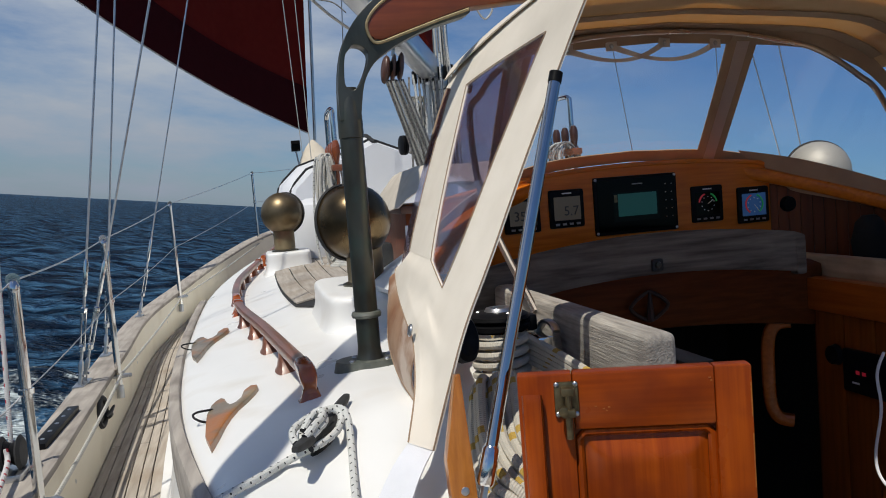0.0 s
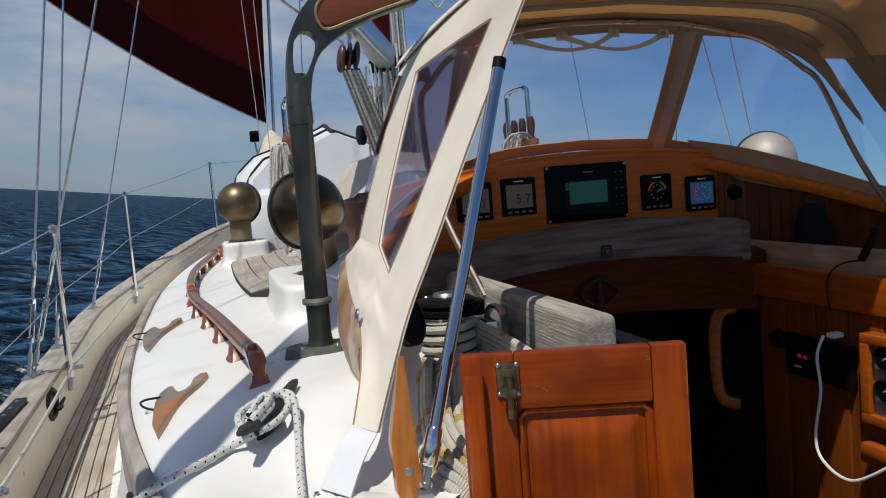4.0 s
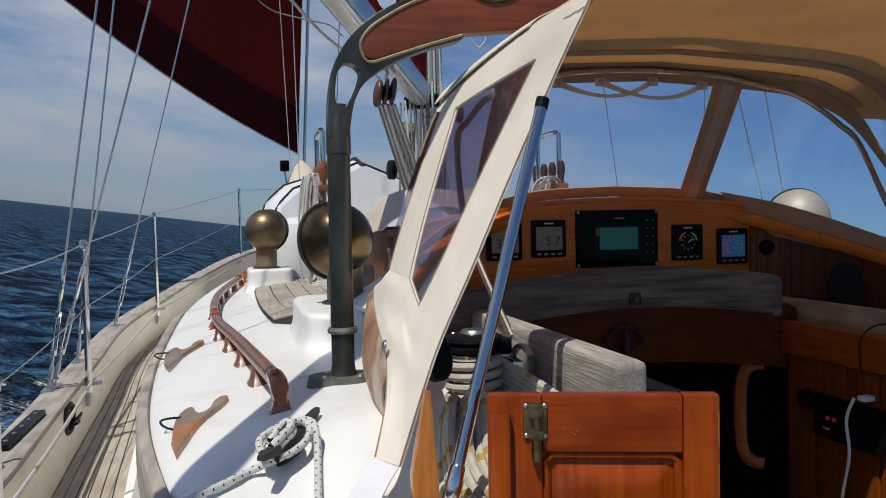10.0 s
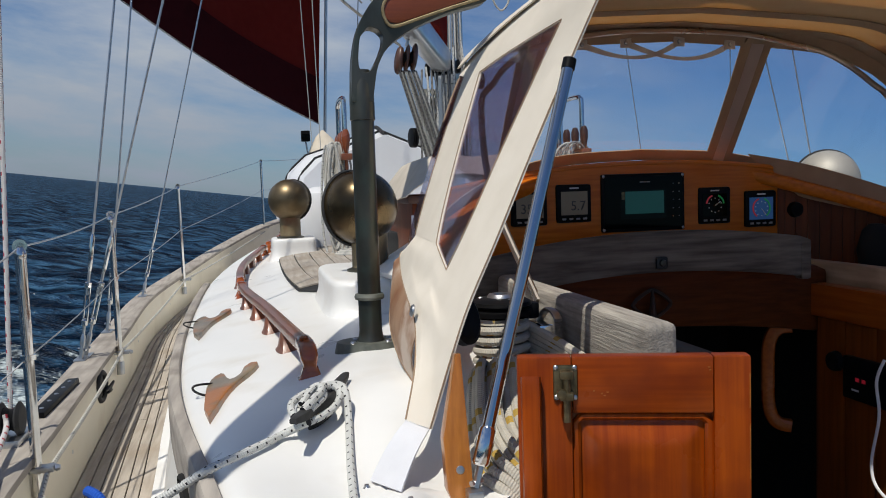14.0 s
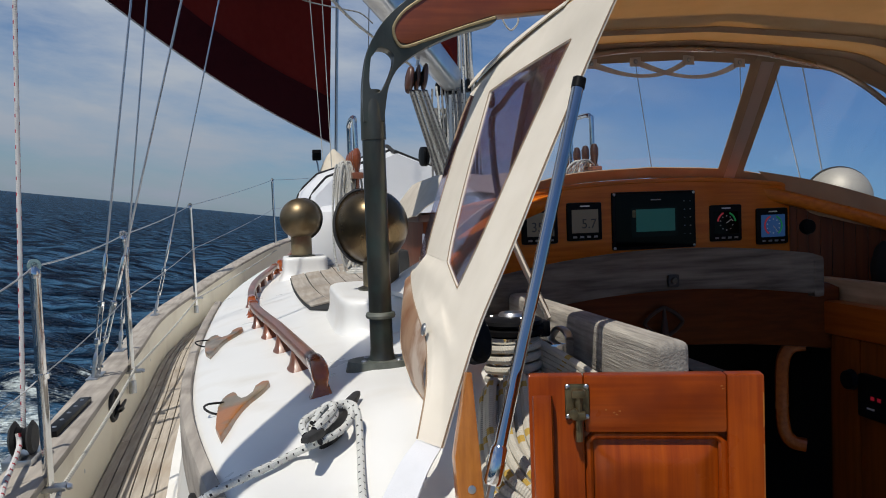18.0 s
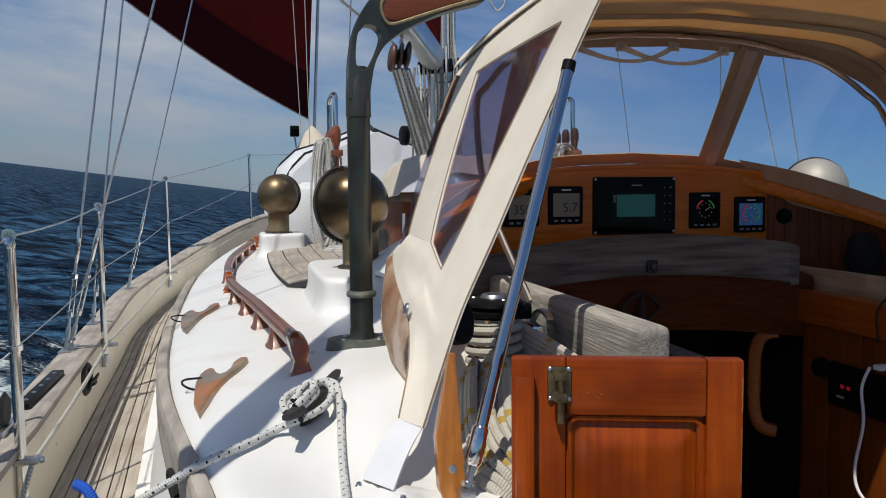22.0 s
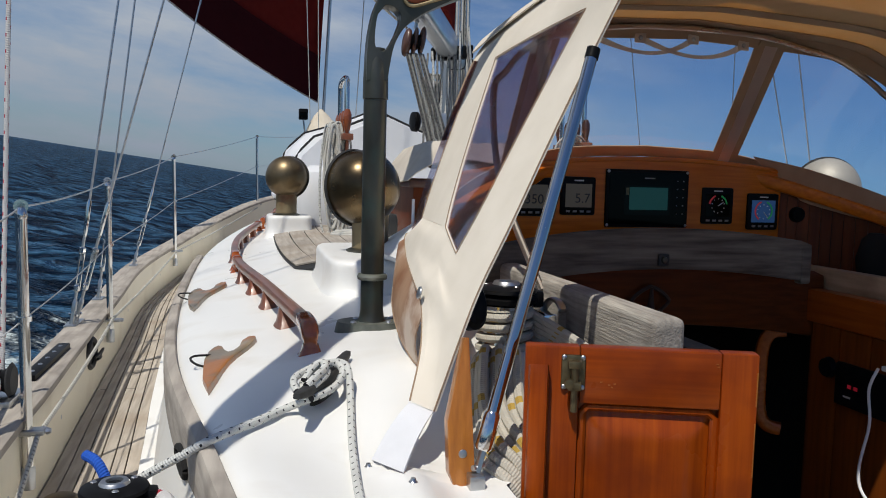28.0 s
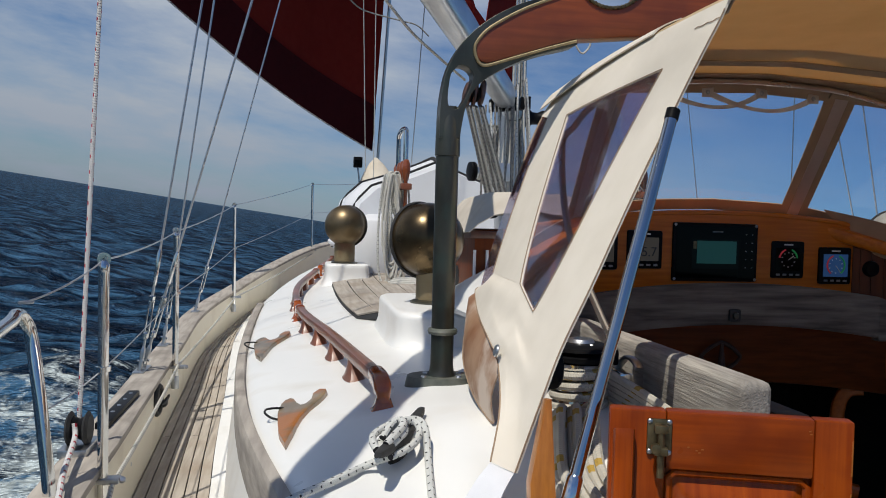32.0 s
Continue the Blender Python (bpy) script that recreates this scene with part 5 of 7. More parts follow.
def on_line(line, v):
    k = v * (len(line) - 1)
    i = min(int(k), len(line) - 2)
    return line[i].lerp(line[i + 1], k - i)


def hood_at(u, v, side=-1, out=0.0):
    """The hood: u from the aft hem to the fore bow, v from the foot up to the middle."""
    p = on_line(AFT_S, v).lerp(on_line(FORE_S, v), u)
    p = p + Vector((-0.012, 0, 0.006)) * math.sin(math.pi * u) + Vector((-out, 0, out * 0.5))
    return Vector((p.x if side < 0 else 2 * CL - p.x, p.y, p.z))


hood = thing("spray_hood", "beige canvas spray hood with clear windows over the companionway", "spray hood", (0.3, 1.4, -0.40))
SH = 0.70                       # where the side turns into the roof
# corners of the side window and of the band before it, as (u, v) on the hood
BOT, BOTF, TOPF, TOP = (0.25, 0.269), (0.44, 0.306), (0.68, 0.581), (0.15, 0.594)
QLOW, QTOP = (0.81, 0.281), (0.90, 0.60)


def mix2(a, b, t):
    return a[0] + (b[0] - a[0]) * t, a[1] + (b[1] - a[1]) * t


def along(pts, t):
    """A point on a broken line of (u, v)."""
    k = t * (len(pts) - 1)
    i = min(int(k), len(pts) - 2)
    return mix2(pts[i], pts[i + 1], k - i)


for side in (-1, 1):
    # starboard bands take tan and grey-brown copies, their shade put into the colour
    skin, off = (CANVAS, (0.004, 0, -0.001)) if side < 0 else (BACKLIT_CANVAS, (-0.004, 0, -0.001))
    clear = SIDESHEET if side < 0 else CLEARSHEET

    def field_of(low, high, out=0.0, side=side):
        """A sheet on the hood between two broken lines of (u, v)."""
        return lambda s, t: hood_at(*mix2(along(low, s), along(high, s), t), side, out)

    def mirrored(pts, side=side):
        return [Vector((p[0] if side < 0 else 2 * CL - p[0], p[1], p[2])) for p in pts]

    part("aft_band", shell(field_of([(0.0, BOT[1]), (0.0, 0.60)], [BOT, TOP]), 26, 6, off), skin, hood, "pale canvas band along the aft edge")
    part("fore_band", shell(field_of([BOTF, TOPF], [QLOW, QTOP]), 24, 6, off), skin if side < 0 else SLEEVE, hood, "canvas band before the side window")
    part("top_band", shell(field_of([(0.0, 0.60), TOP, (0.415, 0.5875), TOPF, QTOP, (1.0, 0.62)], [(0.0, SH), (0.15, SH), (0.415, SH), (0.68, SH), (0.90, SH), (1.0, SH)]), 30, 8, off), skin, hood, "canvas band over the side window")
    part("side_window", grid(field_of([BOT, TOP], [BOTF, TOPF], -0.003), 20, 10, 0.0012), clear, hood, "wrinkled clear side window").visible_shadow = False
    part("quarter_window", grid(field_of([QLOW, QTOP], [(1.0, 0.19), (1.0, 0.62)], -0.003), 20, 6, 0.0012), clear, hood, "narrow clear window before the band").visible_shadow = False
    for a_, b_ in ((BOT, TOP), (BOT, BOTF), (BOTF, TOPF), (TOP, TOPF), (QLOW, QTOP)):
        part("window_seam", tube([hood_at(*mix2(a_, b_, k / 16), side, 0.0015) for k in range(17)], 0.0010, 5), HEMCLOTH, hood, "thin sewn seam round the window")
    # the canvas under the window narrows to a strap
    left = spline(mirrored([hood_at(1.0, 0.19), (0.306, 1.835, -0.176), (0.286, 1.71, -0.212), (0.262, 1.50, -0.240), (0.255, 1.40, -0.262), (0.229, 1.273, -0.319), (0.199, 1.205, -0.386)]), 5)
    right = [hood_at(0.0, BOT[1] * (1 - k / 30), side) for k in range(31)]
    head = [(1.0, 0.19), QLOW, (0.62, 0.293), BOTF, BOT, (0.0, BOT[1])]

    def foot(s, t, left=left, right=right, head=head, side=side):
        a_, b_, c_ = left[round(30 * t)], right[round(30 * t)], hood_at(*along(head, s), side)
        d_ = left[-1].lerp(right[-1], s)
        q = left[0].lerp(right[0], s).lerp(d_, t)
        return a_.lerp(b_, s) + c_.lerp(d_, t) - q
    part("foot_panel", shell(foot, 20, 30, off), skin, hood, "canvas panel under the side window narrowing to a strap")
    part("stitched_edge", tube(left, 0.0015, 6), HEMCLOTH, hood, "frayed brown binding")
    part("stitched_edge", tube([hood_at(0.0, 0.66 * k / 40, side) for k in range(41)], 0.0013, 6), HEMCLOTH, hood, "frayed brown binding")
    part("shoulder_flap", shell(lambda s, t, side=side: hood_at(0.30 + 0.70 * s, 0.690 - 0.055 * s + (0.10 + 0.02 * s) * t, side, 0.006 + 0.006 * s), 16, 5, off), skin, hood, "canvas flap along the shoulder")
    # the crease's shade is drawn as a thin brown cord on the canvas
    part("crease_shade", tube([hood_at(0.0 + 0.09 * k / 8, 0.640 + 0.0015 * math.sin(2 * k), side, 0.0015) for k in range(9)], 0.0009, 5), HEMCLOTH, hood, "thin brown line drawn for the shade of a crease")
part("roof", grid(lambda u, v: hood_at(u, SH + (1 - SH) * 2 * v) if v <= 0.5 else hood_at(u, SH + (1 - SH) * 2 * (1 - v), 1), 16, 44, 0.003), BACKLIT_CANVAS, hood, "canvas roof coloured tan for the daylight shining through")
part("aft_hem", tube([hood_at(0.0, 0.69 + 0.31 * k / 20) + Vector((0, -0.004, 0)) for k in range(21)] + [hood_at(0.0, 1 - 0.31 * k / 20, 1) + Vector((0, -0.004, 0)) for k in range(1, 21)], 0.006, 8), CANVAS, hood, "rolled aft hem")
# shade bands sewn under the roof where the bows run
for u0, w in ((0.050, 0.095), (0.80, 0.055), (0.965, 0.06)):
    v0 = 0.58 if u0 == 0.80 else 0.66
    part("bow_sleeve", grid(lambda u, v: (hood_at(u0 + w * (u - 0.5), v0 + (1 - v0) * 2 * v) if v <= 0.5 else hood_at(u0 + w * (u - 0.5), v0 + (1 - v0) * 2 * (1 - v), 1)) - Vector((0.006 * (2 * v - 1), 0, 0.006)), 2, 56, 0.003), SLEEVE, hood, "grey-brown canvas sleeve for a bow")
# tubes inside
half_bow = [(0.574, 1.63, -0.277), (0.540, 1.85, -0.041), (0.553, 1.97, 0.182), (0.595, 2.0, 0.243), (0.645, 2.03, 0.296), (0.715, 2.05, 0.339), (0.806, 2.07, 0.366), (0.95, 2.08, 0.394), (CL, 2.085, 0.404)]
front_bow = spline(half_bow + [(2 * CL - x, y, z) for x, y, z in half_bow[-2::-1]], 6)
part("fore_bow", tube(front_bow, 0.0085, 10), BOWSTEEL, hood, "bright tube bow")

# wind screen: clear panes between the fore bow and the wooden rim
RIM_Z = [(0.0, 0.051), (0.27, 0.036), (0.47, -0.013), (0.67, -0.094), (0.84, -0.196)]
RIM_Y = [(0.0, 2.35), (0.27, 2.33), (0.47, 2.27), (0.67, 2.12), (0.84, 1.88)]
FORE_Z = [(CL - p.x, p.z) for p in FORE_S[::-1]]
FORE_Y = [(CL - p.x, p.y) for p in FORE_S[::-1]]


def screen_at(w, v):
    """w across from port (0) to starboard (1), v from the rim up to the fore bow."""
    d = abs(w - 0.5) * 2 * 0.84
    d2 = d * (1.52 - 0.62 * d / 0.84)
    p = Vector((d, between(RIM_Y, d), between(RIM_Z, d))).lerp(Vector((d2, between(FORE_Y, d2), between(FORE_Z, d2))), v)
    return Vector((CL - p.x if w <= 0.5 else CL + p.x, p.y, p.z))


def pane(w0, w1, v0, v1, mat_, name, label, nu=10, nv=8, thick=0.0012, push=0.0):
    ob = part(name, grid(lambda u, v: screen_at(w0(v) + (w1(v) - w0(v)) * u, v0 + (v1 - v0) * v) + Vector((0, -push, 0)), nu, nv, thick), mat_, hood, label)
    return ob


k_ = lambda v: (lambda _: v)
BARL = lambda v: 0.215 + 0.085 * v
BARR = lambda v: 0.660 - 0.042 * v
for a, b in ((k_(0.03), BARL), (BARL, BARR), (BARR, k_(0.97))):
    pane(a, b, 0.0, 1.0, CLEARSHEET, "wind_screen_pane", "clear vinyl window of the spray hood", 14).visible_shadow = False
for bar in (BARL, BARR):
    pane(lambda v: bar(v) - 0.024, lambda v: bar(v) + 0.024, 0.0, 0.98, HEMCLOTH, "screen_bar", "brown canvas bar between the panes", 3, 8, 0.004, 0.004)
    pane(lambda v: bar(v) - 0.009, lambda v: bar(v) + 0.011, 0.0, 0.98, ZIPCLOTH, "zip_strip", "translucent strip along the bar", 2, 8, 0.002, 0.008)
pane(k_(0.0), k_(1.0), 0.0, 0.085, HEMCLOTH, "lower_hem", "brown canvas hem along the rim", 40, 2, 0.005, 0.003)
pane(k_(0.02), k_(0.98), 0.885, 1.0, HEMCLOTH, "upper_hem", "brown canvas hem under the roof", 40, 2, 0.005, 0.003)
part("rim_cover", grid(lambda u, v: (lambda w: screen_at(w, 0.09 - 0.25 * (1 - v) * min(1.0, (w - 0.70) / 0.10)) + Vector((0, -0.030 - 0.045 * step(0.70, 0.80, w), 0)))(0.70 + 0.30 * u), 28, 4, 0.004), RIMCLOTH, hood, "brown canvas folded over the rim")
for w0, w1, drop in ((0.372, 0.509, 0.050), (0.437, 0.579, 0.052)):
    a, b = screen_at(w0, 0.88), screen_at(w1, 0.88)
    st = part("strap", grid(lambda u, v: a.lerp(b, u) + Vector((0, -0.012, -drop * 4 * u * (1 - u) * (0.6 + 0.4 * u) - (0.020 - 0.010 * math.sin(math.pi * u)) * (v - 0.5))), 18, 1, 0.002), WEBBING_TAN, hood, "loose tan webbing strap")
    for p in (a, b):
        part("tab", box((p.x - 0.017, p.y - 0.017, p.z - 0.014), (p.x + 0.017, p.y - 0.013, p.z + 0.014), 0.001), WEBBING_TAN, st)
        part("stud", lathe([(0.0, 0.004), (0.005, 0.003), (0.007, 0.0)], pose(p.x, p.y - 0.017, p.z, 90, 0, 0), 12), STEEL, st)
pane(k_(0.600), k_(0.652), 0.90, 1.0, SLEEVE, "flap", "small canvas flap over the head of the bar", 4, 3, 0.004, 0.014)
# port strap of the hood, its grommets and the white tail on deck
for at in ((0.264, 1.39, -0.243), (0.318, 1.80, -0.195)):
    part("grommet", lathe([(0.004, 0.003), (0.010, 0.003), (0.012, 0.0), (0.010, -0.002)], pose(at[0] - 0.014, at[1], at[2], 0, -75, 0), 14), STEEL, hood, "steel turn button")
part("tail", grid(lambda u, v: (Vector((0.199, 1.205, -0.388)).lerp(Vector(AFT[0]), v) + Vector((0, 0.004, -0.003))).lerp(Vector((0.136 + 0.037 * v, 1.165 - 0.059 * v, roof_z(0.155, 1.12) + 0.004)), u) + Vector((0, 0, 0.008 * math.sin(math.pi * u))), 8, 3, 0.003), WEBBING, hood, "white webbing tail fastened to the deck")
for at in ((0.128, 1.155), (0.180, 1.074)):
    solo("deck_stud", lathe([(0.0, 0.006), (0.0035, 0.0055), (0.0045, 0.002), (0.0065, 0.0)], pose(at[0], at[1], roof_z(*at)), 12), STEEL, "small steel stud on the white deck", "stud", "deck studs")

# struts of the hood
def strut(foot, head, r, name="strut", label="polished steel strut with a hinged foot"):
    foot, head = Vector(foot), Vector(head)
    d = (head - foot).normalized()
    t = thing(name, label, "strut", foot, "hood struts")
    part("tube", tube([foot + d * 0.06, head], r, 16), DARKCHROME, t)
    part("sleeve", tube([foot + d * 0.045, foot + d * 0.05, foot + d * 0.10, foot + d * 0.105], [r * 1.1, r * 1.35, r * 1.35, r * 1.1], 16), CHROME, t)
    part("fork", tube([foot + d * 0.012, foot + d * 0.048], r * 0.8, 8, flat=(1.0, 0.6)), STEEL, t)
    part("pin", lathe([(0.0, r * 1.1), (r * 0.45, r * 1.1), (r * 0.45, -r * 1.1), (0.0, -r * 1.1)], Matrix.Translation(foot + d * 0.02) @ pose(0, 0, 0, 0, 90, 30), 10), STEEL, t)
    part("deck_eye", box((foot.x - 0.012, foot.y - 0.02, foot.z - 0.012), (foot.x + 0.012, foot.y + 0.012, foot.z + 0.012), 0.003), STEEL, t)
    part("head_fitting", tube([head - d * 0.012, head + d * 0.006], r * 1.12, 14), BLACK, t, "dark fitting at the head")
    return t


strut((0.284, 1.122, -0.488), (0.504, 1.252, 0.176), 0.0103)

# varnished upright beside the strut
up_ = thing("wooden_upright", "varnished wooden upright with a rounded foot and a screw", "upright", (0.27, 1.135, -0.49))
mm = pose(0.263, 1.155, -0.357, -8, -1, 0)
part("board", plate([(-0.020, -0.045), (0.010, 0.078), (0.017, 0.078), (0.0205, -0.120), (0.019, -0.134), (0.013, -0.146), (0.004, -0.151), (-0.006, -0.149), (-0.014, -0.139), (-0.0195, -0.122)], 0.026, mm @ pose(0, 0, 0, 90, 0, 0), 0.0025), STICK_WOOD, up_)
part("screw", lathe([(0.0, 0.004), (0.006, 0.003), (0.008, 0.0)], mm @ pose(0.002, -0.011, -0.095, 90, 0, 0), 12), STEEL, up_)
solo("winch_handle_pocket", lathe([(0.0, -0.016), (0.030, -0.016), (0.037, -0.010), (0.037, 0.010), (0.030, 0.016), (0.0, 0.016)], pose(0.337, 1.365, -0.262, 75, 0, 25) @ Matrix.Diagonal((0.85, 1.25, 1, 1)), 26), BLACK, "round black cap behind the spray hood", "cap")

# brown leather-like skirt at the hood's foot
low_edge = spline([(0.300, 1.84, -0.205), (0.289, 1.83, -0.240), (0.270, 1.78, -0.293), (0.257, 1.70, -0.330), (0.253, 1.58, -0.366), (0.256, 1.47, -0.384), (0.258, 1.43, -0.384)], 4)
high_edge = spline([(0.306, 1.835, -0.180), (0.300, 1.79, -0.190), (0.290, 1.71, -0.212), (0.275, 1.58, -0.232), (0.268, 1.50, -0.242), (0.262, 1.44, -0.262), (0.262, 1.40, -0.275)], 4)
skirt = solo("hood_skirt", grid(lambda u, v: high_edge[round(24 * u)].lerp(low_edge[round(24 * u)], v) + Vector((-0.012, 0, 0)) * math.sin(math.pi * v), 24, 6, 0.003), SKIRT, "brown and tan clear skirt at the foot of the hood", "skirt")
part("skirt_edge", tube(low_edge, 0.0022, 6), HEMCLOTH, skirt, "frayed dark edge")

# ---- companionway ----
PY = 2.25
front = thing("instrument_bulkhead", "varnished mahogany bulkhead with the instruments", "bulkhead", (CL, PY, -0.45), kind="structure")


def rim_line(dy, dz, n=40):
    out = []
    for k in range(n + 1):
        p = screen_at(k / n, 0.0)
        out.append(p + Vector((0, dy, dz)))
    return out




def face(u, v):
    x = 0.48 + (2 * CL - 0.96) * u
    k = abs(x - CL) / 0.69
    top = 0.035 - 0.075 * k ** 2.2
    return x, PY + 0.02 * k * k, top * (1 - v) + (-0.24) * v


part("face", grid(face, 30, 6, 0.02), PANELWOOD, front, "orange varnished instrument board")
part("rim", tube(rim_line(-0.05, -0.030), 1.0, 12, flat=(0.030, 0.022)), PANELWOOD, front, "varnished rim under the wind screen")
part("bead", tube([Vector(face(k / 30, 0)) + Vector((0, -0.014, 0.0)) for k in range(31)], 0.009, 8), PANELWOOD, front, "rounded moulding")
solo("hatch_garage", grid(lambda u, v: (lambda p: (p.x, p.y + 0.02 + 1.15 * v, p.z - 0.055 - (0.32 + (p.z - 0.02)) * v ** 2 * 0.9))(screen_at(u, 0.0)), 30, 10, 0.02), GEL, "white moulded roof before the wind screen", "cabin top", kind="structure")


def text_on(name, body, size, at, mat_, parent, rot=(90, 0, 0), align="CENTER"):
    cu = bpy.data.curves.new(name, "FONT")
    cu.body, cu.size, cu.align_x, cu.align_y, cu.extrude = body, size, align, "CENTER", 0.0004
    tmp = new(name, cu)
    me = bpy.data.meshes.new_from_object(tmp.evaluated_get(bpy.context.evaluated_depsgraph_get()))
    bpy.data.objects.remove(tmp)
    me.transform(pose(*at, *rot))
    me.materials.clear()
    me.materials.append(mat_)
    ob = new(name, me)
    ob.parent = parent
    ob.matrix_parent_inverse = parent.matrix_basis.inverted() if parent.parent is None else Matrix()
    return ob


def bar(name, at, w, h, mat_, parent, d=0.001):
    return part(name, box((at[0] - w / 2, at[1] - d, at[2] - h / 2), (at[0] + w / 2, at[1], at[2] + h / 2)), mat_, parent, smooth=False)


def gauge(x, z, kind):
    w, h = 0.112, 0.115
    y = PY - 0.002
    label = {"speed": "black square instrument with a large grey digital readout", "dial": "black square instrument with a red and green wind dial", "blue": "black square instrument with a lit blue wind dial"}[kind]
    t = thing("marine_instrument", label, "instrument", (x, y, z - h / 2), "sailing instruments")
    part("case", box((x - w / 2, y - 0.022, z - h / 2), (x + w / 2, y, z + h / 2), 0.008), BLACK, t)
    f_ = y - 0.0225
    bar("maker_mark", (x, f_, z + 0.046), 0.030, 0.004, MARKWHITE, t)
    for k in range(4):
        bar("button", (x - 0.033 + 0.022 * k, f_, z - 0.046), 0.012, 0.006, GREYGAUGE, t, 0.002)
    part("screen", box((x - 0.042, f_ - 0.001, z - 0.034), (x + 0.042, f_, z + 0.036)), {"speed": GREYLCD, "dial": GLASSBLACK, "blue": MARKBLUE}[kind], t, smooth=False)
    if kind == "speed":
        text_on("readout", "350" if x < 0.8 else "5.7", 0.040, (x + (0.0 if x < 0.8 else 0.012), f_ - 0.0014, z - 0.008), LCDINK, t)
    else:
        for s, mt in ((-1, MARKRED), (1, MARKGREEN)):
            part("dial_arc", tube([(x + s * 0.030 * math.sin(a), f_ - 0.0018, z + 0.002 + 0.030 * math.cos(a)) for a in [0.35 + (1.1 if kind == "dial" else 2.2) * k / 12 for k in range(13)]], 0.0028, 6), mt, t)
        part("needle", tube([(x, f_ - 0.002, z), (x + 0.018, f_ - 0.002, z - 0.022 if kind == "blue" else z + 0.012)], 0.0014, 6), MARKWHITE, t)
        for k in range(10):
            a = 2 * math.pi * k / 10
            bar("tick", (x + 0.022 * math.sin(a), f_ - 0.0012, z + 0.022 * math.cos(a)), 0.003, 0.003, MARKWHITE, t)
    return t


gauge(0.765, -0.085, "speed")
gauge(0.905, -0.080, "speed")
gauge(1.372, -0.102, "dial")
gauge(1.535, -0.118, "blue")
px_, pz_ = 1.130, -0.084
pl = thing("chart_plotter", "black chart plotter with a dimly lit green display", "chart plotter", (px_, PY, pz_ - 0.088), "sailing instruments")
part("case", box((px_ - 0.138, PY - 0.026, pz_ - 0.088), (px_ + 0.138, PY - 0.002, pz_ + 0.088), 0.006), BLACK, pl)
part("glass", box((px_ - 0.128, PY - 0.0275, pz_ - 0.078), (px_ + 0.128, PY - 0.026, pz_ + 0.078), 0.0), GLASSBLACK, pl, smooth=False)
part("screen", box((px_ - 0.078, PY - 0.0283, pz_ - 0.050), (px_ + 0.074, PY - 0.0275, pz_ + 0.040)), SCREENDIM, pl, "nearly black screen", smooth=False)
part("lit_chart", box((px_ - 0.062, PY - 0.0291, pz_ - 0.034), (px_ + 0.066, PY - 0.0283, pz_ + 0.034)), GREENLCD, pl, "dimly lit green chart on the screen", smooth=False)
part("menu_mark", box((px_ - 0.074, PY - 0.0291, pz_ + 0.010), (px_ - 0.064, PY - 0.0283, pz_ + 0.032)), LATCHBRASS, pl, smooth=False)
bar("maker_mark", (px_ + 0.004, PY - 0.0275, pz_ + 0.062), 0.034, 0.0035, GREYGAUGE, pl)
for r in range(5):
    for q in range(2):
        bar("key", (px_ + 0.098 + 0.02 * q, PY - 0.0275, pz_ + 0.055 - 0.025 * r), 0.004, 0.003, GREYGAUGE, pl, 0.001)
for sx in (-1, 1):
    for sz in (-1, 1):
        part("screw", lathe([(0.0, 0.002), (0.004, 0.001), (0.005, 0.0)], pose(px_ + sx * 0.131, PY - 0.026, pz_ + sz * 0.081, 90, 0, 0), 8), STEEL, pl)
plug = thing("round_socket", "round black socket beside the instruments", "socket", (1.66, PY - 0.03, -0.13))
part("body", lathe([(0.0, 0.03), (0.022, 0.03), (0.026, 0.02), (0.03, 0.0), (0.0, 0.0)], pose(1.655, PY - 0.01, -0.125, 90, 0, 0), 20), BLACK, plug)
for x, z in ((0.66, 0.0), (1.44, -0.005), (1.46, -0.205), (1.2, 0.026)):
    solo("panel_screw", lathe([(0.0, 0.002), (0.004, 0.001), (0.005, 0.0)], pose(x, PY - 0.001, z, 90, 0, 0), 8), STEEL, "small steel screw in the varnished board", "screw", "panel screws")

# the grey curved board across the companionway, and the varnished one below it
def curved(u, v, y0=1.95, z_top=-0.158, h=0.115, x0=0.50, x1=1.50, bow=0.08, drop=0.045, th=0.03):
    x = x0 + (x1 - x0) * u
    k = (x - 1.06) / 0.5
    a = 2 * math.pi * v
    c, s = math.copysign(abs(math.cos(a)) ** 0.3, math.cos(a)), math.copysign(abs(math.sin(a)) ** 0.3, math.sin(a))
    e = 1.0 if 0 < u < 1 else 0.9
    return x, y0 + bow * (1 - k * k) * 0.5 + th / 2 * c * e, z_top - drop * k * k - h / 2 + h / 2 * s * e


cb = thing("curved_board", "grey weathered teak board curving across the companionway", "board", (1.05, 1.98, -0.28))
part("board", grid(curved, 40, 16), GREYTEAK_X_SHADED, cb)
part("end", box((1.470, 1.945, -0.312), (1.503, 1.978, -0.205), 0.008), GREYTEAK_X_SHADED, cb)
bt = part("bolt_plate", box((1.035, 1.966, -0.262), (1.068, 1.974, -0.228), 0.006), RUBBER, cb, "dark square bolt")
part("bolt", lathe([(0.0, 0.006), (0.008, 0.005), (0.010, 0.0)], pose(1.052, 1.966, -0.245, 90, 0, 0), 10), POSTBRONZE, bt)
lower_b = thing("companionway_board", "varnished mahogany board over the companionway, coloured dark for shade", "board", (1.05, 2.06, -0.45), kind="structure")
part("board", grid(lambda u, v: curved(u, v, 2.06, -0.25, 0.20, 0.46, 1.62, 0.10, 0.03, 0.028), 40, 16), LOWERWOOD_SHADED, lower_b)
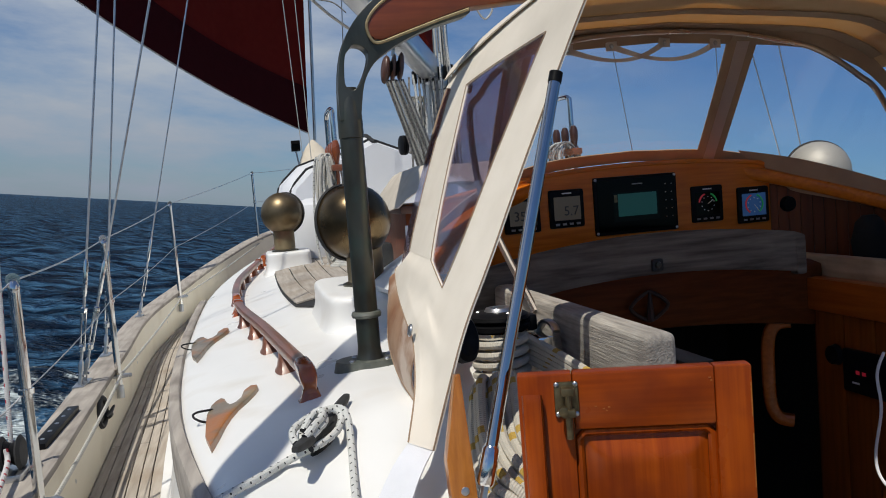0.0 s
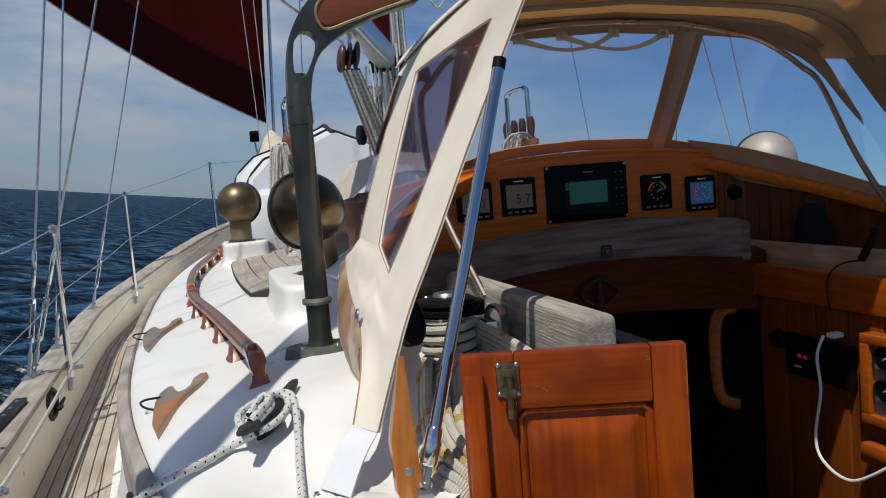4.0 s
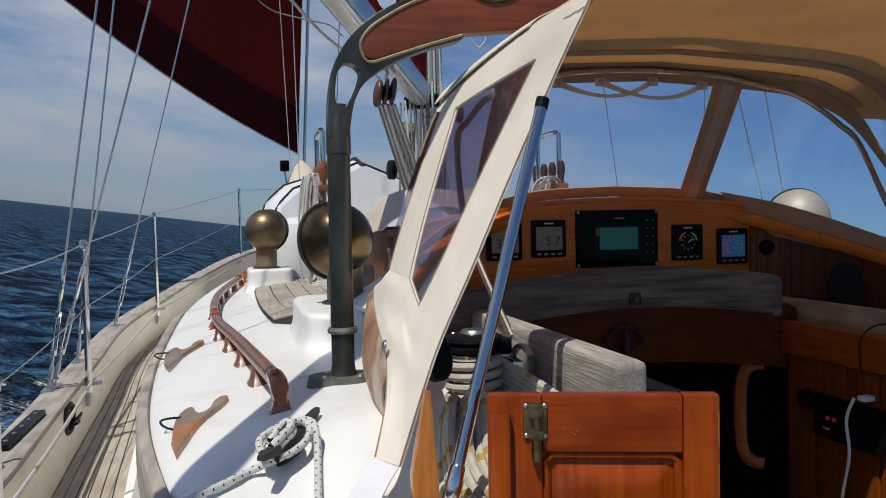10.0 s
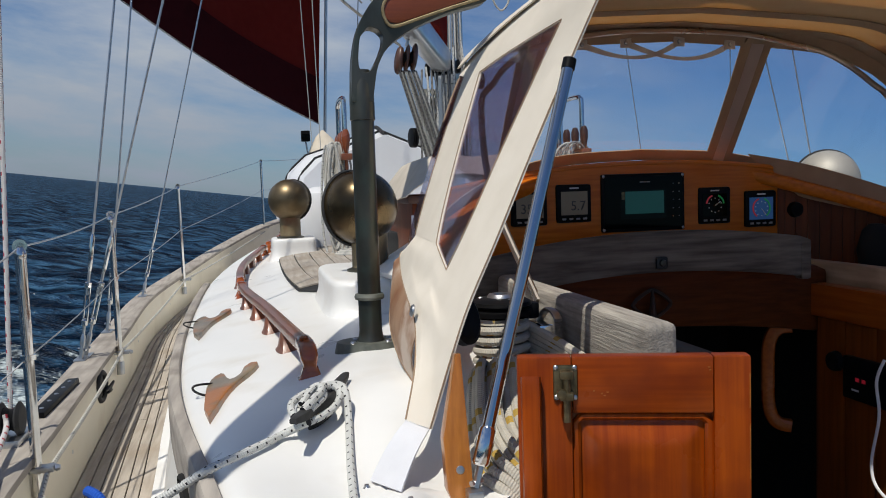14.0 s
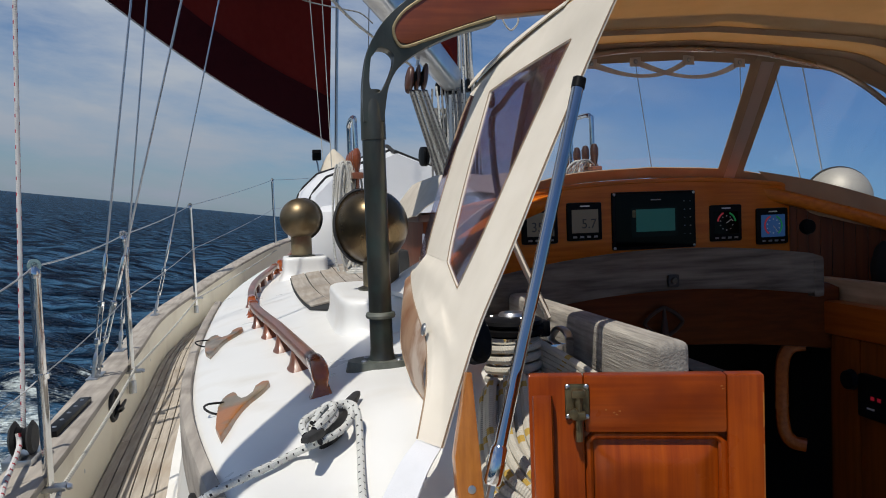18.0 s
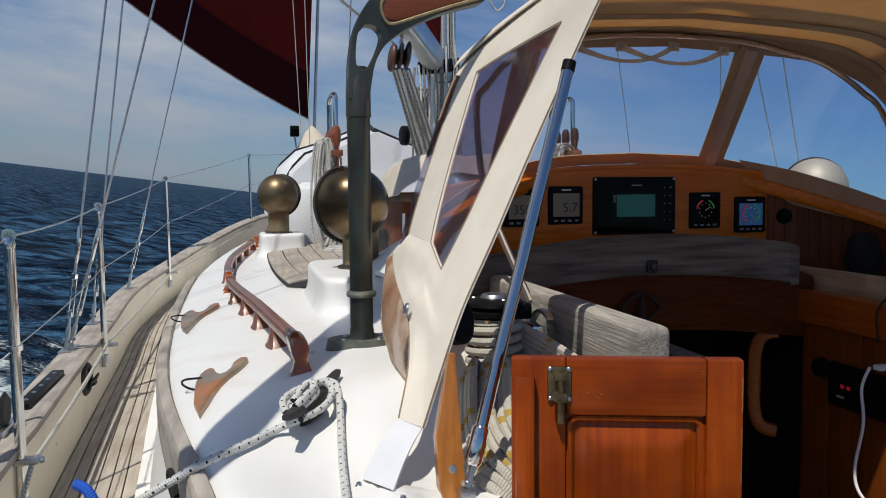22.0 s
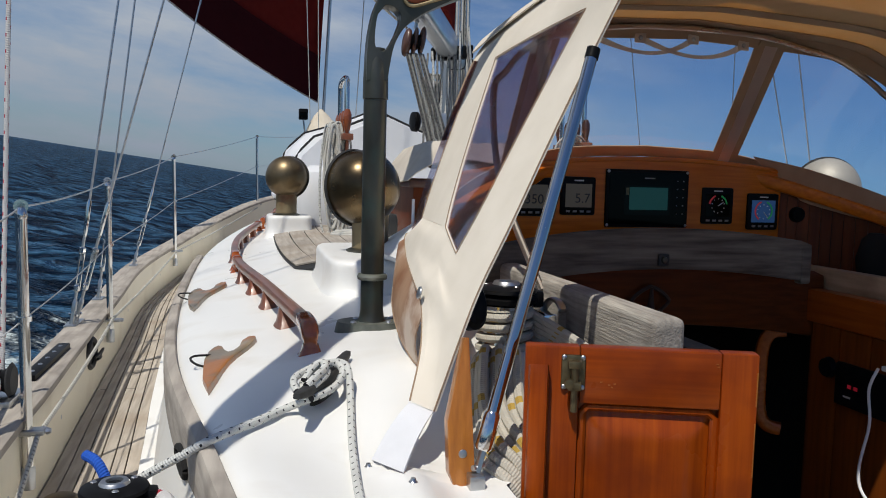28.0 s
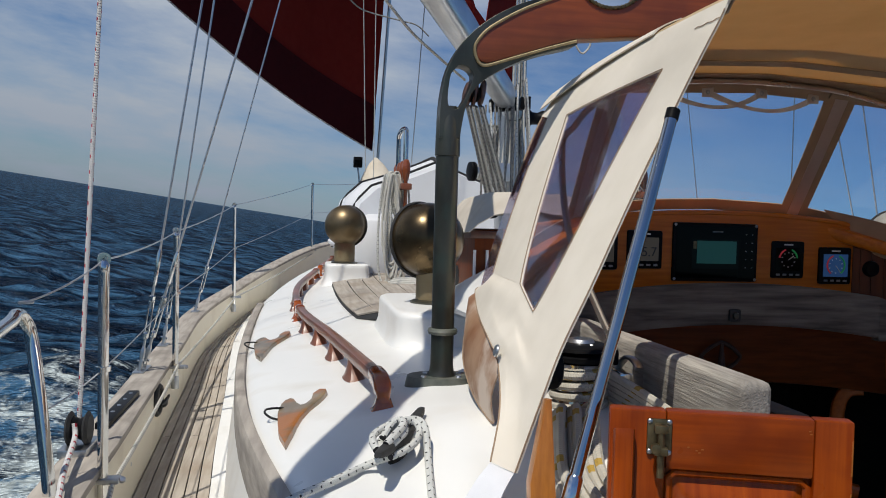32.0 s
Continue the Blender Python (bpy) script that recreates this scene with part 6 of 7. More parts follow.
part("emblem", tube([(1.075 + 0.06 * math.copysign(abs(math.cos(a)) ** 1.5, math.cos(a)), 2.075, -0.375 + 0.042 * math.copysign(abs(math.sin(a)) ** 1.5, math.sin(a))) for a in [2 * math.pi * k / 24 for k in range(25)]], 0.006, 6), CARVING, lower_b, "dark carved diamond emblem")
part("emblem_stem", tube([(1.075, 2.070, -0.335), (1.075, 2.070, -0.415)], [0.004, 0.013], 8), CARVING, lower_b)

# the cabin below, closed round by near-black walls that stand in for its shade
solo("cabin_shade_forward", box((0.40, 2.62, -2.2), (2.0, 2.66, -0.40)), DARKVOID, "wall painted near black for the cabin's shade", "wall", kind="structure")
solo("cabin_shade_port", box((0.40, 1.22, -2.2), (0.44, 2.62, -0.47)), DARKVOID, "wall painted near black for the cabin's shade", "wall", kind="structure")
solo("cabin_ceiling", box((0.44, 2.135, -0.45), (1.64, 2.62, -0.42)), DARKVOID, "ceiling painted near black for the cabin's shade", "ceiling", kind="structure")
solo("cabin_shade_starboard", box((1.665, 2.0, -2.2), (1.70, 2.62, -0.40)), DARKVOID, "wall painted near black for the cabin's shade", "wall", kind="structure")
solo("cabin_sole", box((-0.2, -1.8, -1.95), (2.6, 2.66, -1.90)), DARKVOID, "cabin sole painted near black for the cabin's shade", "floor", kind="structure")

# port slab: thick grey coaming beside the companionway
slab = thing("coaming_slab", "thick grey weathered teak coaming with a rounded end", "coaming", (0.60, 1.5, -0.44))
part("slab", box((0.575, 1.13, -0.43), (0.632, 2.02, -0.250), 0.018, None, None, 4), SLABTEAK, slab)
track2 = thing("hatch_runner", "dark metal hatch runner on varnished trim", "runner", (0.70, 1.4, -0.33))
part("trim", box((0.634, 1.12, -0.335), (0.705, 2.0, -0.310), 0.004), VARNISH_SB, track2)
part("rail", box((0.640, 1.12, -0.310), (0.688, 2.0, -0.300), 0.004), BLACK, track2)
solo("coaming_face", box((0.52, 1.16, -1.2), (0.575, 2.1, -0.40), 0.004), GEL, "white side of the companionway coaming", "wall", kind="structure")

# starboard side: grey cap, varnished board, bulkhead coloured dark for shade
stb = thing("starboard_coaming", "varnished mahogany coaming with a weathered brown cap", "coaming", (1.62, 1.3, -0.44), kind="structure")
part("cap_face", box((1.63, 0.2, -0.345), (1.67, 2.16, -0.278), 0.006), CAPTEAK, stb, "brown weathered cap board")
part("board", box((1.575, 0.2, -0.435), (1.63, 2.14, -0.338), 0.008), VARNISH_SB, stb, "varnished mahogany board")
# lining boards, coloured dark for shade, standing round under the starboard half of the rim
lining = spline([(1.60, 2.235, -0.035), (1.72, 2.19, -0.075), (1.82, 2.10, -0.125), (1.91, 1.98, -0.175), (1.98, 1.84, -0.220), (2.02, 1.62, -0.275), (2.03, 1.20, -0.335)], 4)
for a, b in zip(lining, lining[1:]):
    w = (b - a).normalized() * 0.0008
    side_ = Vector((-w.y, w.x, 0)).normalized() * 0.012
    bm = bmesh.new()
    q = [bm.verts.new(p + o) for o in (Vector(), side_) for p in (a + w, b - w, Vector((b.x - w.x, b.y - w.y, -0.38)), Vector((a.x + w.x, a.y + w.y, -0.38)))]
    for k in ((0, 1, 2, 3), (7, 6, 5, 4), (0, 4, 5, 1), (1, 5, 6, 2), (2, 6, 7, 3), (3, 7, 4, 0)):
        bm.faces.new([q[n_] for n_ in k])
    bmesh.ops.recalc_face_normals(bm, faces=bm.faces)
    part("lining_board", bm, SHADE_DARKWOOD, stb, smooth=False)
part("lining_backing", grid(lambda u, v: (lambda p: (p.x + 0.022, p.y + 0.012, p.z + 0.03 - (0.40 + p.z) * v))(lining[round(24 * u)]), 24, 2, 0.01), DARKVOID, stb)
part("lining_moulding", tube([p + Vector((-0.008, -0.008, 0.006)) for p in lining], 0.010, 8), SHADE_DARKWOOD, stb, "varnished moulding along the lining")
part("shelf", box((1.672, 1.20, -0.40), (2.02, 2.26, -0.365), 0.004), SHADE_DARKWOOD, stb)
solo("starboard_bulkhead", box((1.60, 0.2, -1.9), (1.66, 2.05, -0.43)), SHADE_DARKWOOD, "varnished bulkhead below the coaming, coloured dark for shade", "wall", kind="structure")
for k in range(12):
    solo("bulkhead_board", box((1.588, 0.62 + 0.118 * k, -1.3), (1.60, 0.733 + 0.118 * k, -0.437), 0.003), BOARDWOOD_SHADED, "varnished tongue-and-groove board coloured dark for shade", "board", "bulkhead boards")

# ---- companionway door ----
DX0, DX1, DY, DZ1, DZ0 = 0.333, 0.668, 1.05, -0.279, -0.86
door = thing("door_1", "varnished mahogany half door standing open with a bronze latch", "door", (DX0, DY, DZ0))


def dbox(x0, x1, z0, z1, y0=0.0, y1=0.030, bevel=0.004):
    return box((x0, DY + y0, z0), (x1, DY + y1, z1), bevel)


part("hinge_stile", dbox(DX0, DX0 + 0.080, DZ0, DZ1), VARNISH, door)
part("latch_stile", dbox(DX1 - 0.052, DX1, DZ0, DZ1), VARNISH, door)
part("top_rail", dbox(DX0 + 0.0805, DX1 - 0.0525, DZ1 - 0.084, DZ1), VARNISH_X, door)
part("bottom_rail", dbox(DX0 + 0.0805, DX1 - 0.0525, DZ0, DZ0 + 0.1), VARNISH_X, door)
fx0, fx1, fz0, fz1 = DX0 + 0.0795, DX1 - 0.0515, DZ0 + 0.1, DZ1 - 0.0835
part("moulding", tube([(fx0 + 0.006, DY + 0.011, fz0), (fx0 + 0.006, DY + 0.011, fz1 - 0.016), (fx0 + 0.016, DY + 0.011, fz1 - 0.006), (fx1 - 0.016, DY + 0.011, fz1 - 0.006), (fx1 - 0.006, DY + 0.011, fz1 - 0.016), (fx1 - 0.006, DY + 0.011, fz0)], 0.007, 8), VARNISH, door, "rounded moulding round the panel")


def field(u, v):
    x, z = fx0 + (fx1 - fx0) * u, fz0 + (fz1 - fz0) * v
    d = min(x - fx0, fx1 - x, fz1 - z, z - fz0)
    return x, DY + 0.022 - 0.014 * step(0.012, 0.050, d), z


part("panel", grid(lambda u, v: field(u, v), 48, 48, 0.008), VARNISH, door, "raised centre panel")
part("field_line", tube([(fx0 + 0.052, DY + 0.0065, fz0 + 0.05), (fx0 + 0.052, DY + 0.0065, fz1 - 0.052), (fx1 - 0.052, DY + 0.0065, fz1 - 0.052), (fx1 - 0.052, DY + 0.0065, fz0 + 0.05)], 0.0012, 6), VARNISH_SB, door, "thin bead round the raised field")
for x, z, w, h in ((0.6660, -0.33, 0.0016, 0.05), (0.6660, -0.42, 0.0014, 0.08), (0.6662, -0.56, 0.0012, 0.10)):
    part("worn_edge", box((x - w / 2, DY - 0.0005, z - h / 2), (x + w / 2, DY + 0.003, z + h / 2), 0.0), STICK_WOOD, door, smooth=False)
for x, z in ((0.455, -0.334), (0.459, -0.337), (0.463, -0.332), (0.6075, -0.296), (0.609, -0.300), (0.4435, -0.330)):
    part("chip", box((x, DY - 0.0007, z), (x + 0.003, DY + 0.001, z + 0.0016), 0.0), STICK_WOOD, door, smooth=False)
part("edge_bead", tube([(DX0 + 0.020, DY - 0.006, DZ0), (DX0 + 0.020, DY - 0.006, DZ1 - 0.035), (DX0 + 0.020, DY - 0.004, DZ1 - 0.030)], 1.0, 12, flat=(0.019, 0.015)), VARNISH, door, "half-round bead on the hinge side")
latch = part("latch", box((0.386, DY - 0.004, -0.342), (0.421, DY, -0.290), 0.003), LATCHBRASS, door, "tarnished bronze latch")
part("bolt", tube([(0.405, DY - 0.012, -0.296), (0.405, DY - 0.012, -0.372)], 0.0055, 10), LATCHBRASS, latch)
part("knob", lathe([(0.0, 0.018), (0.007, 0.016), (0.007, 0.006), (0.004, 0.0)], pose(0.397, DY - 0.012, -0.328, 90, 0, 0), 12), LATCHBRASS, latch)
for z in (-0.302, -0.334):
    part("keeper", box((0.395, DY - 0.02, z - 0.006), (0.415, DY - 0.003, z + 0.006), 0.003), LATCHBRASS, latch)
for x, z in ((0.390, -0.294), (0.417, -0.294), (0.390, -0.338), (0.417, -0.338)):
    part("screw", lathe([(0.0, 0.002), (0.003, 0.001), (0.004, 0.0)], pose(x, DY - 0.004, z, 90, 0, 0), 8), STEEL, latch)
door.matrix_basis = pose(0.350, 1.10, DZ0, 0, 0, -19)
# the cockpit well below
solo("cockpit_side_port", box((0.30, -1.8, -1.9), (0.345, 1.10, -0.545)), GEL, "white cockpit side", "wall", kind="structure")
solo("cockpit_coaming_top", box((-0.05, -1.8, -0.57), (0.325, 1.0, -0.535), 0.006), GREYTEAK, "grey weathered teak cockpit coaming", "coaming", kind="structure")
solo("coaming_plank", box((0.18, 0.78, -0.53), (0.330, 1.040, -0.490), 0.006), GREYTEAK, "grey weathered teak plank at the edge of the white deck", "plank")
solo("cockpit_front", box((0.24, 1.02, -1.9), (0.325, 1.09, -0.56)), GEL, "white bulkhead at the fore end of the cockpit", "wall", kind="structure")
solo("cockpit_sole", box((0.345, -1.8, -1.30), (1.60, 1.02, -1.26)), PLANK, "teak cockpit sole", "floor", kind="structure")
solo("cockpit_aft", box((-0.3, -1.84, -1.9), (2.64, -1.8, -0.60)), GEL, "white bulkhead at the aft end of the cockpit", "wall", kind="structure")
solo("cockpit_coaming_starboard", box((1.665, -1.8, -0.80), (2.44, 0.197, -0.535), 0.006), GREYTEAK, "grey weathered teak cockpit coaming to starboard", "coaming", kind="structure")
solo("starboard_side_deck_house", box((1.735, 0.2, -0.80), (2.5, 2.34, -0.375), 0.02), GEL, "white side of the cockpit to starboard", "wall", kind="structure")

# hanks of rope between the winch and the door
for k in range(9):
    a, b = random.uniform(-0.006, 0.006), 0.008 + 0.012 * (k % 3)
    pts = [(0.40 + 0.006 * k, 1.475, -0.375 - 0.003 * (k % 4)), (0.352 + 0.010 * k + a, 1.38, roof_z(0.36, 1.38) + b + 0.02), (0.318 + 0.011 * k + a, 1.27, roof_z(0.34, 1.27) + b), (0.316 + 0.012 * k - a, 1.18, roof_z(0.34, 1.18) + b), (0.345 + 0.012 * k, 1.125 + 0.006 * (k % 3), -0.505 + b * 0.5), (0.40 + 0.01 * k, 1.105, -0.60)]
    solo("hanging_rope", tube(spline(pts, 6), 0.0092, 8), ROPE_YELLOW, "white rope with yellow flecks hanging off the winch", "rope", "hanging ropes")
for k in range(5):
    pts = [(0.50, 1.52 + 0.01 * k, -0.30 - 0.012 * k), (0.535, 1.40, -0.325 - 0.010 * k), (0.555 + 0.003 * k, 1.24, -0.35 - 0.012 * k), (0.60 + 0.01 * k, 1.165, -0.40 - 0.01 * k)]
    solo("hanging_rope", tube(spline(pts, 5), 0.0085, 8), ROPE_YELLOW, "white rope with yellow flecks led behind the door", "rope", "hanging ropes")
jam = thing("rope_clutch", "chrome rope clutch by the winch", "rope clutch", (0.535, 1.50, -0.35))
part("body", box((0.515, 1.46, -0.34), (0.565, 1.56, -0.30), 0.006), CHROME, jam)
part("lever", tube(spline([(0.54, 1.53, -0.30), (0.545, 1.50, -0.275), (0.55, 1.47, -0.278), (0.55, 1.45, -0.290)], 4), 0.006, 8, flat=(1.4, 0.7)), STEEL, jam)
solo("clutch_plinth", box((0.36, 1.40, -0.52), (0.572, 1.66, -0.415), 0.01), GREYTEAK, "grey teak plinth under the winch", "plinth")

# companionway fittings to starboard
grab = thing("grab_handle", "dark varnished wooden grab handle in the companionway", "handle", (1.49, 2.13, -0.62))
part("grip", tube(spline([(1.55, 2.10, -0.475), (1.515, 2.12, -0.485), (1.495, 2.13, -0.53), (1.49, 2.13, -0.63), (1.495, 2.13, -0.73), (1.515, 2.12, -0.775), (1.55, 2.10, -0.785)], 5), 1.0, 12, flat=(0.016, 0.02)), VARNISH_SB, grab)
rad = thing("radio", "black radio with red lit digits on the dark bulkhead", "radio", (1.58, 1.62, -0.62))
part("body", box((1.566, 1.65, -0.645), (1.588, 1.90, -0.525), 0.006), BLACK, rad)
part("knob", lathe([(0.0, 0.018), (0.026, 0.016), (0.030, 0.0)], pose(1.572, 1.93, -0.55, 0, -90, 0), 18), BLACK, rad)
for k in range(2):
    part("digit", box((1.5645, 1.835 - 0.024 * k, -0.590), (1.566, 1.848 - 0.024 * k, -0.580)), REDGLOW, rad, "red lit digit", smooth=False)
part("label_mark", box((1.5645, 1.835, -0.618), (1.566, 1.862, -0.613)), MARKWHITE, rad, smooth=False)
cable = thing("charging_cable", "white charging cable plugged into a socket", "cable", (1.56, 1.50, -0.52))
part("plug", box((1.545, 1.685, -0.507), (1.580, 1.712, -0.493), 0.004), WHITEPLASTIC, cable)
part("lead", tube(spline([(1.535, 1.71, -0.50), (1.525, 1.725, -0.56), (1.525, 1.715, -0.65), (1.52, 1.735, -0.78), (1.515, 1.70, -0.84), (1.51, 1.60, -0.855), (1.525, 1.50, -0.79), (1.535, 1.49, -0.77)], 6), 0.0042, 8), WHITEPLASTIC, cable)
mic = thing("handset_lead", "black lead hanging from the coaming", "cable", (1.60, 1.62, -0.34))
part("plug", tube([(1.615, 1.60, -0.215), (1.60, 1.64, -0.30)], 0.010, 8), BLACK, mic)
part("lead", tube(spline([(1.60, 1.64, -0.30), (1.585, 1.70, -0.315), (1.57, 1.73, -0.36), (1.568, 1.72, -0.44)], 5), 0.0025, 6), CORD, mic)
hang = solo("hanging_bag", lathe([(0.0, 0.0), (0.045, 0.02), (0.055, 0.08), (0.04, 0.14), (0.02, 0.16)], pose(1.79, 2.03, -0.33), 14), DARKVOID, "dark object hanging in the corner", "bag")
eng = thing("engine_panel", "engine panel with round gauges in a varnished frame", "engine panel", (1.57, 1.45, -0.66))
part("plate", box((1.562, 1.10, -0.68), (1.587, 1.572, -0.50), 0.004), GREYGAUGE, eng)
for y0, y1, z0, z1 in ((1.05, 1.60, -0.50, -0.476), (1.05, 1.60, -0.705, -0.68), (1.572, 1.60, -0.68, -0.50)):
    part("frame", box((1.545, y0, z0), (1.59, y1, z1), 0.004), VARNISH_SB, eng)
for y, z, r in ((1.535, -0.535, 0.030), (1.535, -0.615, 0.030), (1.43, -0.565, 0.052)):
    g = part("gauge", lathe([(0.0, 0.006), (r * 0.85, 0.006), (r, 0.012), (r * 1.08, 0.006), (r * 1.08, 0.0)], pose(1.562, y, z, 0, -90, 0), 24), BLACK, eng)
    part("needle", tube([(1.554, y, z), (1.554, y - r * 0.5, z + r * 0.35)], 0.0015, 5), MARKWHITE, g)
for k in range(5):
    part("switch", lathe([(0.0, 0.014), (0.006, 0.012), (0.008, 0.0)], pose(1.562, 1.51 - 0.045 * k, -0.662, 0, -90, 0), 10), STEEL, eng)
solo("cleat_knob", box((1.535, 1.48, -0.79), (1.588, 1.60, -0.755), 0.012), VARNISH_SB, "varnished wooden cleat on the bulkhead", "cleat")

# ---- mast, boom and their gear ----
MX, MY = 1.14, 4.75
mast = thing("mast", "silver aluminium mast with winches and halyards", "mast", (MX, MY, roof_z(MX, MY)))
part("tube", lathe([(0.093, 0.0), (0.093, 9.0)], pose(MX, MY, roof_z(MX, MY)) @ Matrix.Diagonal((0.85, 1.2, 1, 1)), 24), ALU, mast)
part("track", box((MX + 0.035, MY - 0.105, 0.3), (MX + 0.065, MY - 0.08, 8.0)), STEEL, mast, "sail track")
for x, y, z, ry in ((MX - 0.145, MY - 0.13, 0.287, -90), (MX + 0.085, MY - 0.04, 0.63, 90)):
    wn_ = part("mast_winch", lathe([(0.055, 0.0), (0.052, 0.02), (0.038, 0.04), (0.036, 0.075), (0.05, 0.10), (0.05, 0.115), (0.02, 0.125), (0.0, 0.125)], pose(x, y, z, 0, ry, 8 if ry < 0 else 0), 20), STEEL if ry < 0 else BLACK, mast, "halyard winch")
    if ry < 0:
        wm = pose(x, y, z, 0, ry, 8)
        part("winch_pad", box((x - 0.01, y - 0.05, z - 0.055), (x + 0.11, y + 0.06, z + 0.055), 0.01), ALU, mast, "cast pad of the winch")
        part("winch_cap", lathe([(0.053, 0.100), (0.058, 0.104), (0.058, 0.114), (0.046, 0.118), (0.058, 0.122), (0.056, 0.134), (0.03, 0.138), (0.0, 0.138)], wm, 24), BLACK, wn_, "black grooved cap")
        part("halyard_turns", tube([wm @ Vector((0.044 * math.cos(a), 0.044 * math.sin(a), 0.035 + 0.045 * a / 25)) for a in [k * 0.35 for k in range(72)]], 0.006, 6), ROPE_PLAIN, wn_)
for k in range(7):
    x = MX - 0.10 + 0.030 * k
    part("halyard", tube([(x, MY - 0.12 - 0.005 * (k % 2), 0.02 + 0.05 * (k % 3)), (MX - 0.05 + 0.017 * k, MY - 0.11, 0.64 + 0.02 * (k % 2)), (MX - 0.04 + 0.014 * k, MY - 0.10, 3.5)], 0.0055, 7), ROPE_GREY if k % 2 else ROPE_PLAIN, mast)

B0, B1 = Vector((1.09, 4.49, 0.648)), Vector((0.392, 2.9, 0.795))
bd = (B1 - B0).normalized()
boom = thing("boom", "silver aluminium boom swung out to port", "boom", B0)
part("spar", tube([B0 + bd * 0.0, B0 + bd * 4.2], 1.0, 20, flat=(0.053, 0.066)), ALU, boom)
part("end_cap", tube([B0 - bd * 0.06, B0 - bd * 0.03, B0 + bd * 0.012], [0.55, 0.95, 1.04], 20, flat=(0.053, 0.066)), BLACK, boom, "dark gooseneck fitting")
part("gooseneck", tube([B0 - bd * 0.12, B0], 0.018, 10), STEEL, boom)
# kicking tackle: wooden block on the boom, parts down to the mast foot
kb = Vector((0.672, 3.62, 0.572))
part("sail_bundle", tube([B0 + bd * (0.45 + 0.18 * k) + Vector((0.012 * math.sin(2.3 * k), 0, 0.085 + 0.010 * math.sin(1.7 * k))) for k in range(20)], 1.0, 12, flat=(0.050, 0.030)), REDSAIL, boom, "folds of dark red sail along the boom")
part("sail_track", tube([B0 + bd * 0.05 + Vector((0, 0, 0.068)), B0 + bd * 4.15 + Vector((0, 0, 0.068))], 0.008, 6), BLACK, boom)
tackle = thing("kicking_tackle", "many-part rope tackle from the boom to the mast foot", "tackle", (MX, MY - 0.1, -0.2))
blk2 = part("wooden_block", grid(lambda u, v: kb + Vector((0.022 * math.sin(math.pi * u) ** 0.4 * math.cos(2 * math.pi * v) - 0.036 + 0.02 * (0.5 - u), 0.040 * math.sin(math.pi * u) ** 0.5 * math.sin(2 * math.pi * v), 0.066 * (0.5 - u) * 2)), 12, 18), BLOCKWOOD, tackle, "dark wooden block of three cheeks")
for dx, dz, w in ((0.0, 0.006, 0.013), (0.034, 0.012, 0.016)):
    part("cheek", grid(lambda u, v: kb + Vector((dx + w * math.sin(math.pi * u) ** 0.4 * math.cos(2 * math.pi * v) + 0.02 * (0.5 - u), 0.040 * math.sin(math.pi * u) ** 0.5 * math.sin(2 * math.pi * v), dz + 0.066 * (0.5 - u) * 2)), 12, 16), BLOCKWOOD, blk2)
for dx in (-0.014, 0.016):
    part("sheave", lathe([(0.0, 0.007), (0.036, 0.007), (0.030, 0.0), (0.036, -0.007), (0.0, -0.007)], Matrix.Translation(kb + Vector((dx, 0, 0.004))) @ pose(0, 0, 0, 0, 90, 0), 20), BLACK, blk2, "black sheave")
part("strop", tube([kb + Vector((0, 0, 0.06)), kb + Vector((0.02, 0.0, 0.14))], 0.008, 8), STEEL, blk2)
for k in range(9):
    a = kb + Vector((-0.04 + 0.010 * k, -0.02 + 0.012 * (k % 3), -0.05))
    b = Vector((0.915 + 0.015 * k, 4.30 + 0.01 * (k % 2), 0.07))
    part("fall", tube([a, a.lerp(b, 0.5) + Vector((0.004 * math.sin(k * 2.0), 0, 0.006)), b], 0.0065, 8), ROPE_BLACK if k % 2 else ROPE_GREY, tackle)
part("lower_block", lathe([(0.0, 0.03), (0.035, 0.025), (0.04, 0.0), (0.035, -0.025), (0.0, -0.03)], pose(0.93, 4.30, 0.05, 90, 0, 30), 18), BLACK, tackle)
for k in range(10):
    a0 = k * 0.6
    part("coil", tube([(0.90 + 0.035 * math.cos(a + a0) + 0.004 * k, 4.32, 0.40 + 0.13 * math.sin(a)) for a in [2 * math.pi * q / 18 for q in range(19)]], 0.0055, 6), ROPE_PLAIN if k % 3 else ROPE_GREY, tackle)
# the bundle of reefing and halyard tails between the tackle and the mast
for k in range(14):
    x0, x1 = 0.86 + 0.017 * k + random.uniform(-0.006, 0.006), 0.84 + 0.021 * k + random.uniform(-0.012, 0.012)
    y0 = 4.18 + 0.05 * random.random()
    bend = random.uniform(-0.02, 0.02)
    part("tail", tube(spline([(x0, y0, 0.62 + 0.012 * k), (0.5 * (x0 + x1) + bend, y0 - 0.02, 0.42), (x1, y0 + 0.02, 0.10 - 0.03 * (k % 3))], 5), 0.0058, 6), (ROPE_GREY, ROPE_BLACK, ROPE_GREY)[k % 3], tackle)
for k in range(7):
    part("cam_cleat", box((0.885 + 0.034 * k, 4.20, 0.585 + 0.004 * k), (0.905 + 0.034 * k, 4.25, 0.655 + 0.004 * k), 0.005), BLACK, tackle)
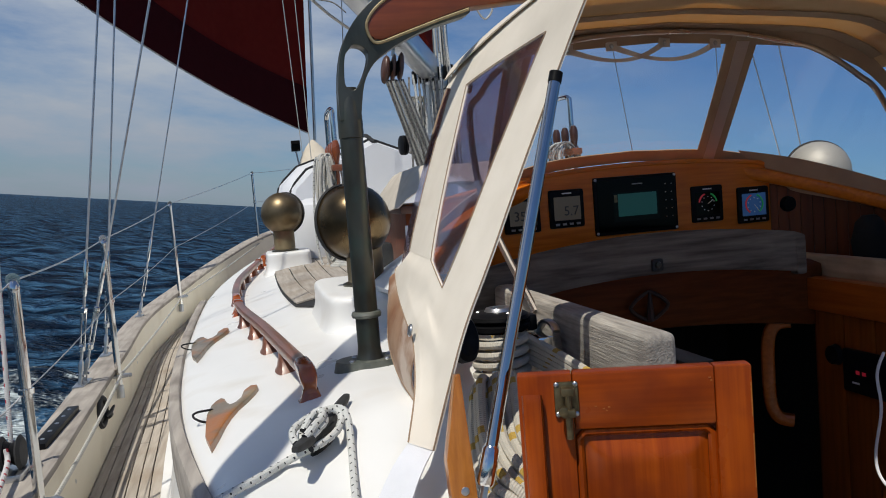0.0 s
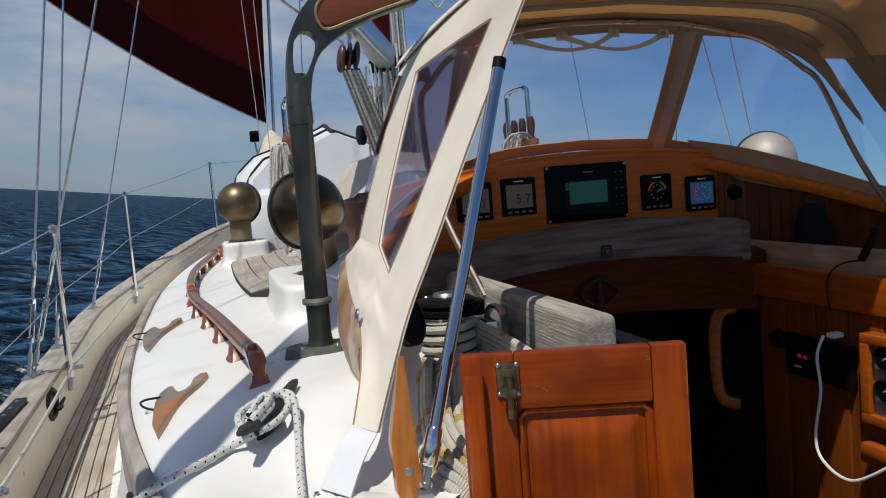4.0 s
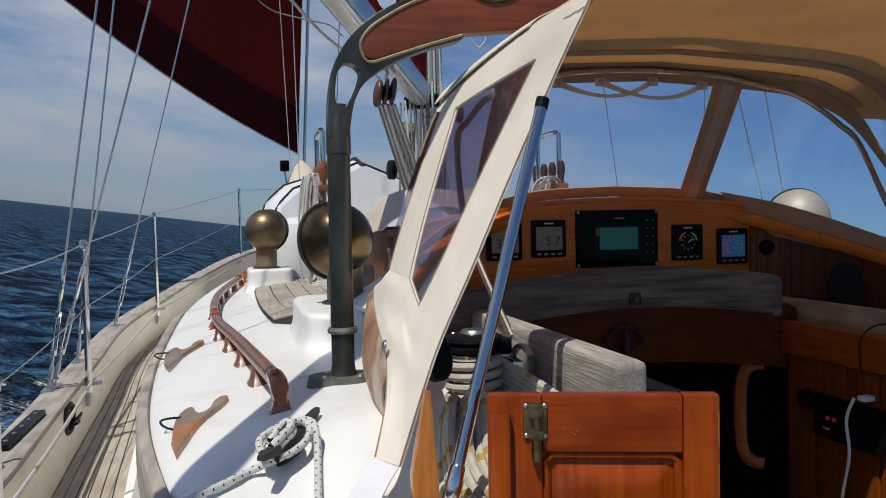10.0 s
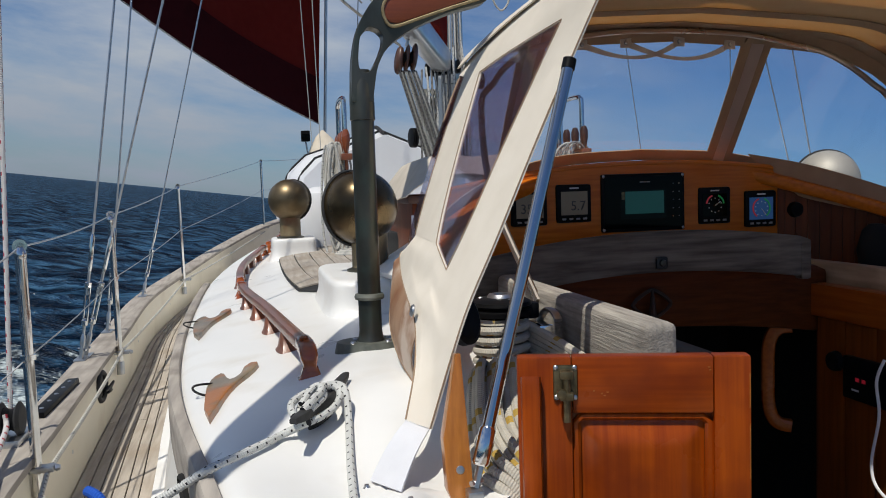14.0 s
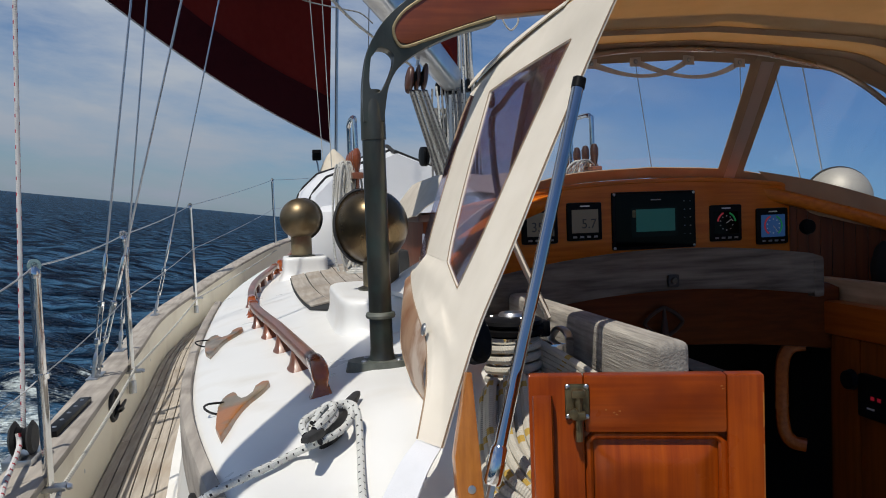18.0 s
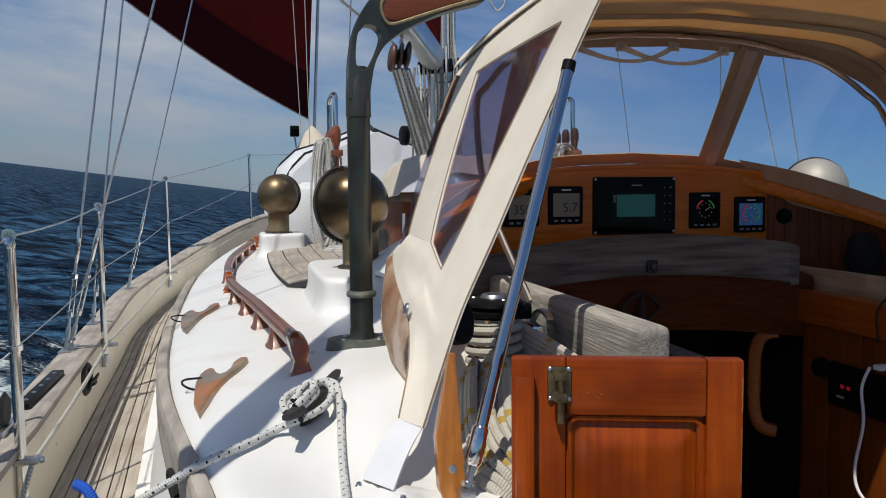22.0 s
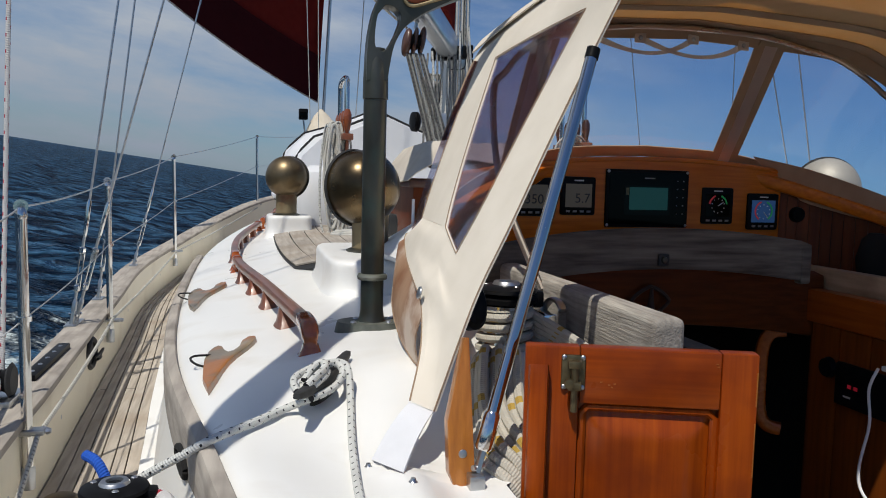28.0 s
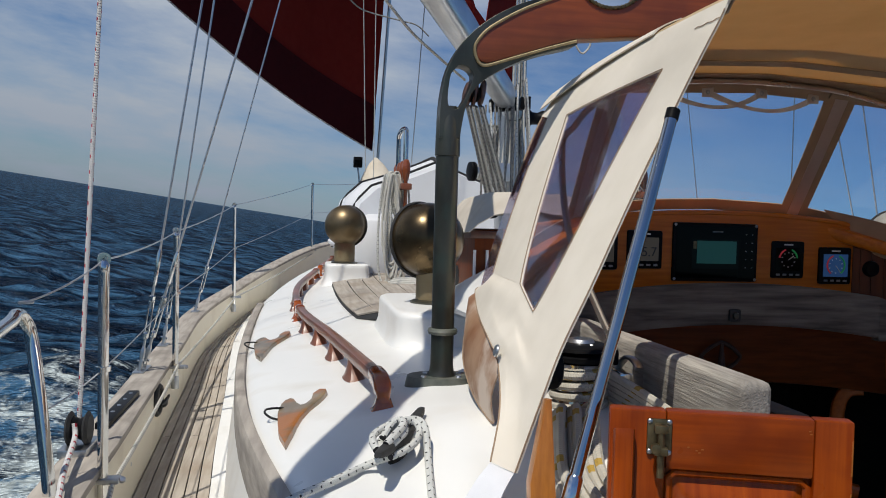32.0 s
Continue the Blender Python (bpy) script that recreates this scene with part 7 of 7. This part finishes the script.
# lines that hang about the boom
for pts, r, mt in (([(0.12, 4.6, 1.255), (0.246, 5.0, 1.284), (0.47, 5.0, 1.237), (0.583, 5.0, 1.213), (0.66, 5.0, 1.15)], 0.0045, ROPE_GREY), ([(0.20, 3.6, 1.03), (0.401, 4.0, 0.952), (0.542, 4.2, 0.899), (0.80, 4.5, 0.80)], 0.0075, ROPE_PLAIN)):
    solo("slack_line", tube(spline([Vector(p) for p in pts], 6), r, 7), mt, "slack white line by the boom", "rope", "slack lines")
solo("line_loop", tube(spline([(0.70, 2.3, 0.62), (0.69, 2.3, 0.54), (0.715, 2.3, 0.50), (0.74, 2.3, 0.53), (0.72, 2.3, 0.57)], 5), 0.003, 6), ROPE_PLAIN, "loop of thin line under the gallows", "rope")

# mainsail above the boom
solo("mainsail", grid(lambda u, v: (B0 + bd * (0.12 + 0.85 * u) + Vector((0, 0, 0.09))).lerp(Vector((MX, MY - 0.1, 1.9)), v) + Vector((-0.04, 0, 0)) * math.sin(math.pi * v) * u, 10, 14, 0.003), REDSAIL, "lower folds of the dark red mainsail on the boom", "sail")

# headsail: dark red, its foot rising to port
TACK, LUFF, CLEW = Vector((0.625, 8.66, 0.74)), Vector((1.0, 8.0, 8.5)), Vector((-1.38, 6.1, 1.78))


def jib(u, v, out=0.0):
    """u from luff to leech along the foot, v up."""
    foot = TACK.lerp(CLEW, u) + Vector((0, 0, -0.10)) * math.sin(math.pi * u)
    p = foot.lerp(LUFF, v)
    return p + Vector((-0.45, 0.25, 0)) * math.sin(math.pi * min(1, v * 1.3)) * math.sin(math.pi * u) * 0.8 + Vector((0, -out, 0))


gen = thing("headsail", "dark red headsail with a darker strip along its foot", "sail", TACK)
part("cloth", grid(jib, 18, 24, 0.003), REDSAIL, gen)
part("sun_strip", grid(lambda u, v: jib(u, 0.060 * v, 0.035), 18, 3, 0.003), DARKSAIL, gen, "darker strip along the foot")
part("foot_tape", tube([jib(k / 24, 0.0) for k in range(25)], 0.011, 6), TAPE, gen, "pale grey tape along the foot")
solo("forestay", tube([TACK + Vector((0.03, 0.05, -0.9)), LUFF + Vector((0.03, 0, 0))], 0.017, 10), ALU, "grey furling forestay along the luff", "stay")
solo("forestay_line", tube([TACK + Vector((-0.06, -1.0, -0.5)), LUFF + Vector((-0.75, -3.0, 0))], 0.004, 6), ROPE_PLAIN, "thin halyard before the headsail", "rope", "halyards")
solo("forestay_line", tube([TACK + Vector((-0.14, -1.0, -0.3)), LUFF + Vector((-1.0, -3.0, 0))], 0.004, 6), ROPE_PLAIN, "thin halyard before the headsail", "rope", "halyards")
solo("inner_stay", tube([(0.72, 6.4, -0.2), (0.95, 4.9, 7.0)], 0.004, 6), STEEL, "thin inner wire stay", "stay")
solo("starboard_stay", tube([(1.55, 6.6, -0.2), (1.33, 4.9, 7.0)], 0.004, 6), STEEL, "thin inner wire stay to starboard", "stay")

# ---- foredeck ----
def pin_rail(x, y, label, pin_wood):
    z0 = roof_z(x, y)
    t = thing("pin_rail", label, "pin rail", (x, y, z0), "pin rails")
    zt = 0.50
    part("hoop", tube(spline([(x, y - 0.17, z0), (x, y - 0.17, zt - 0.10), (x, y - 0.15, zt - 0.02), (x, y - 0.09, zt), (x, y + 0.09, zt), (x, y + 0.15, zt - 0.02), (x, y + 0.17, zt - 0.10), (x, y + 0.17, z0)], 5), 0.0145, 12), CHROME, t)
    for dy in (-0.17, 0.17):
        part("foot", lathe([(0.04, 0.0), (0.04, 0.006), (0.018, 0.014)], pose(x, y + dy, z0), 18), CHROME, t)
    part("pin_board", box((x - 0.03, y - 0.24, 0.155), (x + 0.03, y + 0.24, 0.19), 0.006), VARNISH_Y, t, "varnished pin board")
    for k in range(4):
        part("belaying_pin", lathe([(0.0, 0.125), (0.014, 0.120), (0.023, 0.095), (0.024, 0.06), (0.015, 0.01), (0.010, 0.0), (0.010, -0.16), (0.006, -0.17), (0.0, -0.17)], pose(x, y - 0.20 + 0.135 * k, 0.20), 12), pin_wood, t)
    return t


pin_rail(0.455, 4.55, "chrome pin rail with wooden belaying pins and coiled rope", PINWOOD)
pin_rail(2 * CL - 0.50, 4.55, "chrome pin rail with dark belaying pins to starboard", BLOCKWOOD)


def coil(x, y, z, n, w, h, mats, label, group="rope coils"):
    t = thing("rope_coil", label, "rope", (x, y, z - h), group)
    rnd = random.Random(int(1000 * (x + y)))
    for k in range(n):
        ox, oy = rnd.uniform(-0.035, 0.035), rnd.uniform(-0.04, 0.04)
        ww, hh = w * rnd.uniform(0.7, 1.15), h * rnd.uniform(0.75, 1.05)
        pts = [(x + ox + ww * math.sin(a) * (0.6 + 0.4 * (1 - math.cos(a)) / 2), y + oy + 0.02 * math.cos(a + k), z - hh * (1 - math.cos(a)) / 2) for a in [2 * math.pi * q / 20 for q in range(21)]]
        part("loop", tube(pts, 0.0065, 7), mats[k % len(mats)], t)
    return t


coil(0.385, 4.38, 0.24, 10, 0.055, 0.62, [ROPE_PLAIN, ROPE_PLAIN, ROPE_BLACK], "white rope coil hanging from a belaying pin")
coil(0.42, 4.50, 0.26, 8, 0.05, 0.30, [ROPE_PLAIN], "short white rope coil on the pin rail")
coil(2 * CL - 0.54, 4.40, 0.23, 14, 0.085, 0.16, [ROPE_PLAIN, ROPE_GREY], "rope coil on the starboard pin rail")
for k in range(7):
    r = 0.13 - 0.012 * k
    solo("deck_coil", tube([(0.50 + r * math.cos(a), 4.28 + 0.8 * r * math.sin(a), roof_z(0.5, 4.3) + 0.010 + 0.008 * (k % 3)) for a in [2 * math.pi * q / 22 for q in range(23)]], 0.007, 7), ROPE_PLAIN, "white rope flaked on the cabin top", "rope", "rope flaked on deck")

# upturned white dinghy
KEEL = [(0.0, 0.434), (0.15, 0.372), (0.30, 0.312), (0.50, 0.25), (0.63, 0.13), (0.69, -0.08), (0.70, -0.22)]


def dinghy(u, v):
    """The upturned hull: a ridge along the keel, flat bottom panels, a hard chine and upright sides."""
    k = -1 + 2 * v
    j = abs(k) * (len(KEEL) - 1)
    i = min(int(j), len(KEEL) - 2)
    dx = KEEL[i][0] + (KEEL[i + 1][0] - KEEL[i][0]) * (j - i)
    z = KEEL[i][1] + (KEEL[i + 1][1] - KEEL[i][1]) * (j - i)
    taper = (1 - 0.72 * step(0.30, 1.0, u) ** 1.3) * (0.86 + 0.14 * step(0.0, 0.16, u))
    return 0.815 + math.copysign(dx, k) * taper, 5.25 + 2.9 * u, -0.22 + (z + 0.22) * (1 - 0.30 * step(0.5, 1.0, u)) * (0.88 + 0.12 * step(0.0, 0.16, u))


dg = thing("dinghy", "white upturned dinghy lashed down with black line", "dinghy", (CL, 6.5, -0.25))
part("hull", grid(dinghy, 26, 24), RAFT, dg)
part("transom", grid(lambda u, v: Vector(dinghy(0, u)).lerp(Vector((0.815, 5.25, -0.22)), v), 24, 4), RAFT, dg, "white transom")
for u0 in (0.03, 0.15):
    part("lashing", tube([Vector(dinghy(u0 + 0.05 * math.sin(3 * k / 32), k / 32)) + Vector((0, 0, 0.006)) for k in range(33)], 0.010, 6), CORD, dg, "black lashing")
part("keel_band", tube([Vector(dinghy(k / 20, 0.5)) + Vector((0, 0, 0.008)) for k in range(21)], 0.014, 8), RUBBER, dg, "black keel band")
part("gunwale", tube([Vector(dinghy(k / 20, 0.02)) for k in range(21)], 0.022, 8), RAFT, dg)
solo("gas_bottle", lathe([(0.0, 0.0), (0.14, 0.0), (0.155, 0.05), (0.155, 0.26), (0.13, 0.34), (0.05, 0.38), (0.0, 0.38)], pose(0.36, 5.05, roof_z(0.36, 5.05)), 24), RAFT, "rounded white canister on the cabin top", "canister")

# covered skylight
sk = thing("skylight", "varnished skylight under a tan canvas cover", "skylight", (0.66, 3.3, -0.37))
part("coaming", box((0.56, 3.02, -0.38), (1.01, 3.62, -0.04), 0.008), SHADE_DARKWOOD, sk, "varnished sides")
part("hatch_edge", box((0.54, 3.0, -0.075), (1.03, 3.64, -0.045), 0.006), BLOCKWOOD, sk)
part("cover", grid(lambda u, v: (lambda a, b: (0.785 + 0.265 * a, 3.3 + 0.36 * b, -0.055 + 0.160 * min(1.0, 2.4 * (1 - abs(a))) ** 0.8 * min(1.0, 0.35 + 2.6 * (1 - abs(b))) ** 0.6 + 0.006 * math.sin(7 * a + 4 * b)))(-1 + 2 * u, -1 + 2 * v), 16, 16, 0.004), GREYCOVER, sk, "tan canvas cover")
for k in range(6):
    part("grille_bar", tube([(0.56 + 0.05 * k, 3.012, -0.34), (0.56 + 0.05 * k, 3.012, -0.12)], 0.006, 6), WHITEPLASTIC, sk)
solo("black_winch_bag", box((0.385, 2.985, -0.40), (0.50, 3.09, -0.175), 0.025), RUBBER, "black bag beside the skylight", "bag")

# bow rail, sail bag and navigation light
bowr = thing("bow_rail", "polished stainless steel rail round the bow", "rail", (1.17, 10.6, -0.2))
part("top_tube", tube(spline([(0.42, 9.9, -0.2), (0.50, 9.9, 0.3), (0.58, 9.95, 0.42), (0.72, 10.35, 0.44), (1.17, 11.05, 0.46), (1.62, 10.35, 0.44), (1.76, 9.95, 0.42), (1.84, 9.9, 0.3), (1.92, 9.9, -0.2)], 6), 0.0145, 10), CHROME, bowr)
part("leg", tube([(0.8, 10.55, -0.2), (0.85, 10.55, 0.44)], 0.013, 10), CHROME, bowr)
nav = thing("navigation_light", "small black navigation light on a bracket", "light", (0.50, 9.1, 0.42))
part("housing", box((0.46, 9.1, 0.58), (0.56, 9.2, 0.70), 0.012), BLACK, nav)
part("lens", box((0.468, 9.09, 0.60), (0.552, 9.10, 0.66), 0.004), GLASSBLACK, nav)
part("bracket", tube([(0.51, 9.15, 0.58), (0.53, 9.15, 0.44), (0.58, 9.9, 0.42)], 0.010, 8), STEEL, nav)
solo("sail_bag", grid(lambda u, v: (0.72 - 0.10 * (1 - u) + (0.01 + 0.24 * math.sin(math.pi * u * 0.8) ** 0.8 + 0.018 * math.sin(7 * v * 6.28) * u) * math.cos(2 * math.pi * v), 8.1 + 0.22 * math.sin(math.pi * u) * math.sin(2 * math.pi * v), 0.62 - 0.85 * u), 12, 26), BAGCLOTH, "cream canvas sail bag on the foredeck", "sail bag")

# ---- heel ----
for ob in list(scene.objects):
    if ob.parent is None and ob not in (cam, sun, sea):
        ob.matrix_basis = HEEL @ ob.matrix_basis
